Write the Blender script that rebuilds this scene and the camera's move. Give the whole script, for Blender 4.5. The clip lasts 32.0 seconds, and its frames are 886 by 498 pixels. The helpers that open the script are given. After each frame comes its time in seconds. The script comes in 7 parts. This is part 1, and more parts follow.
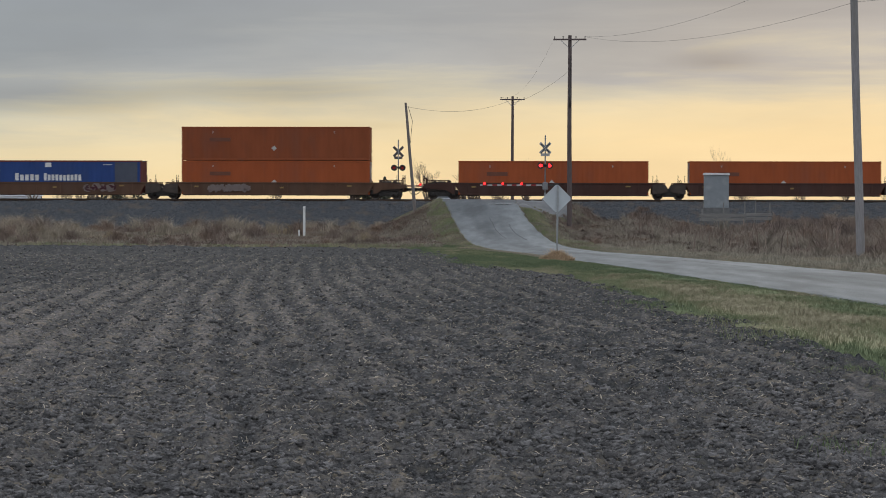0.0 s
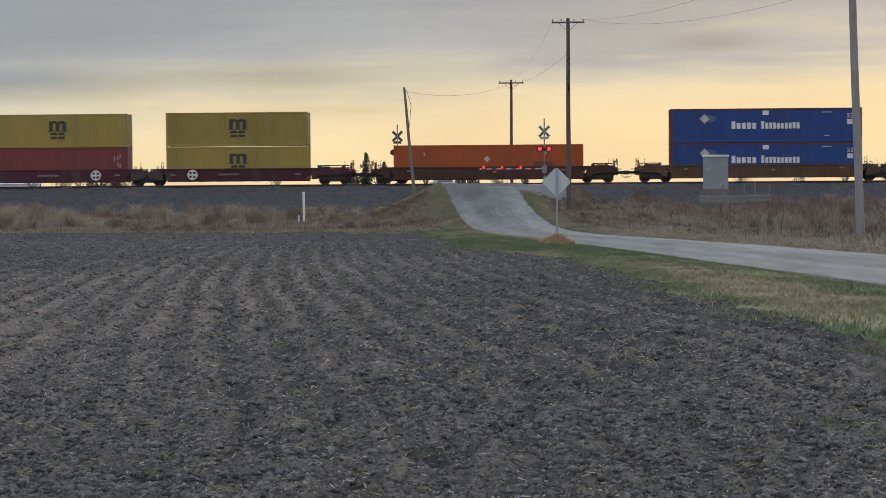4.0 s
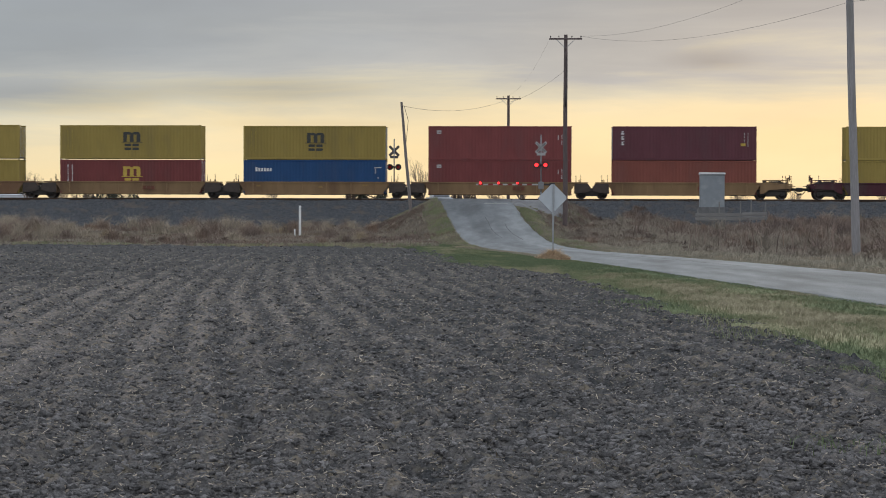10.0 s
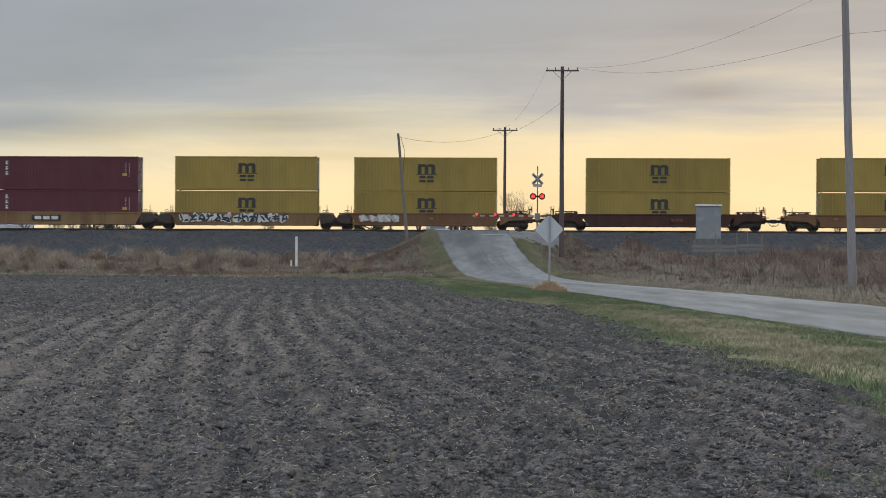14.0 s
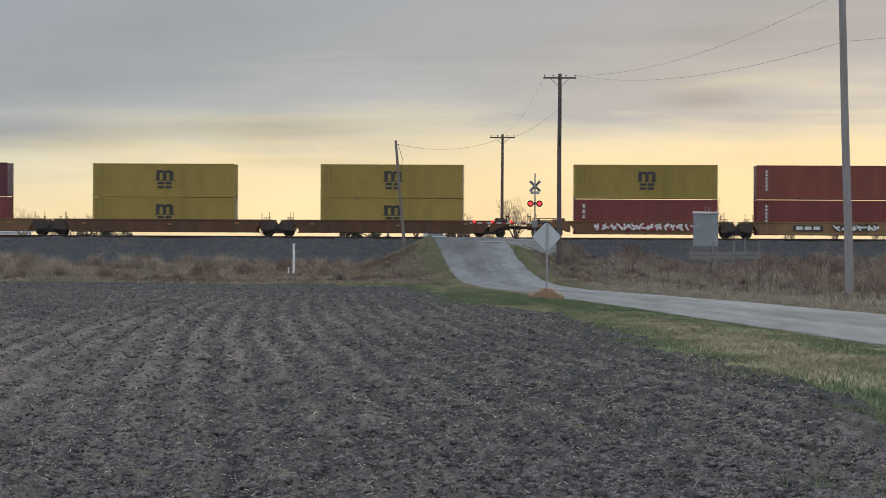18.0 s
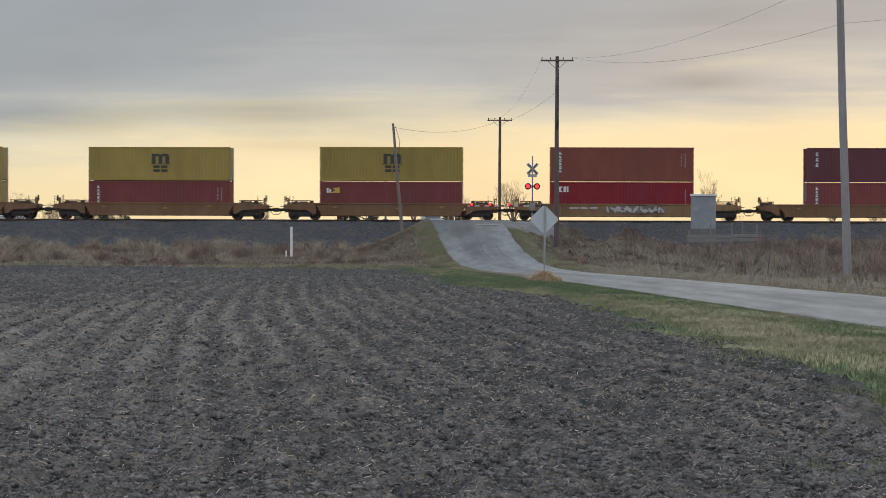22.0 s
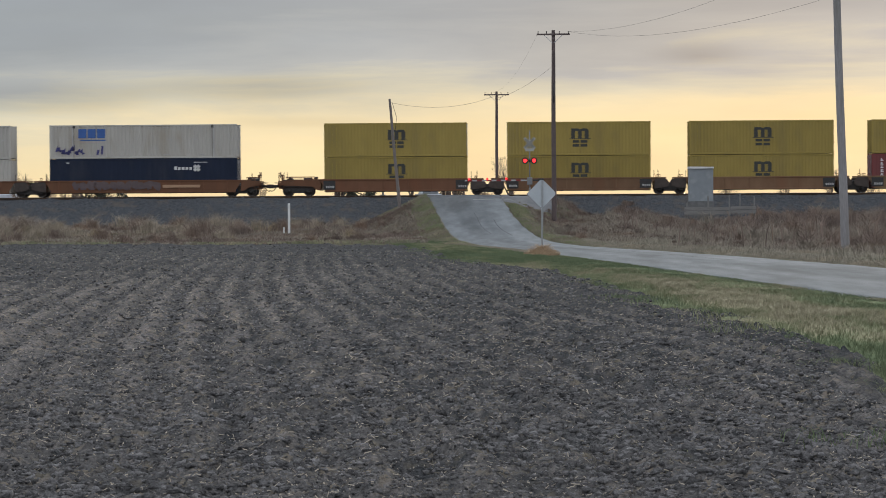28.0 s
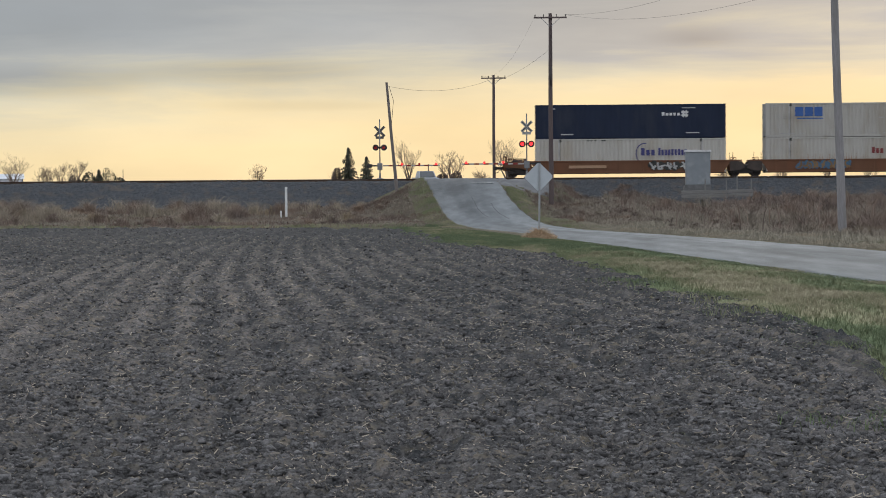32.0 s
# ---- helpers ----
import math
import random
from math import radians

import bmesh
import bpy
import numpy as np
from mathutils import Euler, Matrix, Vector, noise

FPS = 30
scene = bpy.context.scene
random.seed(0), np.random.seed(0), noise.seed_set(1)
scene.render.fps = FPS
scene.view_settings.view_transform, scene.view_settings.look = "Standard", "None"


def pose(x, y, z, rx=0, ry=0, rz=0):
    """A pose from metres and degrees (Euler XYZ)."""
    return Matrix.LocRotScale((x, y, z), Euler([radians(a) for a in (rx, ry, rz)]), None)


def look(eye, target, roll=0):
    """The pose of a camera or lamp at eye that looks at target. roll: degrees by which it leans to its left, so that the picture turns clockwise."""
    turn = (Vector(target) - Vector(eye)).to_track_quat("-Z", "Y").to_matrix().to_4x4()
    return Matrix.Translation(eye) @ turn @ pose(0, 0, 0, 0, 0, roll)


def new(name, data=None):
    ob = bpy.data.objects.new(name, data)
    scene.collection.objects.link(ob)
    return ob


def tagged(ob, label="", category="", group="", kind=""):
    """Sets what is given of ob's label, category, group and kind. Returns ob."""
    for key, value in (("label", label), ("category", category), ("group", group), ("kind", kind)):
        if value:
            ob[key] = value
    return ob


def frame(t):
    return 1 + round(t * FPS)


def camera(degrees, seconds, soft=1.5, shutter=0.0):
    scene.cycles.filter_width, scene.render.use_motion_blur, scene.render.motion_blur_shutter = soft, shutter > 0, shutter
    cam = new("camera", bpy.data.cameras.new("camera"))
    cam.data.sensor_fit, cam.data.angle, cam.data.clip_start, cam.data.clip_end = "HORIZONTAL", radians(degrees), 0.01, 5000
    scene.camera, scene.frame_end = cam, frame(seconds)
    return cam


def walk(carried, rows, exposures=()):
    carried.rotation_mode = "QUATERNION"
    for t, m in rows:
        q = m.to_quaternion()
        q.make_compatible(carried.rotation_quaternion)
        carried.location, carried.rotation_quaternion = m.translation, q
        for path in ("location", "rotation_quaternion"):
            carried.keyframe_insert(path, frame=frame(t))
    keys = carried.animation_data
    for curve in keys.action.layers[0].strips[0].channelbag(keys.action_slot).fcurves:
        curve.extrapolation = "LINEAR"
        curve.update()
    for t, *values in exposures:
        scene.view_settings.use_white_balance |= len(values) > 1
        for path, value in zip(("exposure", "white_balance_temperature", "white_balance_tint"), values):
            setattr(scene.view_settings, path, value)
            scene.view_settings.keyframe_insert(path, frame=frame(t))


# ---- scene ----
# Plan: x runs along the railway (to the east), y away from the viewer across it, z up.
# The viewer stands in a ploughed field 185 m from the track; eye 2.8 m, rail tops 2.7 m.
EYE = 2.8
YC = 184.8          # centre line of the track
RAIL = 2.68         # top of the rails
SPEED = 20.16        # metres a second, eastbound

cam = camera(23.25, 32.0, soft=0.9, shutter=0.15)
# seconds, turn to the left, tilt, lean: a hand-held camera that only turns
PATH = [
    (0, 2.350, -1.360, 0.120), (0.5, 2.349, -1.422, -0.180), (1, 2.354, -1.482, -0.131), (1.5, 2.366, -1.553, -0.022),
    (2, 2.357, -1.570, -0.081), (2.5, 2.358, -1.617, -0.072), (3, 2.343, -1.665, -0.021), (3.5, 2.369, -1.726, -0.228),
    (5.5, 2.306, -1.934, -0.586), (6, 2.297, -1.989, -0.470), (6.5, 2.288, -1.921, -0.501), (7, 2.271, -1.522, -0.400),
    (7.5, 2.234, -1.188, -0.098), (8, 2.270, -1.160, 0.083), (8.5, 2.256, -1.214, 0.179), (9, 2.253, -1.269, 0.183),
    (9.5, 2.232, -1.321, -0.028), (10, 2.238, -1.378, 0.142), (10.5, 2.224, -1.448, 0.045), (11, 2.221, -1.484, 0.140),
    (11.5, 2.198, -1.530, 0.146), (12, 2.226, -1.551, 0.153), (12.5, 2.199, -1.299, 0.164), (13, 2.143, -1.033, 0.177),
    (13.5, 2.128, -0.747, 0.252), (14, 2.146, -0.546, 0.251), (14.5, 2.135, -0.472, 0.381), (16.5, 2.084, -0.214, 0.130),
    (17, 2.107, -0.277, 0.247), (17.5, 2.098, -0.311, 0.248), (18, 2.077, -0.356, 0.296), (18.5, 2.076, -0.422, 0.301),
    (19, 2.079, -0.475, 0.317), (19.5, 2.078, -0.536, 0.392), (20, 2.049, -0.594, 0.292), (20.5, 2.045, -0.668, 0.225),
    (21, 2.027, -0.721, 0.210), (21.5, 2.024, -0.766, 0.176), (22, 2.012, -0.809, 0.186), (22.5, 1.991, -0.846, 0.115),
    (23, 1.993, -0.905, 0.096), (23.5, 1.992, -0.957, 0.030), (24, 1.984, -1.020, 0.033), (24.5, 1.968, -1.072, -0.084),
    (25, 1.962, -1.132, -0.158), (25.5, 1.973, -1.182, -0.193), (27.5, 1.964, -1.429, -0.359), (28, 1.956, -1.472, -0.354),
    (28.5, 1.933, -1.508, -0.448), (29, 1.933, -1.545, -0.460), (29.5, 1.908, -1.612, -0.504), (30, 1.902, -1.672, -0.578),
    (30.5, 1.889, -1.729, -0.521), (31, 1.883, -1.800, -0.473), (31.5, 1.881, -1.855, -0.400), (32, 1.884, -1.911, -0.430),
]
walk(cam, [(t, pose(0, 0, EYE, 90 + tilt, 0, turn) @ pose(0, 0, 0, 0, 0, lean)) for t, turn, tilt, lean in PATH],
     [(0.0, -0.02), (3.0, 0.0), (6.0, 0.12), (12.0, 0.14), (32.0, 0.14)])

# ---------------------------------------------------------------- sky and sun
SUN_AZ = 10.0        # degrees to the east of straight ahead
SUN_EL = 3.0


def make_world():
    w = bpy.data.worlds.new("dusk_sky")
    scene.world = w
    w.use_nodes = True
    nt = w.node_tree
    nt.nodes.clear()
    N, L = nt.nodes.new, nt.links.new
    out = N("ShaderNodeOutputWorld")
    bg = N("ShaderNodeBackground")
    sky = N("ShaderNodeTexSky")
    sky.sky_type = "NISHITA"
    sky.sun_disc = False
    sky.sun_elevation = radians(SUN_EL)
    sky.sun_rotation = radians(SUN_AZ)
    sky.dust_density = 3.0
    tc = N("ShaderNodeTexCoord")
    sep = N("ShaderNodeSeparateXYZ")
    L(tc.outputs["Generated"], sep.inputs[0])
    # broad colour of the cloud deck by height above the horizon
    ramp = N("ShaderNodeValToRGB")
    cr = ramp.color_ramp
    stops = [(0.0, (0.935, 0.715, 0.405)), (0.020, (0.91, 0.725, 0.420)), (0.038, (0.82, 0.695, 0.445)), (0.052, (0.575, 0.558, 0.452)),
             (0.066, (0.405, 0.432, 0.435)), (0.090, (0.318, 0.356, 0.384)), (0.14, (0.302, 0.342, 0.384)), (0.32, (0.56, 0.60, 0.67)), (1.0, (0.95, 0.99, 1.06))]
    while len(cr.elements) < len(stops):
        cr.elements.new(0.5)
    for e, (p, c) in zip(cr.elements, stops):
        e.position, e.color = p, (*c, 1)
    # streaky cloud bands: noise drawn out along the horizon bends the height
    mp = N("ShaderNodeMapping")
    mp.inputs["Scale"].default_value = (4.4, 4.4, 42.0)
    L(tc.outputs["Generated"], mp.inputs[0])
    n1 = N("ShaderNodeTexNoise")
    n1.inputs["Scale"].default_value = 1.0
    n1.inputs["Detail"].default_value = 7.0
    n1.inputs["Roughness"].default_value = 0.57
    n1.inputs["Distortion"].default_value = 0.35
    L(mp.outputs[0], n1.inputs["Vector"])
    a = N("ShaderNodeMath"); a.operation = "SUBTRACT"; a.inputs[1].default_value = 0.5
    L(n1.outputs["Fac"], a.inputs[0])
    b = N("ShaderNodeMath"); b.operation = "MULTIPLY"; b.inputs[1].default_value = 0.088
    L(a.outputs[0], b.inputs[0])
    # less bending near the horizon itself
    d = N("ShaderNodeMapRange"); d.inputs["From Min"].default_value = 0.0; d.inputs["From Max"].default_value = 0.055
    d.inputs["To Min"].default_value = 0.15; d.inputs["To Max"].default_value = 1.0
    L(sep.outputs["Z"], d.inputs["Value"])
    b2 = N("ShaderNodeMath"); b2.operation = "MULTIPLY"
    L(b.outputs[0], b2.inputs[0]); L(d.outputs[0], b2.inputs[1])
    c = N("ShaderNodeMath"); c.operation = "ADD"
    L(sep.outputs["Z"], c.inputs[0]); L(b2.outputs[0], c.inputs[1])
    # the glow is strongest towards the sun; away from it the deck is grey-blue
    sunv = N("ShaderNodeVectorMath"); sunv.operation = "DOT_PRODUCT"
    sunv.inputs[1].default_value = (math.sin(radians(SUN_AZ)), math.cos(radians(SUN_AZ)), 0)
    L(tc.outputs["Generated"], sunv.inputs[0])
    lift = N("ShaderNodeMapRange"); lift.inputs["From Min"].default_value = 0.90; lift.inputs["From Max"].default_value = 1.0
    lift.inputs["To Min"].default_value = 0.027; lift.inputs["To Max"].default_value = -0.010
    L(sunv.outputs["Value"], lift.inputs["Value"])
    c2 = N("ShaderNodeMath"); c2.operation = "ADD"
    L(c.outputs[0], c2.inputs[0]); L(lift.outputs[0], c2.inputs[1])
    L(c2.outputs[0], ramp.inputs["Fac"])
    g = N("ShaderNodeMapRange"); g.inputs["From Min"].default_value = -0.2; g.inputs["From Max"].default_value = 0.9
    L(sunv.outputs["Value"], g.inputs["Value"])
    mix = N("ShaderNodeMix"); mix.data_type = "RGBA"
    mix.inputs[6].default_value = (0.78, 0.83, 0.92, 1)
    L(g.outputs[0], mix.inputs[0]); L(ramp.outputs[0], mix.inputs[7])
    # a little of the clear sky shows through the thin deck
    add = N("ShaderNodeMix"); add.data_type = "RGBA"; add.inputs[0].default_value = 0.03
    sc = N("ShaderNodeVectorMath"); sc.operation = "SCALE"; sc.inputs["Scale"].default_value = 0.12
    L(sky.outputs[0], sc.inputs[0])
    # softer billows lighten and darken the deck
    mp2 = N("ShaderNodeMapping"); mp2.inputs["Scale"].default_value = (7.0, 7.0, 26.0)
    L(tc.outputs["Generated"], mp2.inputs[0])
    n2 = N("ShaderNodeTexNoise")
    n2.inputs["Scale"].default_value, n2.inputs["Detail"].default_value, n2.inputs["Roughness"].default_value = 1.0, 6.0, 0.5
    L(mp2.outputs[0], n2.inputs["Vector"])
    bl = N("ShaderNodeMapRange"); bl.inputs["From Min"].default_value = 0.3; bl.inputs["From Max"].default_value = 0.7
    bl.inputs["To Min"].default_value = 0.91; bl.inputs["To Max"].default_value = 1.09
    L(n2.outputs["Fac"], bl.inputs["Value"])
    lit = N("ShaderNodeVectorMath"); lit.operation = "SCALE"
    # a few darker shreds of cloud: bearing, height, half width, half height, depth
    shade = bl.outputs[0]
    for az, el, hw, hh, deep in ((0.0844, 0.0625, 0.036, 0.0068, 0.22), (-0.118, 0.0490, 0.055, 0.0060, 0.16), (-0.222, 0.0450, 0.050, 0.0070, 0.18), (-0.09, 0.0335, 0.05, 0.0030, 0.08)):
        off = N("ShaderNodeVectorMath"); off.operation = "SUBTRACT"; off.inputs[1].default_value = (az, 0, el)
        L(tc.outputs["Generated"], off.inputs[0])
        scl = N("ShaderNodeVectorMath"); scl.operation = "MULTIPLY"; scl.inputs[1].default_value = (1 / hw, 0, 1 / hh)
        L(off.outputs[0], scl.inputs[0])
        ln = N("ShaderNodeVectorMath"); ln.operation = "LENGTH"
        L(scl.outputs[0], ln.inputs[0])
        rag = N("ShaderNodeMath"); rag.operation = "MULTIPLY_ADD"; rag.inputs[1].default_value = 2.4; rag.inputs[2].default_value = -1.2
        L(n1.outputs["Fac"], rag.inputs[0])
        ragged = N("ShaderNodeMath"); ragged.operation = "ADD"
        L(ln.outputs["Value"], ragged.inputs[0]); L(rag.outputs[0], ragged.inputs[1])
        soft_edge = N("ShaderNodeMapRange"); soft_edge.interpolation_type = "SMOOTHSTEP"
        soft_edge.inputs["From Min"].default_value, soft_edge.inputs["From Max"].default_value = 0.2, 1.25
        soft_edge.inputs["To Min"].default_value, soft_edge.inputs["To Max"].default_value = 1 - deep, 1.0
        L(ragged.outputs[0], soft_edge.inputs["Value"])
        ahead = N("ShaderNodeMath"); ahead.operation = "GREATER_THAN"; ahead.inputs[1].default_value = 0.0
        L(sunv.outputs["Value"], ahead.inputs[0])
        only = N("ShaderNodeMix"); only.inputs[2].default_value = 1.0
        L(ahead.outputs[0], only.inputs[0]); L(soft_edge.outputs[0], only.inputs[3])
        mul = N("ShaderNodeMath"); mul.operation = "MULTIPLY"
        L(shade, mul.inputs[0]); L(only.outputs[0], mul.inputs[1])
        shade = mul.outputs[0]
    L(mix.outputs[2], lit.inputs[0]); L(shade, lit.inputs["Scale"])
    L(lit.outputs[0], add.inputs[6]); L(sc.outputs[0], add.inputs[7])
    L(add.outputs[2], bg.inputs["Color"])
    bg.inputs["Strength"].default_value = 1.0
    L(bg.outputs[0], out.inputs["Surface"])


make_world()
sun_data = bpy.data.lights.new("sun", "SUN")
sun_data.energy = 0.5
sun_data.angle = radians(12)
sun_data.color = (1.0, 0.86, 0.66)
sun = new("sun", sun_data)
sun.matrix_world = look((0, 0, 60), (-60 * math.sin(radians(SUN_AZ)), -60 * math.cos(radians(SUN_AZ)), 60 - 60 * math.tan(radians(SUN_EL + 3))))


# ---------------------------------------------------------------- materials
def surf(name, c1, c2, scale=4.0, rough=0.7, bump=0.0, bump_scale=60.0, metal=0.0, world=False, island=0.0, spots=None, spot_scale=1.2,
         per_object=0.0, stretch=(1, 1, 1), bump_dist=0.02):
    """A two-scale procedural surface: c1 and c2 mixed by noise, stains of a third colour, fine relief."""
    m = bpy.data.materials.new(name)
    m.use_nodes = True
    nt = m.node_tree
    N, L = nt.nodes.new, nt.links.new
    p = nt.nodes["Principled BSDF"]
    p.inputs["Roughness"].default_value = rough
    p.inputs["Metallic"].default_value = metal
    if world:
        src = N("ShaderNodeNewGeometry").outputs["Position"]
    else:
        src = N("ShaderNodeTexCoord").outputs["Object"]
    mp = N("ShaderNodeMapping")
    mp.inputs["Scale"].default_value = stretch
    L(src, mp.inputs[0])
    n = N("ShaderNodeTexNoise")
    n.inputs["Scale"].default_value, n.inputs["Detail"].default_value, n.inputs["Roughness"].default_value = scale, 6.0, 0.62
    L(mp.outputs[0], n.inputs["Vector"])
    r = N("ShaderNodeMapRange")
    r.inputs["From Min"].default_value, r.inputs["From Max"].default_value = 0.32, 0.68
    L(n.outputs["Fac"], r.inputs["Value"])
    mix = N("ShaderNodeMix"); mix.data_type = "RGBA"
    mix.inputs[6].default_value, mix.inputs[7].default_value = (*c1, 1), (*c2, 1)
    L(r.outputs[0], mix.inputs[0])
    col = mix.outputs[2]
    if spots:
        n2 = N("ShaderNodeTexNoise")
        n2.inputs["Scale"].default_value, n2.inputs["Detail"].default_value = spot_scale, 5.0
        L(mp.outputs[0], n2.inputs["Vector"])
        r2 = N("ShaderNodeMapRange")
        r2.inputs["From Min"].default_value, r2.inputs["From Max"].default_value = 0.52, 0.70
        L(n2.outputs["Fac"], r2.inputs["Value"])
        mx = N("ShaderNodeMix"); mx.data_type = "RGBA"
        mx.inputs[7].default_value = (*spots, 1)
        L(r2.outputs[0], mx.inputs[0]); L(col, mx.inputs[6])
        col = mx.outputs[2]
    if island or per_object:
        rnd = N("ShaderNodeNewGeometry").outputs["Random Per Island"] if island else N("ShaderNodeObjectInfo").outputs["Random"]
        k = island or per_object
        mr = N("ShaderNodeMapRange")
        mr.inputs["To Min"].default_value, mr.inputs["To Max"].default_value = 1 - k, 1 + k
        L(rnd, mr.inputs["Value"])
        hs = N("ShaderNodeHueSaturation")
        L(mr.outputs[0], hs.inputs["Value"]); L(col, hs.inputs["Color"])
        col = hs.outputs[0]
    L(col, p.inputs["Base Color"])
    if bump:
        n3 = N("ShaderNodeTexNoise")
        n3.inputs["Scale"].default_value, n3.inputs["Detail"].default_value = bump_scale, 4.0
        L(mp.outputs[0], n3.inputs["Vector"])
        bp = N("ShaderNodeBump")
        bp.inputs["Strength"].default_value, bp.inputs["Distance"].default_value = bump, bump_dist
        L(n3.outputs["Fac"], bp.inputs["Height"]); L(bp.outputs[0], p.inputs["Normal"])
    return m


def glow(name, colour, strength):
    m = surf(name, colour, colour, rough=0.3)
    p = m.node_tree.nodes["Principled BSDF"]
    p.inputs["Emission Color"].default_value = (*colour, 1)
    p.inputs["Emission Strength"].default_value = strength
    return m


def paint(name, c, k=0.82, rough=0.8, dirt=None):
    c2 = tuple(v * k for v in c)
    m = surf(name, c, c2, 0.9, rough, 0.12, 9.0, spots=dirt or tuple(0.74 * v + 0.015 for v in c), spot_scale=0.8, per_object=0.08, stretch=(1, 1, 0.3))
    m.node_tree.nodes["Principled BSDF"].inputs["Specular IOR Level"].default_value = 0.05
    return m


def soil_material():
    """Tilled earth: dark and pale crumbs, paler furrow ridges, far shade painted in (point attribute 'row')."""
    m = surf("soil", (0.190, 0.183, 0.180), (0.064, 0.064, 0.067), 22.0, 0.95, 1.0, 55.0, world=True, spots=(0.20, 0.178, 0.146), spot_scale=7.0, bump_dist=0.03)
    nt = m.node_tree
    N, L = nt.nodes.new, nt.links.new
    p = nt.nodes["Principled BSDF"]
    old = p.inputs["Base Color"].links[0].from_socket
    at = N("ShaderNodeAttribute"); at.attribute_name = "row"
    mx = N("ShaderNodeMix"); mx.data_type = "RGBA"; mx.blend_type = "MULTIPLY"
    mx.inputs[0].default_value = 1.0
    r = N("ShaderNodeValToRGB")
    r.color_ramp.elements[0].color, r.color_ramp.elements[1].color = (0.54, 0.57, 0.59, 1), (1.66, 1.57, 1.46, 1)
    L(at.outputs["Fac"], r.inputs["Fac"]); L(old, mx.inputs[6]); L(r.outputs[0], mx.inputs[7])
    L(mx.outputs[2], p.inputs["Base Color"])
    p.inputs["Specular IOR Level"].default_value = 0.05
    return m


SOIL = soil_material()
CLOD = surf("clod_soil", (0.232, 0.224, 0.220), (0.080, 0.079, 0.081), 30.0, 0.95, 1.0, 90.0, world=True, island=0.44)
STRAW = surf("straw", (0.43, 0.375, 0.30), (0.22, 0.19, 0.15), 3.0, 0.8, world=True, island=0.5)


def sward_material():
    """Verge grass from green to straw (point attribute 'dry'), mottled, each blade a little different."""
    m = surf("sward", (1.12, 1.12, 1.12), (0.66, 0.68, 0.64), 7.0, 0.85, world=True, island=0.14, stretch=(1, 0.35, 1))
    nt = m.node_tree
    N, L = nt.nodes.new, nt.links.new
    p = nt.nodes["Principled BSDF"]
    old = p.inputs["Base Color"].links[0].from_socket
    at = N("ShaderNodeAttribute"); at.attribute_name = "dry"
    r = N("ShaderNodeValToRGB")
    stops = [(0.0, (0.150, 0.190, 0.104)), (0.35, (0.225, 0.250, 0.138)), (0.65, (0.345, 0.318, 0.200)), (1.0, (0.455, 0.395, 0.272))]
    while len(r.color_ramp.elements) < len(stops):
        r.color_ramp.elements.new(0.5)
    for e, (q, c) in zip(r.color_ramp.elements, stops):
        e.position, e.color = q, (*c, 1)
    mx = N("ShaderNodeMix"); mx.data_type = "RGBA"; mx.blend_type = "MULTIPLY"
    mx.inputs[0].default_value = 1.0
    L(at.outputs["Fac"], r.inputs["Fac"]); L(old, mx.inputs[6]); L(r.outputs[0], mx.inputs[7])
    L(mx.outputs[2], p.inputs["Base Color"])
    p.inputs["Specular IOR Level"].default_value = 0.1
    return m


SWARD = sward_material()
TURF = surf("turf", (0.108, 0.112, 0.064), (0.145, 0.126, 0.088), 0.55, 0.95, 0.8, 30.0, world=True, spots=(0.130, 0.104, 0.082), spot_scale=0.33, bump_dist=0.05)
GRASS = surf("grass_blades", (0.165, 0.205, 0.102), (0.275, 0.272, 0.155), 0.5, 0.8, world=True, island=0.12, spots=(0.41, 0.362, 0.235), spot_scale=0.35, stretch=(1, 0.45, 1))
DEADGRASS = surf("dead_grass", (0.332, 0.285, 0.224), (0.205, 0.176, 0.142), 0.45, 0.9, world=True, island=0.14, spots=(0.185, 0.140, 0.10), spot_scale=0.16)
TUSSOCK = surf("olive_tussock", (0.430, 0.362, 0.276), (0.255, 0.215, 0.168), 0.6, 0.9, world=True, island=0.25, spots=(0.30, 0.23, 0.14), spot_scale=0.3)
DARKWEED = surf("dark_weed", (0.262, 0.198, 0.160), (0.118, 0.094, 0.083), 0.55, 0.9, world=True, island=0.24, spots=(0.265, 0.186, 0.136), spot_scale=0.25)
PALE = surf("pale_straw_grass", (0.355, 0.315, 0.240), (0.255, 0.226, 0.168), 0.6, 0.9, world=True, island=0.12, spots=(0.36, 0.29, 0.20), spot_scale=0.4)
BALLAST = surf("ballast_stone", (0.106, 0.113, 0.122), (0.045, 0.048, 0.053), 6.0, 0.9, 1.0, 22.0, world=True, spots=(0.110, 0.098, 0.088), spot_scale=1.1, bump_dist=0.05)
STONE = surf("loose_stone", (0.165, 0.170, 0.185), (0.11, 0.115, 0.127), 3.0, 0.9, 0.4, 30.0, world=True, island=0.18)


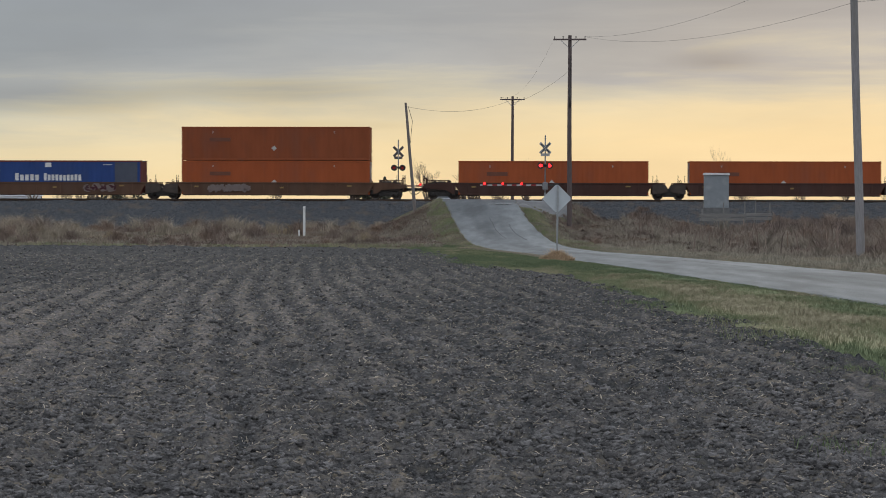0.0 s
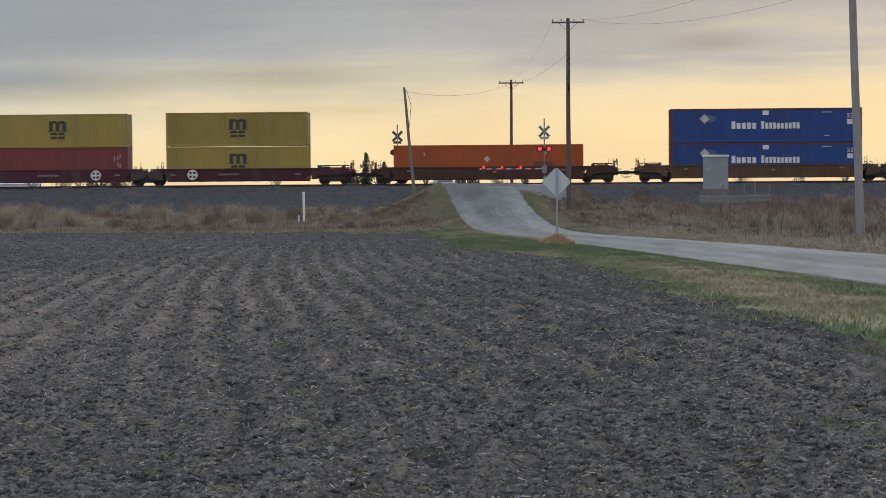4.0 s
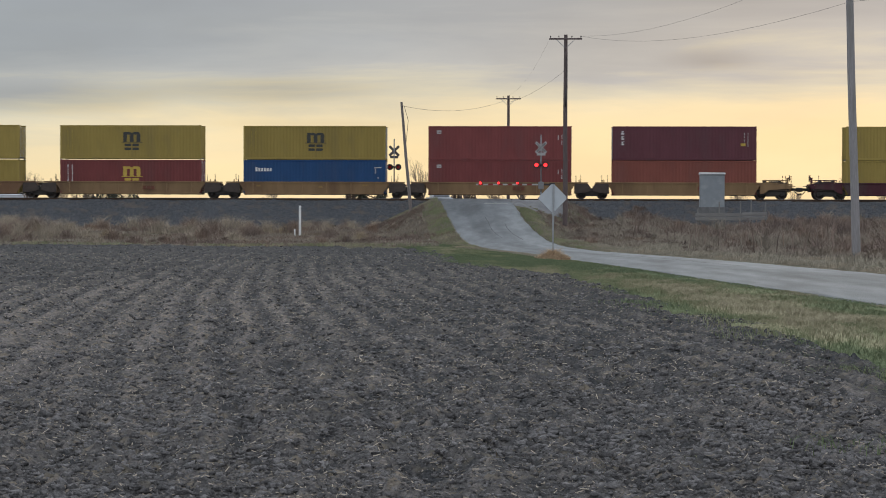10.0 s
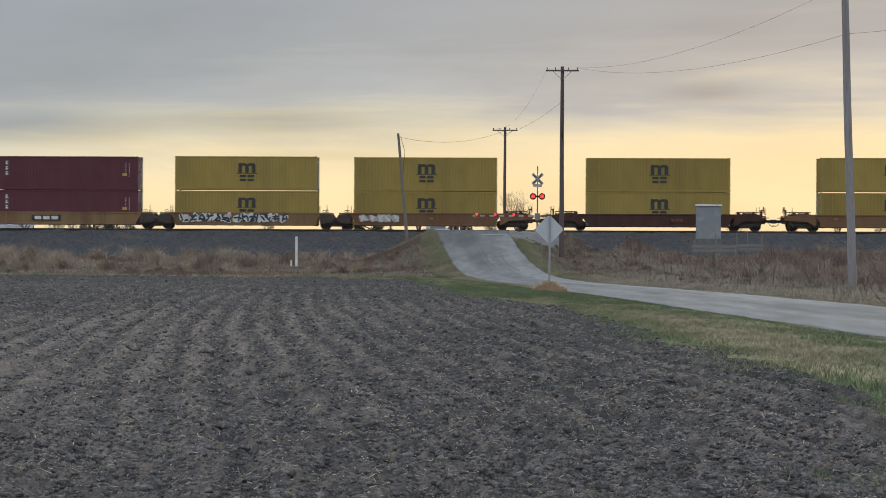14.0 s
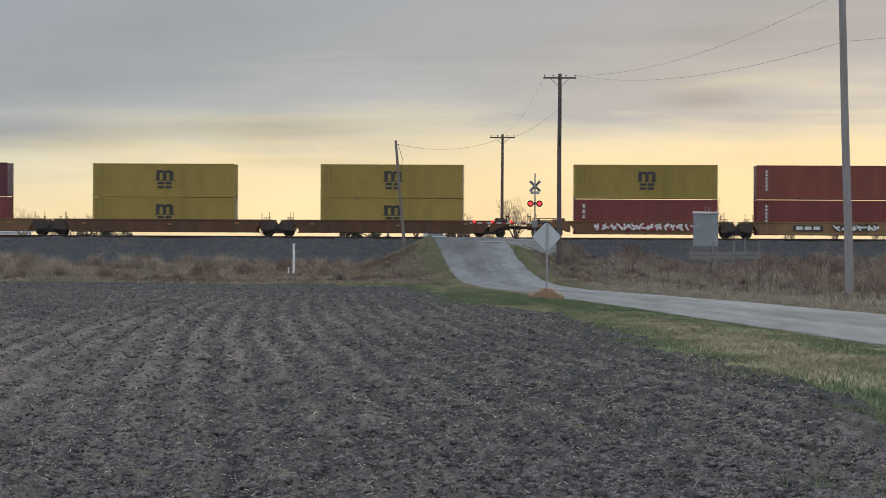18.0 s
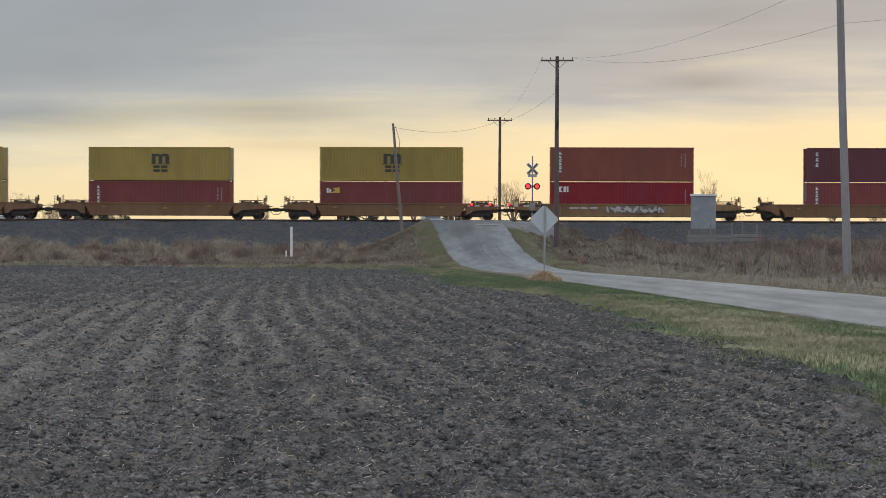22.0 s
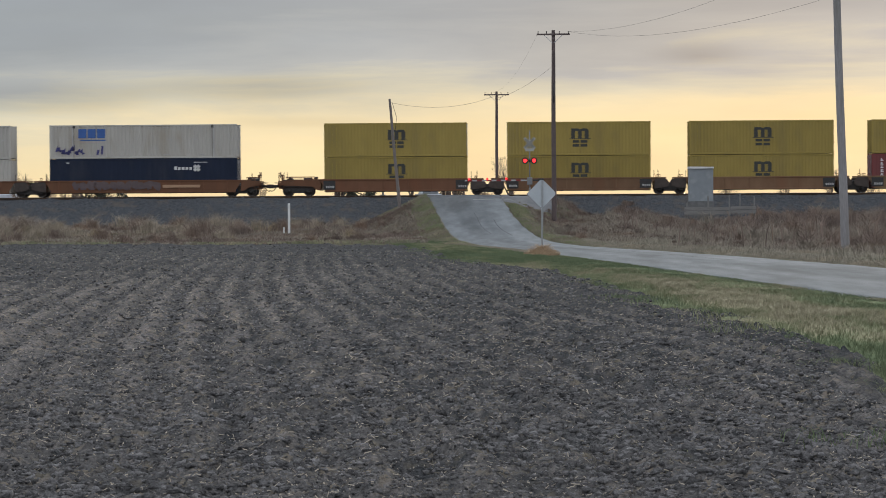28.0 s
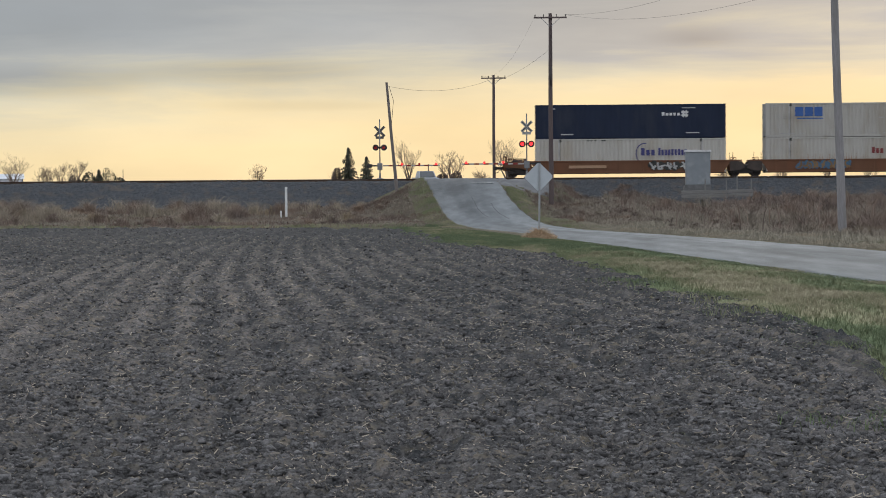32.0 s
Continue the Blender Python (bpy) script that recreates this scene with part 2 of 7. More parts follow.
def asphalt_material():
    """Old asphalt: polished wheel paths and a darker ramp (point attribute 'worn'), mottled patches, fine grit."""
    m = surf("worn_asphalt", (0.215, 0.232, 0.240), (0.150, 0.163, 0.170), 1.6, 0.85, 0.5, 40.0, world=True, spots=(0.120, 0.129, 0.135), spot_scale=0.55, stretch=(1.0, 0.16, 1))
    nt = m.node_tree
    N, L = nt.nodes.new, nt.links.new
    p = nt.nodes["Principled BSDF"]
    old = p.inputs["Base Color"].links[0].from_socket
    at = N("ShaderNodeAttribute"); at.attribute_name = "worn"
    r = N("ShaderNodeValToRGB")
    r.color_ramp.elements[0].color, r.color_ramp.elements[1].color = (0.66, 0.67, 0.68, 1), (1.28, 1.28, 1.27, 1)
    mx = N("ShaderNodeMix"); mx.data_type = "RGBA"; mx.blend_type = "MULTIPLY"
    mx.inputs[0].default_value = 1.0
    L(at.outputs["Fac"], r.inputs["Fac"]); L(old, mx.inputs[6]); L(r.outputs[0], mx.inputs[7])
    L(mx.outputs[2], p.inputs["Base Color"])
    p.inputs["Specular IOR Level"].default_value = 0.2
    return m


ASPHALT = asphalt_material()
TAR = surf("tar", (0.130, 0.134, 0.139), (0.10, 0.104, 0.109), 2.0, 0.9, world=True)
TAR.node_tree.nodes["Principled BSDF"].inputs["Specular IOR Level"].default_value = 0.05
GRAVEL = surf("gravel", (0.185, 0.188, 0.192), (0.125, 0.128, 0.132), 1.5, 0.95, 0.7, 25.0, world=True, spots=(0.215, 0.214, 0.208), spot_scale=0.35)
FARLAND = surf("far_land", (0.15, 0.12, 0.085), (0.105, 0.085, 0.065), 0.05, 0.95, 0.2, 2.0, world=True)
BOARDWHITE = surf("weathered_white_board", (0.42, 0.42, 0.41), (0.33, 0.33, 0.32), 4.0, 0.6)
BOARDBACK = surf("dull_board_back", (0.13, 0.12, 0.115), (0.09, 0.085, 0.08), 4.0, 0.7)
WHITEPAINT = surf("white_paint", (0.78, 0.78, 0.77), (0.62, 0.62, 0.61), 3.0, 0.6, spots=(0.50, 0.49, 0.47))
ROADPAINT = surf("worn_road_paint", (0.62, 0.62, 0.60), (0.45, 0.45, 0.44), 6.0, 0.8)
MIDWOOD = surf("brown_pole_wood", (0.225, 0.195, 0.18), (0.15, 0.13, 0.12), 6.0, 0.85, 0.6, 30.0, stretch=(6, 6, 0.5))
POLEWOOD = surf("pole_wood", (0.325, 0.312, 0.315), (0.215, 0.203, 0.206), 6.0, 0.85, 0.6, 30.0, stretch=(6, 6, 0.5), spots=(0.22, 0.21, 0.20), spot_scale=0.6)
DARKWOOD = surf("dark_pole_wood", (0.135, 0.102, 0.098), (0.088, 0.068, 0.066), 6.0, 0.9, 0.6, 30.0, stretch=(6, 6, 0.5))
TIE = surf("tie_wood", (0.085, 0.070, 0.060), (0.05, 0.042, 0.038), 5.0, 0.9, 0.5, 20.0, island=0.3)
RAILSTEEL = surf("rail_steel", (0.10, 0.065, 0.045), (0.06, 0.04, 0.03), 4.0, 0.6, metal=0.6)
RAILTOP = surf("polished_rail_steel", (0.55, 0.54, 0.52), (0.45, 0.44, 0.43), 4.0, 0.25, metal=1.0)
ALU = surf("aluminium", (0.25, 0.255, 0.26), (0.19, 0.195, 0.20), 3.0, 0.55, metal=0.3)
GALV = surf("galvanised_steel", (0.42, 0.43, 0.44), (0.33, 0.34, 0.35), 5.0, 0.5, metal=0.4)
GREYBOX = surf("cabinet_paint", (0.235, 0.258, 0.278), (0.20, 0.222, 0.24), 1.5, 0.5, spots=(0.30, 0.32, 0.33))
BLACKSTEEL = surf("black_steel", (0.035, 0.032, 0.031), (0.022, 0.021, 0.021), 3.0, 0.6, 0.2, 20.0)
TRUCKSTEEL = surf("grimy_truck_steel", (0.045, 0.038, 0.033), (0.026, 0.023, 0.021), 3.0, 0.75, 0.3, 15.0)
WHEELSTEEL = surf("wheel_steel", (0.10, 0.085, 0.075), (0.06, 0.05, 0.045), 3.0, 0.5, metal=0.7)
BARK = surf("bark", (0.20, 0.155, 0.12), (0.13, 0.10, 0.08), 6.0, 0.9, 0.4, 20.0)
TWIG = surf("twig_bark", (0.33, 0.25, 0.18), (0.24, 0.18, 0.135), 3.0, 0.9)
NEEDLE = surf("conifer_needles", (0.062, 0.062, 0.038), (0.040, 0.042, 0.028), 3.0, 0.85, island=0.35)
WIRE = surf("wire", (0.09, 0.085, 0.08), (0.07, 0.065, 0.06), 1.0, 0.6)
REDLENS_ON = glow("lit_red_lens", (1.0, 0.014, 0.016), 5.0)
REDLENS_HALF = glow("flashing_red_lens", (1.0, 0.014, 0.016), 3.0)
REDGLASS = surf("red_lens", (0.50, 0.020, 0.016), (0.40, 0.016, 0.013), 2.0, 0.25)
ARMRED = surf("red_reflective_band", (0.26, 0.02, 0.018), (0.18, 0.015, 0.014), 3.0, 0.5)
SIGNBACK = surf("sign_back", (0.50, 0.53, 0.56), (0.42, 0.45, 0.48), 2.0, 0.45, metal=0.35)
BARNWHITE = surf("barn_white", (0.75, 0.77, 0.80), (0.62, 0.65, 0.70), 0.6, 0.6, stretch=(3, 3, 0.2))
BARNBLUE = surf("barn_blue", (0.06, 0.09, 0.17), (0.045, 0.07, 0.13), 0.6, 0.6)
CARWHITE = surf("silver_car_paint", (0.40, 0.42, 0.45), (0.36, 0.38, 0.41), 1.0, 0.3, metal=0.3)
TINTGLASS = surf("tinted_glass", (0.10, 0.11, 0.12), (0.08, 0.09, 0.10), 1.0, 0.1)
RUBBER = surf("rubber", (0.025, 0.025, 0.025), (0.018, 0.018, 0.018), 4.0, 0.85)

# containers
C_ORANGE = paint("orange_container_paint", (0.365, 0.096, 0.038))
C_ORANGE2 = paint("faded_orange_container_paint", (0.275, 0.082, 0.038))
C_BLUE = paint("blue_container_paint", (0.042, 0.080, 0.235))
C_BLUETRIM = paint("red_brown_trim_paint", (0.17, 0.055, 0.052))
C_SEABLUE = paint("sea_blue_container_paint", (0.034, 0.082, 0.185))
C_YELLOW = paint("yellow_container_paint", (0.330, 0.250, 0.078), 0.88)
C_MAROON = paint("maroon_container_paint", (0.135, 0.056, 0.066))
C_RED = paint("red_container_paint", (0.205, 0.064, 0.064))
C_BRIGHTRED = paint("bright_red_container_paint", (0.255, 0.036, 0.048))
C_BROWN = paint("red_brown_container_paint", (0.230, 0.084, 0.066))
C_BRICK = paint("brick_red_container_paint", (0.210, 0.068, 0.066))
C_WHITE = paint("white_container_paint", (0.475, 0.455, 0.415), 0.92, dirt=(0.39, 0.355, 0.30))
C_NAVY = paint("navy_container_paint", (0.028, 0.036, 0.060))
# wells
W_RUST = paint("rusty_well_paint", (0.136, 0.080, 0.055), 0.7, 0.75)
W_BROWNDARK = paint("dark_brown_well_paint", (0.085, 0.048, 0.040), 0.75, 0.75)
W_PLUM = paint("plum_well_paint", (0.090, 0.038, 0.046), 0.8, 0.75, dirt=(0.085, 0.065, 0.062))
W_YELLOW = paint("yellow_well_paint", (0.262, 0.172, 0.095), 0.8, 0.7, dirt=(0.155, 0.098, 0.062))
W_TAN = paint("tan_brown_well_paint", (0.212, 0.128, 0.078), 0.75, 0.75, dirt=(0.185, 0.098, 0.058))
W_ORANGE = paint("orange_brown_well_paint", (0.182, 0.094, 0.058), 0.8, 0.7, dirt=(0.18, 0.085, 0.05))
SMEAR = surf("overpaint", (0.085, 0.12, 0.22), (0.07, 0.105, 0.23), 2.0, 0.8)
SMEAR_DARK = surf("repair_panel_paint", (0.075, 0.085, 0.115), (0.06, 0.07, 0.10), 2.0, 0.8)
INK_BLACK = surf("black_lettering", (0.025, 0.028, 0.025), (0.04, 0.04, 0.035), 2.0, 0.6)
INK_WHITE = surf("white_lettering", (0.72, 0.72, 0.70), (0.55, 0.55, 0.54), 2.5, 0.6)
INK_GREY = surf("pale_grey_panel", (0.48, 0.47, 0.45), (0.36, 0.35, 0.34), 2.0, 0.7)
INK_BLUE = surf("blue_lettering", (0.035, 0.115, 0.36), (0.03, 0.09, 0.28), 2.0, 0.6)
INK_NAVY = surf("navy_lettering", (0.035, 0.035, 0.16), (0.05, 0.05, 0.16), 2.0, 0.6)
INK_YELLOW = surf("yellow_lettering", (0.55, 0.38, 0.06), (0.45, 0.31, 0.05), 2.0, 0.6)
INK_RED = surf("dark_red_lettering", (0.22, 0.03, 0.03), (0.16, 0.025, 0.025), 2.0, 0.6)
INK_BLEND = surf("faded_lettering", (0.15, 0.045, 0.022), (0.12, 0.038, 0.02), 2.0, 0.6)
DULLYELLOW = surf("dull_yellow_stencil", (0.30, 0.19, 0.06), (0.22, 0.14, 0.05), 2.0, 0.7)
GRIME = surf("grimy_platform_steel", (0.075, 0.055, 0.045), (0.045, 0.035, 0.030), 2.0, 0.8, 0.2, 15.0)
INK_FADED = surf("faded_spray", (0.21, 0.165, 0.15), (0.16, 0.125, 0.115), 2.0, 0.8)
INK_DARKTEAL = surf("dark_teal_spray", (0.035, 0.06, 0.085), (0.02, 0.03, 0.04), 2.0, 0.7)
INK_MAUVE = surf("dull_mauve_spray", (0.135, 0.10, 0.10), (0.10, 0.075, 0.078), 2.0, 0.8)
INK_TEAL = surf("blue_grey_spray", (0.08, 0.16, 0.24), (0.05, 0.10, 0.17), 2.0, 0.7)


def soften(m, k):
    """Leans the shading normal of thin blades towards the sky, as a dense sward does."""
    nt = m.node_tree
    N, L = nt.nodes.new, nt.links.new
    g = N("ShaderNodeNewGeometry")
    sc = N("ShaderNodeVectorMath"); sc.operation = "SCALE"; sc.inputs["Scale"].default_value = 1 - k
    ad = N("ShaderNodeVectorMath"); ad.operation = "ADD"; ad.inputs[1].default_value = (0, -0.25 * k, k)
    no = N("ShaderNodeVectorMath"); no.operation = "NORMALIZE"
    L(g.outputs["Normal"], sc.inputs[0]); L(sc.outputs[0], ad.inputs[0]); L(ad.outputs[0], no.inputs[0])
    L(no.outputs[0], nt.nodes["Principled BSDF"].inputs["Normal"])


for sward, k in ((SWARD, 0.8), (GRASS, 0.75), (PALE, 0.7), (DEADGRASS, 0.6), (DARKWEED, 0.5), (TUSSOCK, 0.55)):
    soften(sward, k)
for dull in (CLOD, BALLAST, STONE, DEADGRASS, TUSSOCK, DARKWEED, GRASS, TURF):
    dull.node_tree.nodes["Principled BSDF"].inputs["Specular IOR Level"].default_value = 0.1


# ---------------------------------------------------------------- mesh helpers
class Shape:
    """Collects vertices and faces for one mesh."""

    def __init__(self):
        self.v, self.f, self.s = [], [], []

    def add(self, verts, faces, smooth=False):
        n = len(self.v)
        self.v.extend(tuple(p) for p in verts)
        self.f.extend(tuple(i + n for i in q) for q in faces)
        self.s.extend([smooth] * len(faces))
        return self

    def box(self, x0, x1, y0, y1, z0, z1, b=0.0):
        """A box; b chamfers its edges."""
        if b <= 0:
            vs = [(x, y, z) for z in (z0, z1) for y in (y0, y1) for x in (x0, x1)]
            return self.add(vs, [(0, 2, 3, 1), (4, 5, 7, 6), (0, 1, 5, 4), (2, 6, 7, 3), (0, 4, 6, 2), (1, 3, 7, 5)])
        b = min(b, 0.45 * min(x1 - x0, y1 - y0, z1 - z0))
        vs, ix = [], {}
        for sx in (0, 1):
            for sy in (0, 1):
                for sz in (0, 1):
                    c = ((x0, x1)[sx], (y0, y1)[sy], (z0, z1)[sz])
                    q = (c[0] + b * (1 - 2 * sx), c[1] + b * (1 - 2 * sy), c[2] + b * (1 - 2 * sz))
                    for a in range(3):
                        p = list(q)
                        p[a] = c[a]
                        ix[sx, sy, sz, a] = len(vs)
                        vs.append(p)
        fs = []
        for a in range(3):
            o = [k for k in range(3) if k != a]
            for s in (0, 1):
                ring = []
                for u, w in ((0, 0), (1, 0), (1, 1), (0, 1)):
                    k = [0, 0, 0]
                    k[a], k[o[0]], k[o[1]] = s, u, w
                    ring.append(ix[k[0], k[1], k[2], a])
                fs.append(tuple(ring if (s == 1) != (a == 1) else ring[::-1]))
        for a in range(3):
            o = [k for k in range(3) if k != a]
            for u in (0, 1):
                for w in (0, 1):
                    k0, k1 = [0, 0, 0], [0, 0, 0]
                    k0[a], k1[a] = 0, 1
                    for k in (k0, k1):
                        k[o[0]], k[o[1]] = u, w
                    fs.append((ix[(*k0, o[0])], ix[(*k1, o[0])], ix[(*k1, o[1])], ix[(*k0, o[1])]))
        for sx in (0, 1):
            for sy in (0, 1):
                for sz in (0, 1):
                    fs.append(tuple(ix[sx, sy, sz, a] for a in range(3)))
        return self.add(vs, fs)

    def tube(self, p, q, r0, r1=None, n=6, caps=True):
        """A tapered round bar from p to q."""
        r1 = r0 if r1 is None else r1
        p, q = Vector(p), Vector(q)
        d = (q - p).normalized()
        u = d.cross(Vector((0, 0, 1)) if abs(d.z) < 0.95 else Vector((1, 0, 0))).normalized()
        w = d.cross(u)
        vs = []
        for c, r in ((p, r0), (q, r1)):
            for k in range(n):
                a = 2 * math.pi * k / n
                vs.append(c + (u * math.cos(a) + w * math.sin(a)) * r)
        fs = [(k, (k + 1) % n, n + (k + 1) % n, n + k) for k in range(n)]
        self.add(vs, fs, n > 6)
        if caps:
            m = len(self.v) - 2 * n
            self.f += [tuple(range(m + n - 1, m - 1, -1)), tuple(range(m + n, m + 2 * n))]
            self.s += [False, False]
        return self

    def prism(self, outline, y0, y1):
        """A flat outline in x, z given a thickness from y0 to y1."""
        n = len(outline)
        vs = [(x, y0, z) for x, z in outline] + [(x, y1, z) for x, z in outline]
        fs = [tuple(range(n)), tuple(range(2 * n - 1, n - 1, -1))] + [(k, k + n, (k + 1) % n + n, (k + 1) % n) for k in range(n)]
        return self.add(vs, fs)

    def mesh(self, name, material):
        me = bpy.data.meshes.new(name)
        me.from_pydata(self.v, [], self.f)
        me.materials.append(material)
        if any(self.s):
            me.polygons.foreach_set("use_smooth", self.s)
        bm = bmesh.new()
        bm.from_mesh(me)
        bmesh.ops.recalc_face_normals(bm, faces=bm.faces)
        bm.to_mesh(me)
        bm.free()
        return me


def grid_mesh(name, material, X, Y, Z, smooth=True):
    """A sheet from three arrays of the same shape."""
    r, c = X.shape
    co = np.stack([X, Y, Z], -1).reshape(-1, 3)
    i = np.arange(r * c).reshape(r, c)
    q = np.stack([i[:-1, :-1], i[:-1, 1:], i[1:, 1:], i[1:, :-1]], -1).reshape(-1, 4)
    return array_mesh(name, material, co, q, smooth)


def array_mesh(name, material, co, q, smooth=False):
    me = bpy.data.meshes.new(name)
    k = q.shape[1]
    me.vertices.add(len(co))
    me.vertices.foreach_set("co", np.ascontiguousarray(co, dtype=np.float32).ravel())
    me.loops.add(q.size)
    me.loops.foreach_set("vertex_index", np.ascontiguousarray(q, dtype=np.int32).ravel())
    me.polygons.add(len(q))
    me.polygons.foreach_set("loop_start", np.arange(0, q.size, k, dtype=np.int32))
    me.polygons.foreach_set("use_smooth", np.full(len(q), smooth))
    me.materials.append(material)
    me.update(calc_edges=True)
    me.validate()
    return me


def part(name, shape, material, parent, label="", at=None):
    """One mesh object under a thing or a part; shape: a Shape, or a mesh to share."""
    me = shape.mesh(name, material) if isinstance(shape, Shape) else shape
    ob = new(name, me)
    ob.parent = parent
    if at is not None:
        ob.matrix_basis = at
    if label:
        ob["label"] = label
    return ob


def thing(name, label, category, m=None, group="", kind=""):
    ob = new(name)
    ob.empty_display_size = 0.3
    tagged(ob, label, category, group, kind)
    if m is not None:
        ob.matrix_world = m
    return ob


def setting(name, me, label, category):
    return tagged(new(name, me), label, category, "", "structure")


def stuff(name, me, label, category):
    return tagged(new(name, me), label, category, "", "stuff")


def hash2(ix, iy, seed):
    h = (ix.astype(np.int64) * 374761393 + iy.astype(np.int64) * 668265263 + seed * 69069) & 0x7FFFFFFF
    h = ((h ^ (h >> 13)) * 1274126177) & 0x7FFFFFFF
    return ((h ^ (h >> 16)) & 0xFFFF) / 65535.0


def vnoise(x, y, seed=0):
    """Smooth value noise, 0 to 1, on arrays."""
    ix, iy = np.floor(x), np.floor(y)
    fx, fy = x - ix, y - iy
    fx, fy = fx * fx * (3 - 2 * fx), fy * fy * (3 - 2 * fy)
    a, b = hash2(ix, iy, seed), hash2(ix + 1, iy, seed)
    c, d = hash2(ix, iy + 1, seed), hash2(ix + 1, iy + 1, seed)
    return (a * (1 - fx) + b * fx) * (1 - fy) + (c * (1 - fx) + d * fx) * fy


# ---------------------------------------------------------------- the lie of the land
# road: along y, its middle, its half width
ROAD_Y = np.array([-60, -20, 0, 20, 40, 55, 70, 85, 97.4, 104, 109, 116, 122, 129.5, 135, 145, 158, 174, 184.8, 196, 215, 260, 400, 900])
ROAD_X = np.array([22, 17.6, 15.2, 12.8, 10.5, 8.8, 7.1, 5.25, 3.45, 2.42, 1.54, 0.52, -0.28, -1.1, -1.58, -2.33, -3.12, -4.15, -4.6, -5.3, -6.8, -8.0, -10, -30])
ROAD_W = np.array([3.5, 3.5, 3.5, 3.5, 3.5, 3.5, 3.35, 3.2, 3.05, 2.95, 2.86, 2.78, 2.73, 2.70, 2.68, 2.68, 2.76, 2.95, 3.3, 3.2, 3.0, 3, 3, 3])


def lie(y):
    """Height of the plain: it falls gently from the viewer towards the railway."""
    return np.maximum(0.0, 1.2 - 0.0105 * np.maximum(y, -40))


def ramp(y):
    """Height of the road, which climbs to the crossing and falls behind it."""
    t = np.clip((y - 122) / 61.0, 0, 1)
    up = 2.66 * (t ** 1.5 * (1 - t) + (t * t * (3 - 2 * t)) * t)
    down = np.clip((y - 187.5) / 48.0, 0, 1)
    return lie(y) + up * (1 - down * down * (3 - 2 * down))


def smooth_interp(y, xs, ys):
    return (np.interp(y - 4, xs, ys) + np.interp(y, xs, ys) * 2 + np.interp(y + 4, xs, ys)) / 4


def road_x(y):
    return smooth_interp(y, ROAD_Y, ROAD_X)


def road_w(y):
    return np.interp(y, ROAD_Y, ROAD_W)


def bank(y):
    """Railway embankment without its ballast."""
    d = np.abs(y - YC)
    return np.interp(d, [0, 3.6, 7.2, 9.5, 13.0], [2.1, 2.0, 0.30, 0.10, 0.0])


def land(x, y):
    dr = np.abs(x - road_x(y)) - road_w(y)
    shoulder = ramp(y) - 0.04 - np.maximum(0, dr - 0.5) * 0.42
    pad = np.where((x > -1) & (y < YC), 2.45 - 0.45 * np.maximum(0, np.hypot(np.maximum(0, x - 2.2), np.maximum(0, 172.5 - y)) - 0.3), 0)
    berm = np.where(x > 0, 0.85, 0.12) * np.exp(-((y - 163) / 13.0) ** 2) * np.clip((np.abs(x + 4) - 6) / 5, 0, 1) * (1 - 0.55 * np.exp(-((x - 15) / 3.5) ** 2))
    z = np.maximum(np.maximum(lie(y) + bank(y), np.maximum(shoulder, berm)), pad)
    z = z + (vnoise(x * 0.35, y * 0.35, 5) - 0.5) * 0.16 * np.clip(dr - 0.3, 0, 1)
    return np.where(dr < -0.15, ramp(y) - 0.16, z)


def field_edge(y):
    """x of the boundary between the ploughed soil and the road verge."""
    return np.interp(y, [0, 14, 20, 22.3, 26, 30, 33, 36, 41, 49.5, 59, 64, 69, 77.5, 86, 99, 108, 114, 117, 122], [2.8, 2.9, 3.0, 3.3, 3.65, 3.68, 3.4, 2.85, 2.4, 1.92, 1.1, 0.3, -0.65, -2.3, -3.0, -4.0, -4.8, -5.8, -7.5, -14])


FIELD_END = 124.0


def steps(*spans):
    out = []
    for a, b, s in spans:
        out += list(np.arange(a, b, s))
    return np.array(out + [spans[-1][1]])


def make_ground():
    xs = steps((-4000, -1000, 500), (-1000, -200, 100), (-200, -60, 10), (-60, 60, 1.0), (60, 200, 10), (200, 1000, 100), (1000, 4000, 500))
    ys = steps((-400, -40, 40), (-40, 8, 4), (8, 240, 1.0), (240, 420, 12), (420, 1000, 58), (1000, 4800, 380))
    X, Y = np.meshgrid(xs, ys)
    Z = land(X, Y)
    infield = (X < field_edge(Y) - 0.5) & (Y < FIELD_END - 1.5) & (Y > 5) & (X > -45)
    Z = np.where(infield, Z - 0.3, Z)
    far = (Y > 240) | (np.abs(X) > 60)
    Z = np.where(far & (np.abs(X - road_x(Y)) > 6), np.where(np.abs(Y - YC) < 14, Z, Z * 0.9), Z)
    me = grid_mesh("ground", TURF, X, Y, Z)
    me.materials.append(FARLAND)
    cy = (ys[:-1] + ys[1:]) / 2
    cx = (xs[:-1] + xs[1:]) / 2
    CX, CY = np.meshgrid(cx, cy)
    idx = ((CY > 205) | (np.abs(CX) > 62) | (CY < 5)).astype(np.int32)
    me.polygons.foreach_set("material_index", idx.ravel())
    setting("ground", me, "flat grassy plain with dry and green turf, reaching the horizon", "ground")


make_ground()


# the ploughed field: furrows that run away from the viewer, rough clods
def furrow(X, Y):
    u = X + 0.145 * Y - 0.0009 * np.maximum(0, Y - 48) ** 2 + 0.25 * np.sin(Y / 17.0) + 0.25 * (vnoise(X * 0.3, Y * 0.12, 9) - 0.5)
    return 0.5 + 0.5 * np.cos(2 * math.pi * u / 0.60)


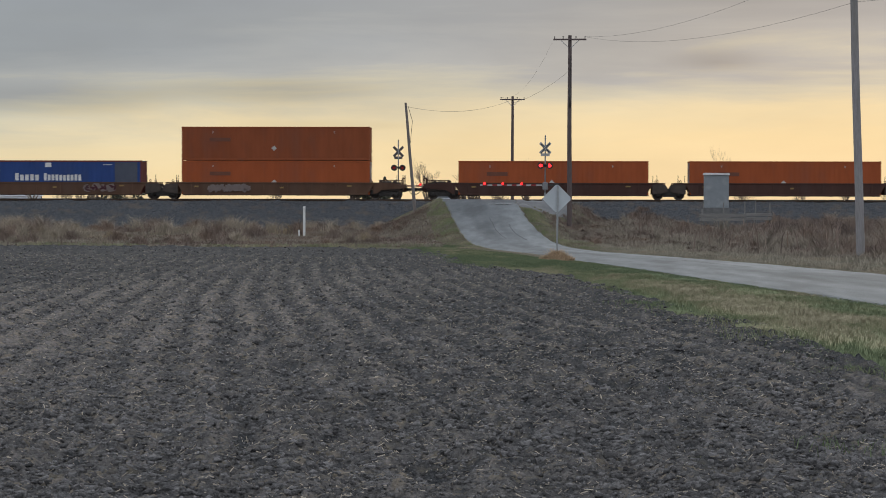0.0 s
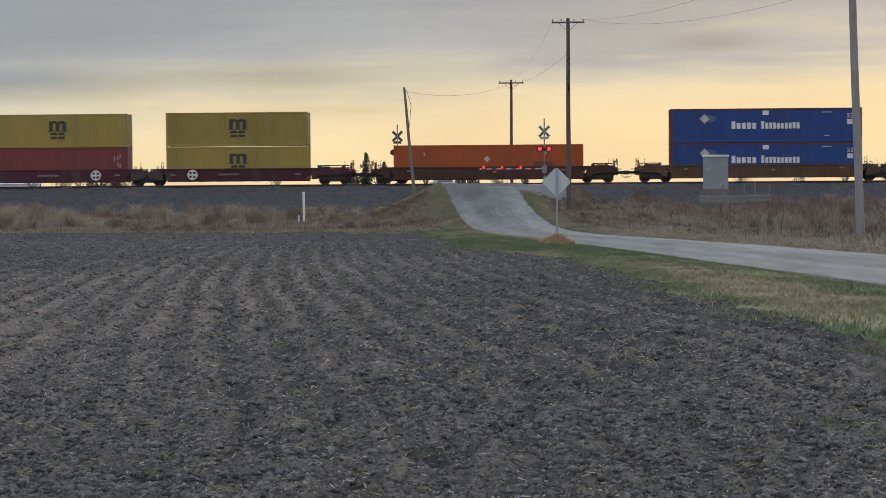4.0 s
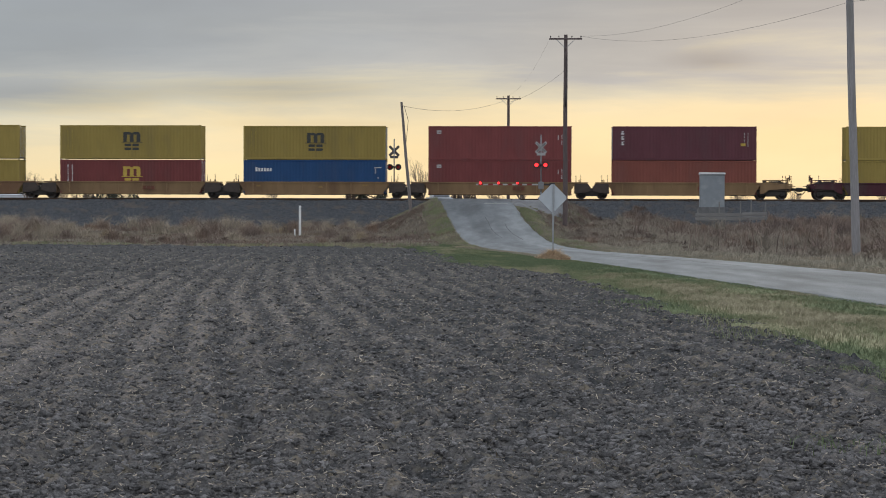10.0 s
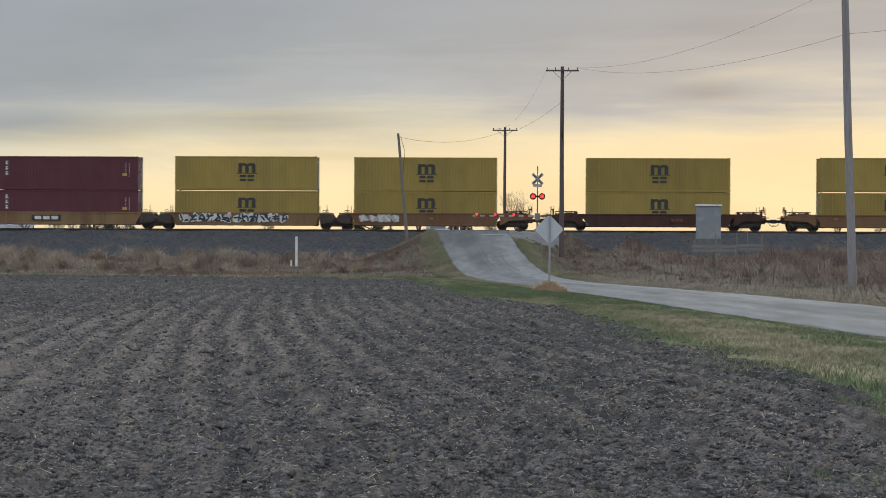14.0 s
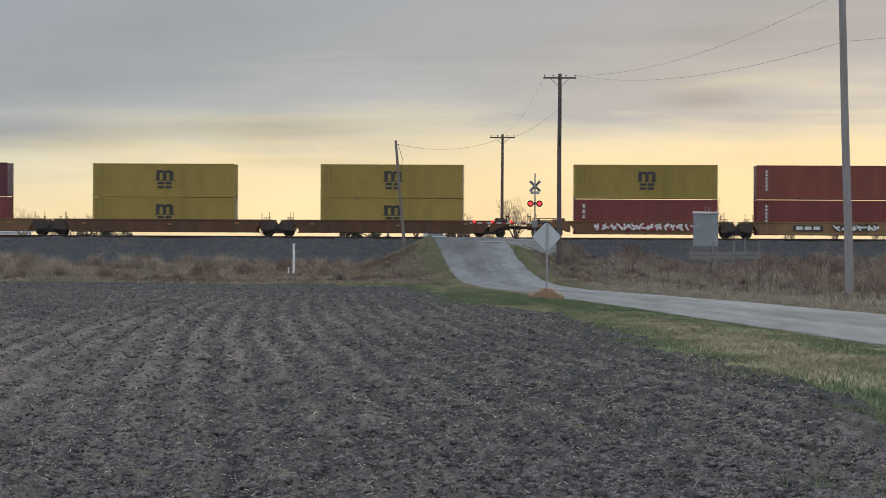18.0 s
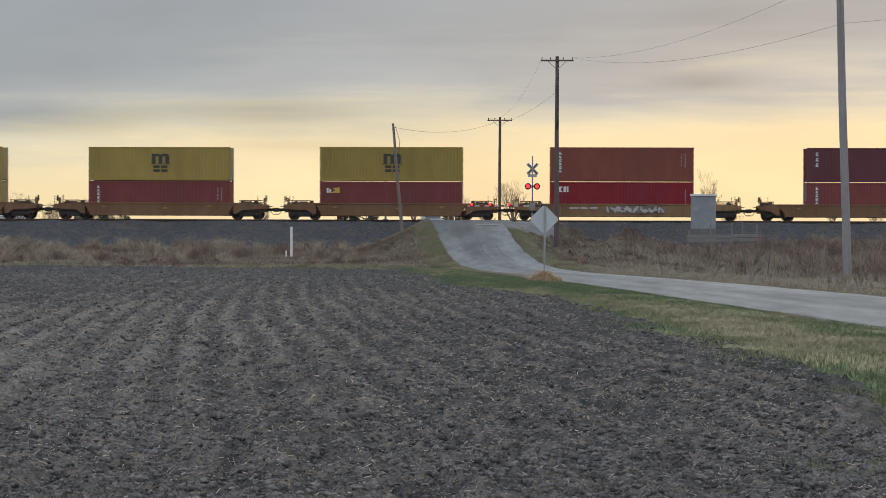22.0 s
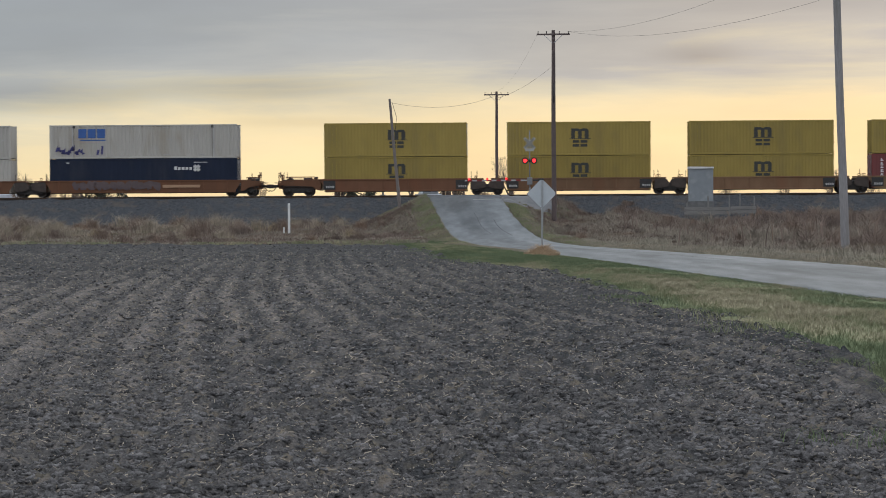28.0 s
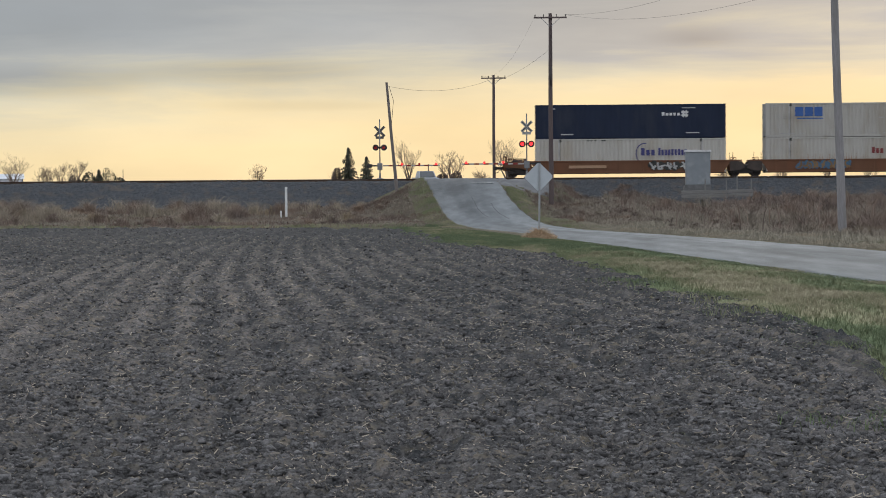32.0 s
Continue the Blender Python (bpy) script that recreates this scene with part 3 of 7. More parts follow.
def plough(X, Y):
    row = furrow(X, Y)
    z = 0.05 * row * (0.4 + vnoise(X * 0.7, Y * 0.25, 3))
    z = z + 0.06 * (vnoise(X * 1.6, Y * 1.6, 11) - 0.5) + 0.05 * (vnoise(X * 4.5, Y * 4.5, 12) - 0.5)
    # lumps with creases between them, at three sizes
    wx, wy = X + 0.06 * vnoise(X * 9, Y * 9, 17), Y + 0.06 * vnoise(X * 9, Y * 9, 18)
    rough = 0.45 + 0.9 * vnoise(X * 2.2, Y * 2.2, 15)
    z = z + rough * (0.055 * np.abs(2 * vnoise(wx * 7.0, wy * 7.0, 13) - 1) + 0.034 * np.abs(2 * vnoise(wx * 15, wy * 15, 14) - 1))
    return z + 0.022 * np.abs(2 * vnoise(wx * 31, wy * 31, 16) - 1) + 0.016 * vnoise(X * 66, Y * 66, 19) - 0.04


def make_field():
    thing_ = thing("ploughed_field", "dark grey-brown ploughed soil with furrows, clods and bits of stubble", "field", kind="structure")
    # one sheet, finer where it is near; the rows fan out towards the railway
    depth = 1 / np.linspace(1 / 8.5, 1 / (FIELD_END + 4.0), 560)
    side = steps((-1.6, -0.26, 0.02), (-0.26, 0.25, 0.0011), (0.25, 0.6, 0.02))
    X, Y = np.meshgrid(side, depth)
    X = np.clip(X * Y, -46, 7)
    edge = field_edge(Y) + 0.9 * (vnoise(X * 0.8, Y * 0.35, 21) - 0.5)
    end = FIELD_END - 0.12 * (X + 20) - 2 + 1.6 * (vnoise(X * 0.4, Y * 0.1, 22) - 0.5)
    inside = np.clip(np.minimum((edge - X) / 0.6, (end - Y) / 1.5), -1, 1)
    Z = lie(Y) + plough(X, Y) + 0.03 + np.where(inside < 0, inside * 0.35, 0)
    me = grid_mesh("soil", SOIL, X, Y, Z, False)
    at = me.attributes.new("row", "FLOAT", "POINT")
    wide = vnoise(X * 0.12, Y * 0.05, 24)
    # paler on ridges; the fall with distance paints in the lumps' shaded sides
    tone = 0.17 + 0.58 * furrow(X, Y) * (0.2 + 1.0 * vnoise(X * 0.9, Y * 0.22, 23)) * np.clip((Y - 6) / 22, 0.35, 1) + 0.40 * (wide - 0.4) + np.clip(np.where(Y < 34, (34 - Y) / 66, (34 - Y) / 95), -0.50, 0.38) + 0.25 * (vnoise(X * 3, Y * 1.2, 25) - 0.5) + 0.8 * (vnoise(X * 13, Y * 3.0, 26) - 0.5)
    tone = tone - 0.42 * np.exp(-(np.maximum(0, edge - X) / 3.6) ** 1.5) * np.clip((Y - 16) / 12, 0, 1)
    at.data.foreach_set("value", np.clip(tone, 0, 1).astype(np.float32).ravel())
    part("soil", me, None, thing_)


make_field()


def lumps(name, material, px, py, pz, size, seed, flat=0.6):
    """Many small uneven stones or clods as one mesh: squashed, jittered blocks turned at random."""
    rng = np.random.default_rng(seed)
    n = len(px)
    base = np.array([(1, 0, 0), (0, 1, 0), (-1, 0, 0), (0, -1, 0), (0, 0, 1), (0, 0, -1)], float)
    co = base[None] * (1 + 0.9 * (rng.random((n, 6, 3)) - 0.5)) + 0.45 * (rng.random((n, 6, 3)) - 0.5)
    for a, b in ((0, 1), (1, 2), (0, 2)):
        t = (rng.random(n) * 6.283)[:, None]
        c, s = np.cos(t), np.sin(t)
        u, w = co[..., a] * c - co[..., b] * s, co[..., a] * s + co[..., b] * c
        co[..., a], co[..., b] = u, w
    co = np.stack([co[..., 0] * size[:, None] * 1.25 + px[:, None], co[..., 1] * size[:, None] + py[:, None], co[..., 2] * size[:, None] * flat + pz[:, None]], -1)
    tri = np.array([(0, 1, 4), (1, 2, 4), (2, 3, 4), (3, 0, 4), (1, 0, 5), (2, 1, 5), (3, 2, 5), (0, 3, 5)])
    q = (np.arange(n)[:, None, None] * 6 + tri[None]).reshape(-1, 3)
    return array_mesh(name, material, co.reshape(-1, 3), q, True)


def blades(name, material, px, py, pz, h, w, lean, seed, bend=0.5):
    """Many leaning blades or stalks as one mesh: two quads each would be costly, so a tapered kinked strip."""
    rng = np.random.default_rng(seed)
    n = len(px)
    a, b = rng.random(n) * 6.283, rng.random(n) * 6.283
    dx, dy = np.cos(a) * w / 2, np.sin(a) * w / 2
    lx, ly = np.cos(b) * h * lean, np.sin(b) * h * lean
    p = np.stack([px, py, pz], -1)
    o = np.stack([dx, dy, np.zeros(n)], -1)
    mid = p + np.stack([lx * bend * 0.5, ly * bend * 0.5, h * 0.55], -1)
    tip = p + np.stack([lx, ly, h * (1 - 0.25 * lean)], -1)
    co = np.stack([p - o, p + o, mid + o * 0.7, mid - o * 0.7, tip], 1)
    base = np.arange(n)[:, None] * 5
    q = np.concatenate([base + np.array([[0, 1, 2]]), base + np.array([[0, 2, 3]]), base + np.array([[3, 2, 4]])], 0)
    return array_mesh(name, material, co.reshape(-1, 3), q)


def make_clods():
    rng = np.random.default_rng(4)
    y = 1 / (1 / 9 - rng.random(128000) ** 0.9 * (1 / 9 - 1 / 122))
    x = (rng.random(len(y)) - 0.51) * y * 0.53
    keep = (x < field_edge(y) - 0.1) & (x > -0.27 * y) & (x < 0.25 * y) & (y < FIELD_END - 0.12 * (x + 20) - 3) & (rng.random(len(x)) < np.where(y > 20, 1.05 - 0.6 * furrow(x, y), 0.9))
    x, y = x[keep], y[keep]
    z = lie(y) + plough(x, y) + 0.024
    s = (0.0115 + 0.026 * rng.random(len(x)) ** 3.5 + y * 0.00034) * np.clip(0.6 + 0.8 * vnoise(x * 1.2, y * 1.2, 33), 0, 1.2)
    stuff("soil_clods", lumps("soil_clods", CLOD, x, y, z, s, 5, 0.7), "crumbled dark clods of soil scattered over the furrows", "soil")
    n = 250000
    y = 9 + 85 * rng.random(n) ** 2.0
    x = (rng.random(n) - 0.55) * (5 + y * 0.52)
    patch = vnoise(x * 0.35, y * 0.15, 31) * vnoise(x * 1.8, y * 1.0, 32) * (0.5 + furrow(x, y))
    keep = (x < field_edge(y) - 0.1) & (rng.random(n) < 0.22 + 1.3 * np.clip(patch - 0.20, 0, 1))
    x, y = x[keep], y[keep]
    n = len(x)
    z = lie(y) + plough(x, y) + 0.036
    ln = 0.005 + 0.028 * rng.random(n) ** 3.2
    w = (0.0018 + 0.0014 * rng.random(n)) * (1 + y / 45)
    a, tip = rng.random(n) * 6.283, (rng.random(n) - 0.3) * 1.1
    dx, dy = np.cos(a), np.sin(a)
    p = np.stack([x, y, z], -1)
    d = np.stack([dx * ln, dy * ln, tip * ln], -1)
    o = np.stack([-dy * w, dx * w, np.zeros(n)], -1)
    up = np.stack([np.zeros(n), np.zeros(n), w * 1.6], -1)
    co = np.stack([p - d - o, p - d + o, p + d + o, p + d - o, p - d + up, p + d + up], 1)
    q = (np.arange(n)[:, None, None] * 6 + np.array([(0, 3, 5, 4), (1, 4, 5, 2)])[None]).reshape(-1, 4)
    stuff("stubble_straw", array_mesh("stubble_straw", STRAW, co.reshape(-1, 3), q), "pale broken straw and stubble lying on the soil", "straw")

    n = 9000
    y = 9 + 34 * rng.random(n) ** 1.5
    x = (rng.random(n) - 0.42) * (1.2 + y * 0.44)
    keep = (x < field_edge(y) + 0.1) & (rng.random(n) < 0.12 + 1.5 * np.clip(vnoise(x * 0.9, y * 0.5, 34) - 0.42, 0, 1) + 0.25 * (x > 0.3))
    x, y = x[keep], y[keep]
    stuff("curled_husks", blades("curled_husks", STRAW, x, y, lie(y) + plough(x, y) + 0.015, 0.012 + 0.042 * rng.random(len(x)) ** 2, 0.0035 + 0.004 * rng.random(len(x)), 1.3, 35, 0.2), "pale curled husks and leaf scraps standing in the soil", "straw")
    cx, cy = 0.6 + 2.7 * rng.random(26), 11 + 24 * rng.random(26)
    cx[:4], cy[:4] = (2.55, 3.05, 0.62, -0.2), (31.5, 24.5, 10.6, 14.5)
    i = np.repeat(np.arange(26), 60)
    a, r = rng.random(len(i)) * 6.283, np.abs(rng.normal(0, 1, len(i)))
    x, y = cx[i] + np.cos(a) * r * 0.10, cy[i] + np.sin(a) * r * 0.16
    keep = x < field_edge(y) + 0.3
    x, y = x[keep], y[keep]
    stuff("green_sprouts", blades("green_sprouts", GRASS, x, y, lie(y) + plough(x, y) + 0.01, 0.015 + 0.035 * rng.random(len(x)), 0.004 + 0.004 * rng.random(len(x)), 1.1, 36), "small green weeds sprouting between the clods", "weeds")


make_clods()


# ---------------------------------------------------------------- road and crossing
def make_road():
    ys = np.arange(-60, 420, 1.0)
    us = np.linspace(-1, 1, 41)
    Yg, U = np.meshgrid(ys, us, indexing="ij")
    wob = 0.22 * (vnoise(Yg * 0.5, U * 0 + np.sign(U) * 3, 41) - 0.5) * np.abs(U)
    W = road_w(Yg) + wob
    Xg = road_x(Yg) + U * W
    Z = ramp(Yg) + 0.035 - 0.05 * U ** 2 + 0.008 * (vnoise(Xg * 0.8, Yg * 0.15, 42) - 0.5)
    Z = np.where(np.abs(U) > 0.99, Z - 0.08, Z)
    gap = np.abs(Yg - YC) < 1.6
    Z = np.where(gap, RAIL - 0.06, Z)
    me = grid_mesh("road", ASPHALT, Xg, Yg, Z)
    worn = 0.48 + 0.08 * np.exp(-((np.abs(U - 0.08) - 0.46) / 0.17) ** 2) + 0.9 * (vnoise(U * 5 + 20, Yg * 0.035, 46) - 0.5) * 0.45 + 0.5 * (vnoise(U * 2 + 9, Yg * 0.012, 47) - 0.5) + 0.25 * (U > 0.1) * np.clip(U, 0, 0.6)
    # the tone drops up the ramp towards the crossing
    worn = worn - 0.36 * np.clip((Yg - 140) / 28, 0, 1) * np.where(Yg < YC, 1, 0.5)
    at = me.attributes.new("worn", "FLOAT", "POINT")
    at.data.foreach_set("value", np.clip(worn, 0, 1).astype(np.float32).ravel())
    road = setting("road", me, "worn grey asphalt country road climbing to the crossing", "road")
    # tar-sealed cracks along the wheel tracks
    rng = random.Random(7)
    for u, y0, y1 in ((-0.05, 134, 156), (0.36, 132, 150), (0.25, 74, 98)):
        co, q = [], []
        for k, y in enumerate(np.arange(y0, y1, 0.7)):
            x = float(road_x(y) + (u + 0.02 * math.sin(y * 0.3) + 0.02 * rng.random()) * road_w(y))
            z = float(ramp(y)) + 0.047 - 0.05 * u ** 2
            w = 0.018 + 0.02 * rng.random()
            co += [(x - w, y, z), (x + w, y, z)]
            if k:
                q.append((2 * k - 2, 2 * k - 1, 2 * k + 1, 2 * k))
        part("tar_seal", array_mesh("tar_seal", TAR, np.array(co), np.array(q)), None, road, "dark tar-filled crack")
    # stop line of the lane that comes up to the track
    s = Shape()
    for k in range(6):
        x0 = -3.4 + 0.30 * k
        s.box(x0, x0 + 0.29, 170.3, 170.9, float(ramp(170.6)) + 0.03, float(ramp(170.6)) + 0.075)
    part("stop_line", s, ROADPAINT, road, "worn white stop line")
    # gravel pull-off beside the signal
    X, Y = np.meshgrid(np.linspace(-1.7, 3.4, 22), np.linspace(168.5, 181.0, 40))
    rim = np.minimum(np.minimum(X + 1.7, 3.4 - X) / 1.0, np.minimum(Y - 168.5, 181.0 - Y) / 1.5)
    Z = land(X, Y) + 0.06 + 0.05 * vnoise(X * 2, Y * 2, 44) - 0.35 * np.clip(1 - rim - 0.6 * vnoise(X, Y, 45), 0, 1)
    setting("gravel_apron", grid_mesh("gravel_apron", GRAVEL, X, Y, Z), "pale gravel apron beside the crossing", "gravel")
    for k, y in enumerate((YC - 2.0, YC - 0.36, YC + 0.36, YC + 2.0)):
        w = 0.62 if k in (0, 3) else 0.56
        for j in range(3):
            s = Shape().box(-1.19, 1.19, -w / 2, w / 2, -0.2, 0.0, 0.015)
            p = part("crossing_panel", s, surf("crossing_timber", (0.09, 0.075, 0.065), (0.06, 0.052, 0.046), 3.0, 0.9, 0.4, 20), road, "dark timber crossing panel")
            p.location = (-7.0 + 2.42 * j, y, RAIL - 0.005)


make_road()


# ---------------------------------------------------------------- railway
def make_track():
    d0 = np.array([-8.6, -7.6, -6.6, -5.6, -4.8, -4.1, -3.5, -3.0, -2.5, -1.9, -1.0, 0, 1.0, 1.9, 2.5, 3.0, 3.5, 4.1, 4.8, 5.6, 6.6, 7.6])
    h0 = np.array([0.18, 0.55, 0.98, 1.42, 1.78, 2.1, 2.36, 2.50, 2.50, 2.46, 2.44, 2.44, 2.44, 2.46, 2.50, 2.50, 2.36, 2.1, 1.78, 1.42, 0.98, 0.5])
    d = np.concatenate([np.arange(-8.6, -2.4, 0.16), d0[d0 > -2.4]])
    h = np.interp(d, d0, h0)
    xs = steps((-90, -48, 0.5), (-48, 42, 0.13), (42, 90, 0.5))
    X, D = np.meshgrid(xs, d)
    H = np.repeat(h[:, None], len(xs), 1)
    Z = H + 0.16 * (vnoise(X * 0.6, D * 0.8, 51) - 0.5) + 0.05 * (vnoise(X * 3, D * 3, 52) - 0.5) + 0.11 * (vnoise(X * 6.1, D * 5.3, 53) - 0.5)
    road = (X > -8.6) & (X < 3.0) & (np.abs(D) > 2.7)
    Z = np.where(road, Z - 0.7, Z)
    Z = np.where(np.abs(D) < 2.7, np.minimum(Z, RAIL - 0.2), Z)
    setting("ballast", grid_mesh("ballast", BALLAST, X, YC + D, Z, False), "blue-grey crushed stone ballast bank of the railway", "ballast")
    long_ = Shape()
    for a, b in ((-700, -90), (90, 300)):
        for k in range(len(d0) - 1):
            long_.add([(a, YC + d0[k], h0[k]), (b, YC + d0[k], h0[k]), (b, YC + d0[k + 1], h0[k + 1]), (a, YC + d0[k + 1], h0[k + 1])], [(0, 1, 2, 3)])
    setting("ballast_beyond", long_.mesh("ballast_beyond", BALLAST), "grey stone ballast bank running out of sight", "ballast")
    # loose stones on the viewer's slope
    rng = np.random.default_rng(8)
    n = 1200
    x, dd = rng.random(n) * 110 - 60, -2.6 - rng.random(n) * 5.6
    keep = (x < -8.6) | (x > 3.2)
    x, dd = x[keep], dd[keep]
    z = np.interp(dd, d, h) + 0.16 * (vnoise(x * 0.6, dd * 0.8, 51) - 0.5) + 0.05
    stuff("ballast_stones", lumps("ballast_stones", STONE, x, YC + dd, z, 0.03 + 0.035 * rng.random(len(x)) ** 2, 9, 0.8), "loose crushed stones on the ballast slope", "stone")
    prof = [(-0.075, 0), (0.075, 0), (0.075, 0.02), (0.012, 0.04), (0.012, 0.125), (0.036, 0.135), (0.036, 0.17), (-0.036, 0.17), (-0.036, 0.135), (-0.012, 0.125), (-0.012, 0.04), (-0.075, 0.02)]
    for y in (YC - 0.755, YC + 0.755):
        r = thing("rail", "rusty steel rail with a polished running top", "rail", pose(0, y, RAIL - 0.175), "rails of the track", "structure")
        n = len(prof)
        s = Shape().add([(-700, a, b) for a, b in prof] + [(300, a, b) for a, b in prof], [(k, (k + 1) % n, n + (k + 1) % n, n + k) for k in range(n)])
        part("rail_body", s, RAILSTEEL, r)
        part("rail_head", Shape().box(-700, 300, -0.03, 0.03, 0.1701, 0.175), RAILTOP, r, "polished running surface")
    t = Shape()
    rng2 = random.Random(3)
    for k in range(620):
        x = -200 + 0.56 * k
        j = rng2.uniform(-0.03, 0.03)
        t.box(x - 0.115, x + 0.115, YC - 1.3 + j, YC + 1.3 + j, RAIL - 0.36, RAIL - 0.178)
    stuff("railway_ties", t.mesh("railway_ties", TIE), "dark creosoted timber ties under the rails", "ties")


make_track()


# ---------------------------------------------------------------- containers
WIDE = 2.44
CACHE = {}


def shared(key, make):
    if key not in CACHE:
        CACHE[key] = make()
    return CACHE[key]


def side_panel(L, h, mat, side, ribs, depth):
    """A corrugated wall between the rails."""
    s = Shape()
    n = int(L / ribs)
    pitch = (L - 0.3) / n
    y0 = WIDE / 2 - 0.012
    xs = []
    for k in range(n):
        a = -L / 2 + 0.15 + k * pitch
        xs += [(a, 0), (a + 0.36 * pitch, 0), (a + 0.5 * pitch, depth), (a + 0.86 * pitch, depth)]
    xs.append((L / 2 - 0.15, 0))
    vs = [(x, side * (y0 - d), z) for z in (0.14, h - 0.10) for x, d in xs]
    m = len(xs)
    s.add(vs, [(k, k + 1, m + k + 1, m + k) for k in range(m - 1)])
    return s.mesh("side_panel", mat)


def container(L, mat, label, ribs=0.28, depth=0.036, h=2.896, doors=1, trim=None):
    """A shipping container on an empty at the middle of its base; doors: +1 or -1 along x."""
    c = thing("shipping_container", label, "container", group="containers of the train")
    kind = (L, mat.name, ribs)
    trim = trim or mat
    for side in (-1, 1):
        part("side_panel", shared((kind, "side", side), lambda: side_panel(L, h, mat, side, ribs, depth)), None, c)
        y = side * (WIDE / 2 - 0.04)
        part("top_rail", shared((kind, "trail"), lambda: Shape().box(-L / 2 + 0.16, L / 2 - 0.16, -0.04, 0.04, -0.13, 0, 0.012).mesh("top_rail", trim)), None, c, at=pose(0, y, h - 0.01))
        part("bottom_rail", shared((kind, "brail"), lambda: Shape().box(-L / 2 + 0.16, L / 2 - 0.16, -0.04, 0.04, 0, 0.16, 0.012).mesh("bottom_rail", mat)), None, c, at=pose(0, y, 0.02))
        for e in (-1, 1):
            x = e * (L / 2 - 0.085)
            part("corner_post", shared((kind, "post"), lambda: Shape().box(-0.08, 0.08, -0.075, 0.075, 0.118, h - 0.118, 0.012).mesh("corner_post", trim)), None, c, at=pose(x, side * (WIDE / 2 - 0.08), 0))
            for z in (0.0, h - 0.118):
                part("corner_casting", shared((kind, "cast"), lambda: Shape().box(-0.089, 0.089, -0.081, 0.081, 0, 0.118, 0.02).mesh("corner_casting", trim)), None, c, at=pose(x, side * (WIDE / 2 - 0.079), z))
    def roof():
        s = Shape()
        n = int(L / 0.42)
        p = (L - 0.3) / n
        for k in range(n):
            a = -L / 2 + 0.15 + k * p
            s.box(a, a + p * 0.62, -1.0, 1.0, h - 0.03, h - 0.012)
        s.box(-L / 2 + 0.1, L / 2 - 0.1, -1.14, 1.14, h - 0.06, h - 0.031)
        return s.mesh("roof", mat)
    part("roof", shared((kind, "roof"), roof), None, c)
    part("underframe", shared((kind, "under"), lambda: Shape().box(-L / 2 + 0.1, L / 2 - 0.1, -1.12, 1.12, 0.04, 0.15).mesh("underframe", BLACKSTEEL)), None, c)
    def front():
        s = Shape()
        ys = []
        for k in range(8):
            y = -1.07 + 0.2675 * k
            ys += [(y, 0), (y + 0.10, 0), (y + 0.135, 0.035), (y + 0.235, 0.035)]
        ys.append((1.07, 0))
        m = len(ys)
        s.add([(-0.02 + d, y, z) for z in (0.12, h - 0.1) for y, d in ys], [(k, k + 1, m + k + 1, m + k) for k in range(m - 1)])
        return s.mesh("front_wall", trim)
    part("front_wall", shared((kind, "front"), front), None, c, at=pose(-doors * (L / 2 - 0.06), 0, 0, 0, 0, 0 if doors > 0 else 180))
    for k in (-1, 1):
        d = part("door", shared((kind, "door"), lambda: Shape().box(-0.02, 0.02, -0.53, 0.53, 0.13, h - 0.12, 0.01).mesh("door", trim)), None, c, at=pose(doors * (L / 2 - 0.04), k * 0.54, 0))
        for j in (-0.26, 0.26):
            part("lock_rod", shared("rod", lambda: Shape().tube((0, 0, 0.1), (0, 0, h - 0.1), 0.018, n=6).mesh("lock_rod", GALV)), None, d, "galvanised lock rod", at=pose(doors * 0.038, j, 0))
    return c


# flat paintwork on the side that faces the road; x and z as shares of the length and height
FACE = -(WIDE / 2 + 0.006)


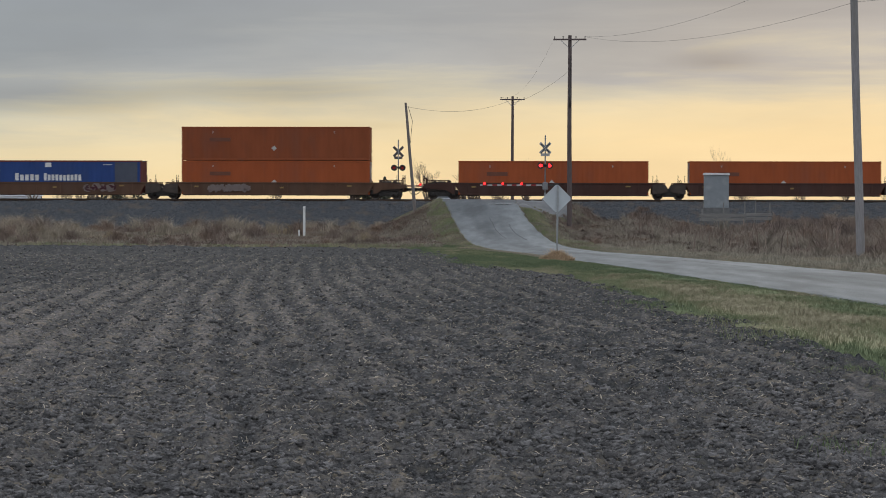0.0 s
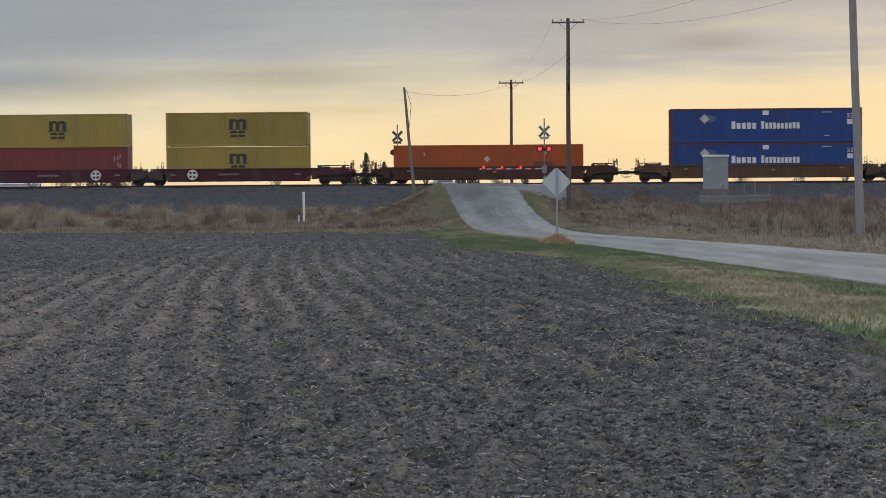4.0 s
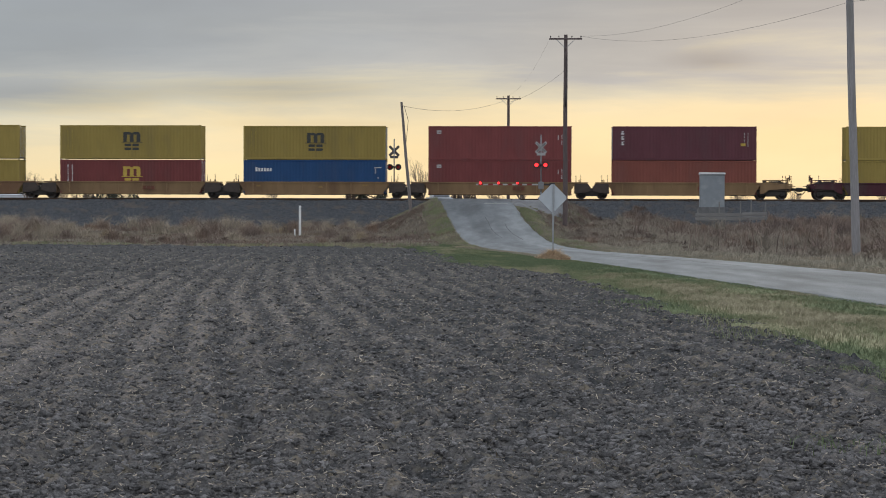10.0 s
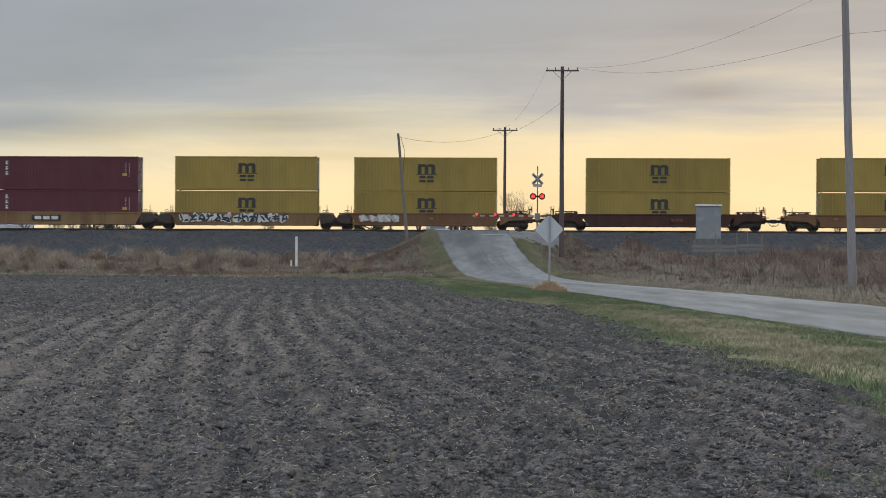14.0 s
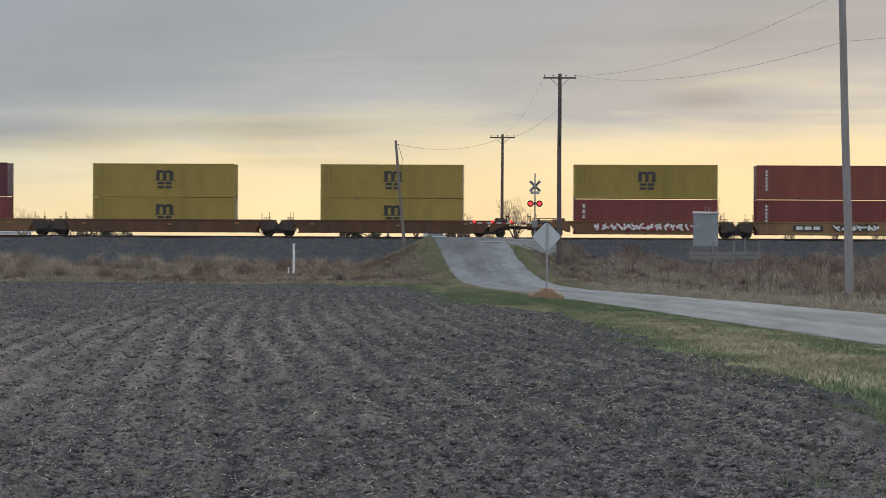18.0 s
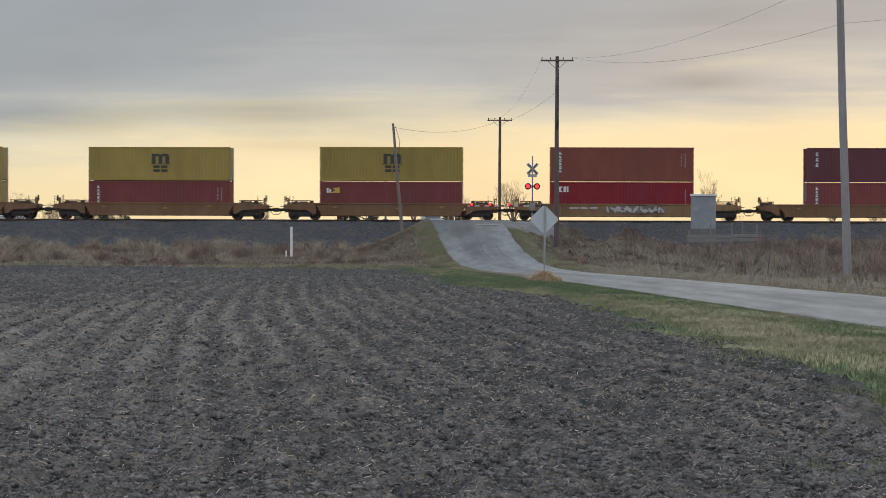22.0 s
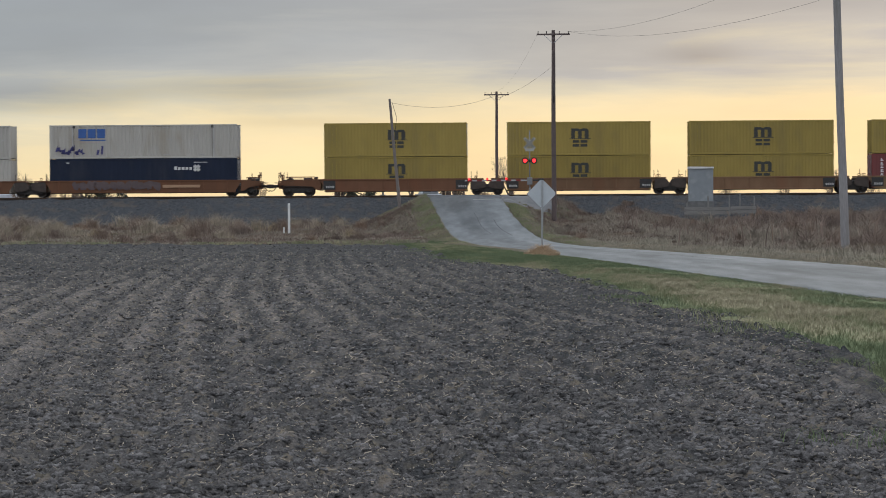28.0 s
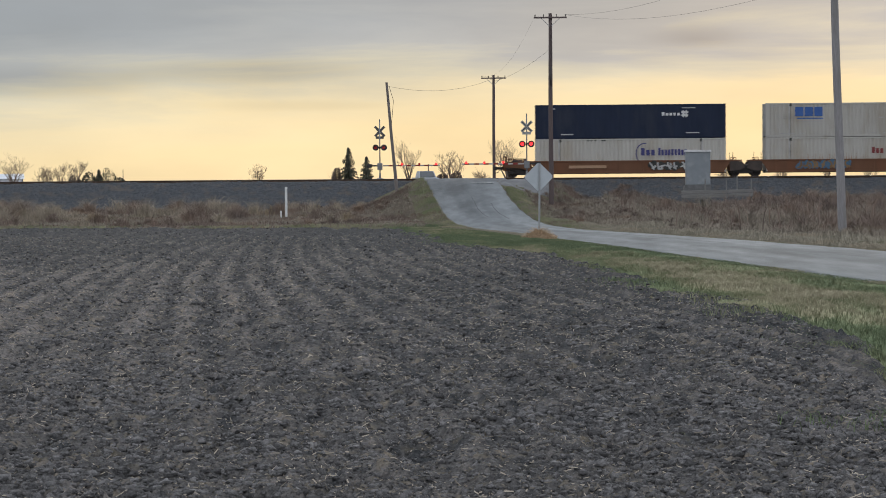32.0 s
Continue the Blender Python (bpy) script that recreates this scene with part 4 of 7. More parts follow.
class Sign:
    def __init__(self, L, h=2.896):
        self.L, self.h, self.s, self.pieces = L, h, Shape(), []

    def bar(self, x0, x1, z0, z1, slant=0.0):
        L, h = self.L, self.h
        a, b = (x0 - 0.5) * L, (x1 - 0.5) * L
        outline = [(a, z0 * h), (b, z0 * h), (b + slant, z1 * h), (a + slant, z1 * h)]
        self.s.prism(outline, FACE, FACE + 0.014)
        self.pieces.append(Shape().prism(outline, FACE, FACE + 0.014))
        return self

    def poly(self, pts):
        outline = [((x - 0.5) * self.L, z * self.h) for x, z in pts]
        self.s.prism(outline, FACE, FACE + 0.014)
        self.pieces.append(Shape().prism(outline, FACE, FACE + 0.014))
        return self

    def disc(self, x, z, r, n=20, r_in=0.0):
        cx, cz = (x - 0.5) * self.L, z * self.h
        for k in range(n):
            a, b = 2 * math.pi * k / n, 2 * math.pi * (k + 1) / n
            ring = [(cx + r * math.cos(a), cz + r * math.sin(a)), (cx + r * math.cos(b), cz + r * math.sin(b))]
            ring += [(cx + r_in * math.cos(b), cz + r_in * math.sin(b)), (cx + r_in * math.cos(a), cz + r_in * math.sin(a))] if r_in else [(cx, cz)]
            self.s.prism(ring, FACE, FACE + 0.014)
        return self

    def blocks(self, x0, x1, z0, z1, n, seed, gap=0.3):
        """A run of letter-sized bars where a name is painted."""
        rng = random.Random(seed)
        w = (x1 - x0) / n
        for k in range(n):
            a = x0 + k * w
            tall = 1.0 if k == 0 else rng.uniform(0.74, 0.84)
            self.bar(a, a + w * (1 - gap), z0, z0 + (z1 - z0) * tall)
        return self

    def put(self, name, mat, thing_, label=""):
        plain = {"brand_blocks": "letter_block", "data_panel": "data_bar", "side_lettering": "letter_bar", "sticker_row": "sticker", "brand_mark": "letter_block", "white_panel": "white_panel", "marking_stripe": "marking_stripe"}
        if name not in plain:
            return part(name, self.s, mat, thing_, label)
        for k in range(0, len(self.s.v), 8):
            part(plain[name], Shape().add(self.s.v[k:k + 8], [(0, 1, 2, 3), (7, 6, 5, 4), (0, 4, 5, 1), (1, 5, 6, 2), (2, 6, 7, 3), (3, 7, 4, 0)]), mat, thing_, label)


POSTGREY = surf("worn_grey_steel", (0.27, 0.25, 0.225), (0.20, 0.185, 0.165), 2.0, 0.8)


def arch_mark(c, L, mat, label, low=False):
    """A three-legged arched emblem over an underline, with two rounded blocks below it."""
    s = Sign(L)
    u = 0.119 / 2 * (12.19 / L)
    x = 0.508
    lo, hi = 0.505, 0.80
    for k in (-1, 0, 1):
        a = x + k * u * 0.80
        s.bar(a - u * 0.22, a + u * 0.22, lo, 0.73)
    s.poly([(x - u, 0.72), (x + u, 0.72), (x + u, 0.755), (x + u * 0.8, 0.795), (x + u * 0.25, 0.795), (x + 0.02 * u, 0.765), (x - u * 0.2, 0.795), (x - u * 0.75, 0.795), (x - u, 0.80)])
    s.bar(x - u * 1.22, x + u * 1.28, 0.486, 0.502)
    for k in (-1, 1):
        a = x + k * u * 0.46
        w = u * 0.38
        s.bar(a - w, a + w, 0.378, 0.452).bar(a - w, a + w, 0.262, 0.336)
    for piece in s.pieces:
        part("emblem_stroke", piece, mat, c, label)
    t = Sign(L)
    t.bar(0.055, 0.058, 0.25, 0.85).bar(0.085, 0.089, 0.25, 0.85)
    t.put("marking_stripe", shared("faintline", lambda: surf("faint_marking", (0.34, 0.25, 0.04), (0.30, 0.22, 0.035), 2.0, 0.6)) if mat is INK_BLACK else INK_WHITE, c)


def column_mark(c, L, n, x=0.06, big=0.075, mat=None):
    """A name painted as a column of letters: plain bars."""
    s = Sign(L)
    rng = random.Random(n)
    for k in range(n):
        z = 0.86 - k * (0.155 if n < 4 else 0.105)
        t = 0.105 if n < 4 else 0.075
        s.bar(x, x + 0.020, z - t, z - t * 0.6).bar(x + 0.004, x + 0.0125, z - t * 0.7, z)
        if rng.random() < 0.7:
            s.bar(x + 0.002, x + 0.020, z - t * 0.2, z)
    s.put("side_lettering", mat or INK_WHITE, c, "white column of lettering")
    t = Sign(L)
    for k, z in enumerate((0.45, 0.55, 0.66, 0.74)):
        t.bar(0.912, 0.916, z, z + 0.07)
    t.bar(0.938, 0.941, 0.4, 0.8)
    t.put("data_panel", INK_GREY, c)


def lift_posts(c, L):
    """Steel posts under the lifting castings of a long box, grey against the paint."""
    for x in (0.128, 0.866):
        Sign(L).bar(x, x + 0.005, 0.05, 0.90).put("lift_post", POSTGREY, c, "grey lifting post")
        Sign(L).bar(x - 0.003, x + 0.009, 0.90, 0.985).put("lift_casting", INK_BLACK, c, "dark lifting casting")


def deco(c, L, kind):
    if kind in ("bigblue", "smalllogo", "ringlogo"):
        lift_posts(c, L)
    if kind == "arch":
        arch_mark(c, L, INK_BLACK, "black arched emblem over two blocks")
    elif kind == "archy":
        arch_mark(c, L, INK_YELLOW, "yellow arched emblem over two blocks")
    elif kind in ("col3", "col6", "colu"):
        column_mark(c, L, {"col3": 3, "col6": 6, "colu": 3}[kind])
        if kind != "col6":
            Sign(L).bar(0.89, 0.922, 0.42, 0.50).put("warning_label", INK_YELLOW, c, "small yellow warning label")
    elif kind == "red_white":
        Sign(L).bar(0.055, 0.075, 0.70, 0.86).bar(0.075, 0.083, 0.70, 0.74).bar(0.075, 0.083, 0.82, 0.86).bar(0.092, 0.110, 0.70, 0.86, 0.04).bar(0.118, 0.127, 0.70, 0.86).put("brand_blocks", INK_WHITE, c, "white lettering blocks")
        Sign(L).bar(0.94, 0.943, 0.3, 0.8).put("data_panel", INK_GREY, c)
    elif kind == "square":
        Sign(L).poly([(0.06, 0.77), (0.09, 0.77), (0.09, 0.87), (0.06, 0.87)]).put("brand_square", INK_GREY, c, "small pale square mark")
        Sign(L).poly([(0.066, 0.80), (0.086, 0.80), (0.086, 0.845)]).put("brand_flash", INK_RED, c)
        t = Sign(L)
        for x, z in ((0.905, 0.6), (0.93, 0.62), (0.93, 0.45), (0.946, 0.4), (0.946, 0.68)):
            t.bar(x, x + 0.005, z, z + 0.13)
        t.put("data_panel", INK_GREY, c)
    elif kind == "sea":
        Sign(L).blocks(0.085, 0.205, 0.66, 0.79, 6, 4).put("brand_blocks", INK_WHITE, c, "white lettering blocks")
        Sign(L).bar(0.92, 0.97, 0.76, 0.79).bar(0.925, 0.931, 0.6, 0.76).bar(0.945, 0.950, 0.45, 0.5).put("data_panel", INK_GREY, c)
    elif kind == "greenyellow":
        Sign(L).blocks(0.05, 0.085, 0.66, 0.80, 2, 6).put("brand_blocks", INK_WHITE, c)
        Sign(L).poly([(0.075, 0.66), (0.14, 0.66), (0.14, 0.82), (0.09, 0.80), (0.11, 0.73)]).put("brand_flash", INK_YELLOW, c, "yellow flash beside the lettering")
    elif kind == "orange":
        Sign(L).bar(0.15, 0.26, 0.56, 0.67).put("faded_name", INK_BLEND, c, "faded dark lettering bar")
        Sign(L).poly([(0.478, 0.36), (0.492, 0.44), (0.506, 0.36), (0.492, 0.28)]).put("placard", INK_GREY, c, "small pale diamond placard")
        Sign(L).bar(0.165, 0.168, 0.8, 0.87).put("hook", INK_GREY, c)
        Sign(L).bar(0.81, 0.814, 0.8, 0.87).put("hook", INK_GREY, c)
    elif kind == "orange_r":
        Sign(L).bar(0.74, 0.84, 0.36, 0.50).put("faded_name", INK_BLEND, c, "faded dark lettering bar")
        Sign(L).poly([(0.478, 0.58), (0.493, 0.68), (0.508, 0.58), (0.493, 0.48)]).put("placard", INK_GREY, c, "small pale diamond placard")
        Sign(L).bar(0.16, 0.165, 0.68, 0.78).put("hook", INK_GREY, c)
        Sign(L).bar(0.80, 0.805, 0.70, 0.80).put("hook", INK_GREY, c)
    elif kind == "stack":
        Sign(L).blocks(0.32, 0.455, 0.40, 0.62, 5, 11).blocks(0.475, 0.68, 0.40, 0.62, 10, 12).put("brand_blocks", INK_WHITE, c, "white lettering blocks")
        xn = 0.065 if int(c["n"]) == 3 else 0.937
        Sign(L).bar(0.482, 0.514, 0.80, 0.93).bar(xn - 0.015, xn + 0.015, 0.52, 0.66).put("white_panel", INK_WHITE, c, "small white panels")
        Sign(L).poly([(0.152, 0.70), (0.178, 0.84), (0.204, 0.70), (0.178, 0.56)]).put("diamond", INK_GREY, c, "pale diamond plate")
        Sign(L).bar(0.79, 0.84, 0.86, 0.885).bar(0.80, 0.83, 0.18, 0.20).put("data_panel", INK_GREY, c)
        oval = [(0.205 + 0.036 * math.cos(a), 0.70 + 0.11 * math.sin(a)) for a in (2 * math.pi * q / 14 for q in range(14))]
        Sign(L).poly(oval).put("overpainted_patch", SMEAR, c, "pale overpainted oval patch").location.y = 0.004
        if xn < 0.5:
            Sign(L).bar(0.855, 0.975, 0.36, 0.94).put("repair_panel", SMEAR_DARK, c, "dull grey-blue repair panel")
        fc = bpy.data.curves.new("size_number", "FONT")
        fc.body, fc.size, fc.extrude, fc.align_x = "53", 0.55, 0.004, "CENTER"
        fc.materials.append(INK_WHITE)
        ob = new("size_number", fc)
        ob.parent = c
        ob.matrix_basis = pose((xn - 0.5) * L, FACE, 0.70 * 2.896, 90, 0, 0)
        ob["label"] = "white size number"
    elif kind == "bigblue":
        s = Sign(L)
        for x in (0.155, 0.205, 0.255):
            s.bar(x, x + 0.043, 0.61, 0.88)
        s.bar(0.165, 0.30, 0.53, 0.562)
        s.put("brand_blocks", INK_BLUE, c, "large blue lettering blocks")
        t = Sign(L)
        rng = random.Random(int(c["n"]))
        for k in range(18):
            x, z = rng.uniform(0.02, 0.98), rng.choice((0.1, 0.55, 0.9))
            t.bar(x, x + rng.uniform(0.01, 0.04), z, z + 0.02)
        t.put("data_panel", INK_GREY, c)
    elif kind == "bigblue_tag":
        deco(c, L, "bigblue")
        s = Sign(L)
        rng = random.Random(5)
        for k in range(15):
            x = 0.03 + 0.010 * k + rng.uniform(0, 0.004)
            z = 0.11 + 0.13 * rng.random()
            s.poly([(x, z), (x + 0.016, z + rng.uniform(-0.02, 0.04)), (x + 0.014, z + rng.uniform(0.06, 0.2)), (x + 0.002, z + 0.07)])
        s.bar(0.25, 0.262, 0.12, 0.26, 0.1).bar(0.275, 0.285, 0.13, 0.38, 0.05)
        for piece in s.pieces:
            part("spray_stroke", piece, INK_NAVY, c, "dark blue spray-painted stroke")
    elif kind == "navy":
        Sign(L).blocks(0.665, 0.765, 0.66, 0.76, 5, 21).put("brand_blocks", INK_WHITE, c, "white lettering blocks")
        s = Sign(L)
        for k in range(4):
            a = math.pi / 2 * k + math.pi / 4
            dx, dz = 0.011 * math.cos(a), 0.0613 * math.sin(a)
            x, z, u, w = 0.785 + dx, 0.71 + dz, 0.0125, 0.065
            s.poly([(x, z - w), (x + u, z), (x, z + w), (x - u, z)])
        for piece in s.pieces:
            part("brand_diamond", piece, INK_WHITE, c, "white diamond emblem")
        Sign(L).bar(0.77, 0.84, 0.87, 0.895).bar(0.135, 0.20, 0.11, 0.145).bar(0.79, 0.86, 0.14, 0.17).bar(0.09, 0.105, 0.86, 0.9).put("data_panel", INK_GREY, c)
    elif kind == "ringlogo":
        Sign(L).blocks(0.555, 0.635, 0.50, 0.72, 3, 31).blocks(0.645, 0.80, 0.50, 0.72, 9, 32).put("brand_blocks", INK_NAVY, c, "navy lettering blocks")
        s = Sign(L)
        cx, cz = (0.575 - 0.5) * L, 0.56 * 2.896
        for k in range(8, 27):
            a, b = radians(k * 10), radians((k + 1) * 10)
            s.s.prism([(cx + 0.78 * math.cos(a), cz + 0.9 * math.sin(a)), (cx + 0.78 * math.cos(b), cz + 0.9 * math.sin(b)),
                       (cx + 0.70 * math.cos(b), cz + 0.82 * math.sin(b)), (cx + 0.70 * math.cos(a), cz + 0.82 * math.sin(a))], FACE, FACE + 0.014)
        s.put("brand_ring", INK_NAVY, c, "open navy ring round the lettering")
        Sign(L).bar(0.27, 0.285, 0.93, 0.955).bar(0.29, 0.30, 0.93, 0.955).bar(0.31, 0.32, 0.93, 0.955).bar(0.345, 0.37, 0.93, 0.96).put("sticker_row", INK_BLACK, c)
    elif kind == "smalllogo":
        Sign(L).blocks(0.555, 0.62, 0.52, 0.70, 3, 41).put("brand_mark", INK_RED, c, "dark red lettering blocks")
        Sign(L).blocks(0.63, 0.80, 0.50, 0.72, 9, 42).put("brand_blocks", INK_BLACK, c, "black lettering blocks")
        s = Sign(L)
        rng = random.Random(9)
        for k in range(34):
            x = 0.18 + 0.0125 * k
            s.poly([(x, 0.0), (x + 0.010, 0.0), (x + 0.005, 0.36 + 0.25 * rng.random())])
        s.put("rust_stain", shared("dripmat", lambda: surf("drip_paint", (0.36, 0.20, 0.11), (0.30, 0.24, 0.18), 2.0, 0.8)), c, "brown drips rising from the lower edge")


# ---------------------------------------------------------------- well cars
def wheel_mesh():
    s = Shape()
    n = 20
    prof = [(0.11, -0.07), (0.11, 0.07), (0.30, 0.035), (0.37, 0.06), (0.455, 0.055), (0.42, -0.03), (0.42, -0.085), (0.36, -0.085), (0.30, -0.01)]
    m = len(prof)
    vs = [(r * math.cos(2 * math.pi * k / n), y, r * math.sin(2 * math.pi * k / n)) for k in range(n) for r, y in prof]
    s.add(vs, [(k * m + j, k * m + (j + 1) % m, ((k + 1) % n) * m + (j + 1) % m, ((k + 1) % n) * m + j) for k in range(n) for j in range(m)])
    s.tube((0, -0.07, 0), (0, 0.07, 0), 0.115, n=12)
    return s.mesh("wheel", WHEELSTEEL)


def side_frame_mesh():
    s = Shape()
    top = [(-1.30, 0.42), (-1.34, 0.72), (-0.85, 0.92), (0.85, 0.92), (1.34, 0.72), (1.30, 0.42), (0.62, 0.42), (0.42, 0.24), (-0.42, 0.24), (-0.62, 0.42)]
    s.prism(top, -0.07, 0.07)
    for x in (-0.89, 0.89):
        s.box(x - 0.16, x + 0.16, -0.13, 0.13, 0.30, 0.56, 0.03)
    for x in (-0.18, 0, 0.18):
        s.tube((x, 0.0, 0.3), (x, 0.0, 0.56), 0.075, n=8)
    return s.mesh("side_frame", TRUCKSTEEL)


def truck(unit, x):
    t = part("truck", shared("bolster", lambda: Shape().box(-0.22, 0.22, -1.05, 1.05, 0.46, 0.74, 0.03).mesh("truck", TRUCKSTEEL)), None, unit, "grimy black two-axle truck", at=pose(x, 0, 0))
    for y in (-1, 1):
        part("side_frame", shared("sideframe", side_frame_mesh), None, t, at=pose(0, y * 1.0, 0))
        for xx in (-0.89, 0.89):
            part("wheel", shared("wheel", wheel_mesh), None, t, "worn steel wheel", at=pose(xx, y * 0.755, 0.42, 0, 0, 0 if y < 0 else 180))
    for xx in (-0.89, 0.89):
        part("brake_beam", shared("beam", lambda: Shape().box(-0.10, 0.10, -0.72, 0.72, 0.34, 0.52, 0.02).mesh("brake_beam", TRUCKSTEEL)), None, t, at=pose(xx * 0.42, 0, 0))
        part("axle", shared("axle", lambda: Shape().tube((0, -0.75, 0.42), (0, 0.75, 0.42), 0.085, n=10).mesh("axle", TRUCKSTEEL)), None, t, at=pose(xx, 0, 0))


def sill_mesh(W, mat, side):
    """The deep side plate of the well with its chords; sloped ends."""
    s = Shape()
    h0, h1 = 0.34, 1.42
    y = side * 1.36
    s.prism([(-W / 2, h1 - 0.10), (-W / 2 + 0.55, h0 + 0.10), (W / 2 - 0.55, h0 + 0.10), (W / 2, h1 - 0.10)], y - 0.02, y + 0.02)
    s.box(-W / 2 - 0.05, W / 2 + 0.05, y - 0.07, y + 0.07, h1 - 0.12, h1, 0.015)
    s.box(-W / 2 + 0.5, W / 2 - 0.5, y - 0.08, y + 0.06, h0, h0 + 0.13, 0.015)
    return s.mesh("side_sill", mat)


def end_platform(unit, mat, x0, x1, joint, brake, stands):
    """The raised deck over the truck from x0 (at the well) to x1 (the car's end)."""
    d = 1 if x1 > x0 else -1
    a, b = min(x0, x1), max(x0, x1)
    s = Shape()
    s.box(a, b, -1.05, 1.05, 0.98, 1.16, 0.02)
    s.box(a, b, -0.30, 0.30, 0.62, 1.0, 0.02)
    part("end_platform", s, mat, unit)
    for y in (-1.3, 1.3):
        outline = [(x0 - d * 0.05, 0.45), (x0 - d * 0.05, 1.30), (x1 + d * 0.20, 1.30), (x1 + d * 0.44, 0.98), (x1 + d * 0.44, 0.70), (x1 + d * 0.1, 0.56)] if joint else None
        web = Shape().prism(outline or [(x0 - d * 0.05, 0.45), (x0 - d * 0.05, 1.30), (x0 + d * 0.9, 1.29), (x1 - d * 0.9, 1.22), (x1 - d * 0.05, 1.16), (x1 - d * 0.02, 0.92), (x0 + d * 0.7, 0.80), (x0 + d * 0.25, 0.5)], y - 0.035, y + 0.035)
        part("side_web", web, GRIME if joint else mat, unit, "grimy side web")
        if joint:
            part("top_chord", Shape().box(min(x0 - d * 0.05, x1 + d * 0.22), max(x0 - d * 0.05, x1 + d * 0.22), y - 0.05, y + 0.05, 1.31, 1.42, 0.012), mat, unit)
            continue
        chord = Shape().prism([(x0 - d * 0.05, 1.31), (x0 - d * 0.05, 1.42), (x0 + d * 0.9, 1.41), (x1 - d * 0.9, 1.34), (x1 - d * 0.05, 1.28), (x1 - d * 0.05, 1.17), (x1 - d * 0.9, 1.23), (x0 + d * 0.9, 1.30)], y - 0.05, y + 0.05)
        part("top_chord", chord, mat, unit)
    part("body_bolster", Shape().box(a + 0.3, b - 0.3, -1.2, 1.2, 0.70, 0.96, 0.05), GRIME, unit)
    part("bulkhead", Shape().box(x0 - d * 0.04 - 0.03, x0 - d * 0.04 + 0.03, -1.3, 1.3, 0.45, 1.36, 0.01), mat, unit)
    # handrails and steps
    for y in (-1.28, 1.28):
        hr = Shape()
        hr.tube((x0 + d * 0.45, y, 1.28), (x0 + d * 0.45, y, 1.62), 0.022).tube((x1 - d * 0.5, y, 1.2), (x1 - d * 0.5, y, 1.62), 0.022)
        hr.tube((x0 + d * 0.42, y, 1.62), (x1 - d * 0.47, y, 1.62), 0.035).tube((x0 + d * 0.42, y, 1.46), (x1 - d * 0.47, y, 1.46), 0.022)
        part("handrail", hr, mat, unit)
    if stands:
        for k, dx in enumerate((0.35, 0.8)):
            p = Shape().tube((0, 0, 1.1), (0, 0, 2.08 - 0.06 * k), 0.024)
            part("stanchion", p, TRUCKSTEEL, unit, at=pose(x1 - d * dx, 0.9 - 1.7 * k, 0))
    if joint:
        # added dark block closes the see-through gap where the joint lies in shade
        part("drawbar_pan", Shape().box(a, b, -0.95, 0.95, 0.46, 0.98, 0.05), TRUCKSTEEL, unit)
        part("joint_casting", Shape().box(min(x1, x1 + d * 0.4), max(x1, x1 + d * 0.4), -0.35, 0.35, 0.70, 1.05, 0.05), TRUCKSTEEL, unit)
        part("joint_cover", Shape().box(min(x1 - d * 0.7, x1), max(x1 - d * 0.7, x1), -0.8, 0.8, 1.16, 1.42, 0.10), mat, unit)
    else:
        c = Shape()
        c.box(min(x1 - d * 0.1, x1 + d * 0.62), max(x1 - d * 0.1, x1 + d * 0.62), -0.10, 0.10, 0.72, 0.95, 0.03)
        c.box(min(x1 + d * 0.45, x1 + d * 0.78), max(x1 + d * 0.45, x1 + d * 0.78), -0.17, 0.17, 0.66, 1.0, 0.06)
        part("coupler", c, TRUCKSTEEL, unit, "rusty knuckle coupler")
        hose = Shape()
        pts = [(x1 + d * 0.2, -0.4, 0.85), (x1 + d * 0.4, -0.4, 0.5), (x1 + d * 0.62, -0.4, 0.4), (x1 + d * 0.8, -0.4, 0.5)]
        for p, q in zip(pts, pts[1:]):
            hose.tube(p, q, 0.03)
        part("brake_hose", hose, RUBBER, unit)
        # brake gear, end rails and the crossover step
        if b - a > 1.6:
            part("brake_cylinder", Shape().tube((x0 + d * 0.75, -0.55, 1.36), (x0 + d * 1.45, -0.55, 1.36), 0.19, n=12).tube((x0 + d * 1.45, -0.55, 1.36), (x1 - d * 0.4, -0.55, 1.36), 0.04, n=8), TRUCKSTEEL, unit, "grimy brake cylinder with its push rod")
            part("air_reservoir", Shape().tube((x1 - d * 1.0, -0.6, 1.38), (x1 - d * 1.0, 0.6, 1.38), 0.20, n=12), TRUCKSTEEL, unit, "round air reservoir")
            part("control_valve", Shape().box(x0 + d * 0.5 - 0.16, x0 + d * 0.5 + 0.16, 0.3, 0.65, 1.16, 1.6, 0.03), GRIME, unit)
        part("crossover_step", Shape().box(min(x1, x1 + d * 0.28), max(x1, x1 + d * 0.28), -0.95, 0.95, 1.10, 1.16, 0.01), GRIME, unit)
        rail = Shape()
        for y in (-1.15, -0.45):
            rail.tube((x1 - d * 0.08, y, 1.1), (x1 - d * 0.08, y, 2.0), 0.022)
        rail.tube((x1 - d * 0.08, -1.15, 1.72), (x1 - d * 0.08, -0.45, 1.72), 0.022)
        part("end_rail", rail, mat, unit)
        part("uncoupling_lever", Shape().tube((x1 + d * 0.1, -1.25, 0.95), (x1 + d * 0.1, 0.1, 0.98), 0.018).tube((x1 + d * 0.1, -1.25, 0.95), (x1 + d * 0.16, -1.3, 0.6), 0.018), TRUCKSTEEL, unit)
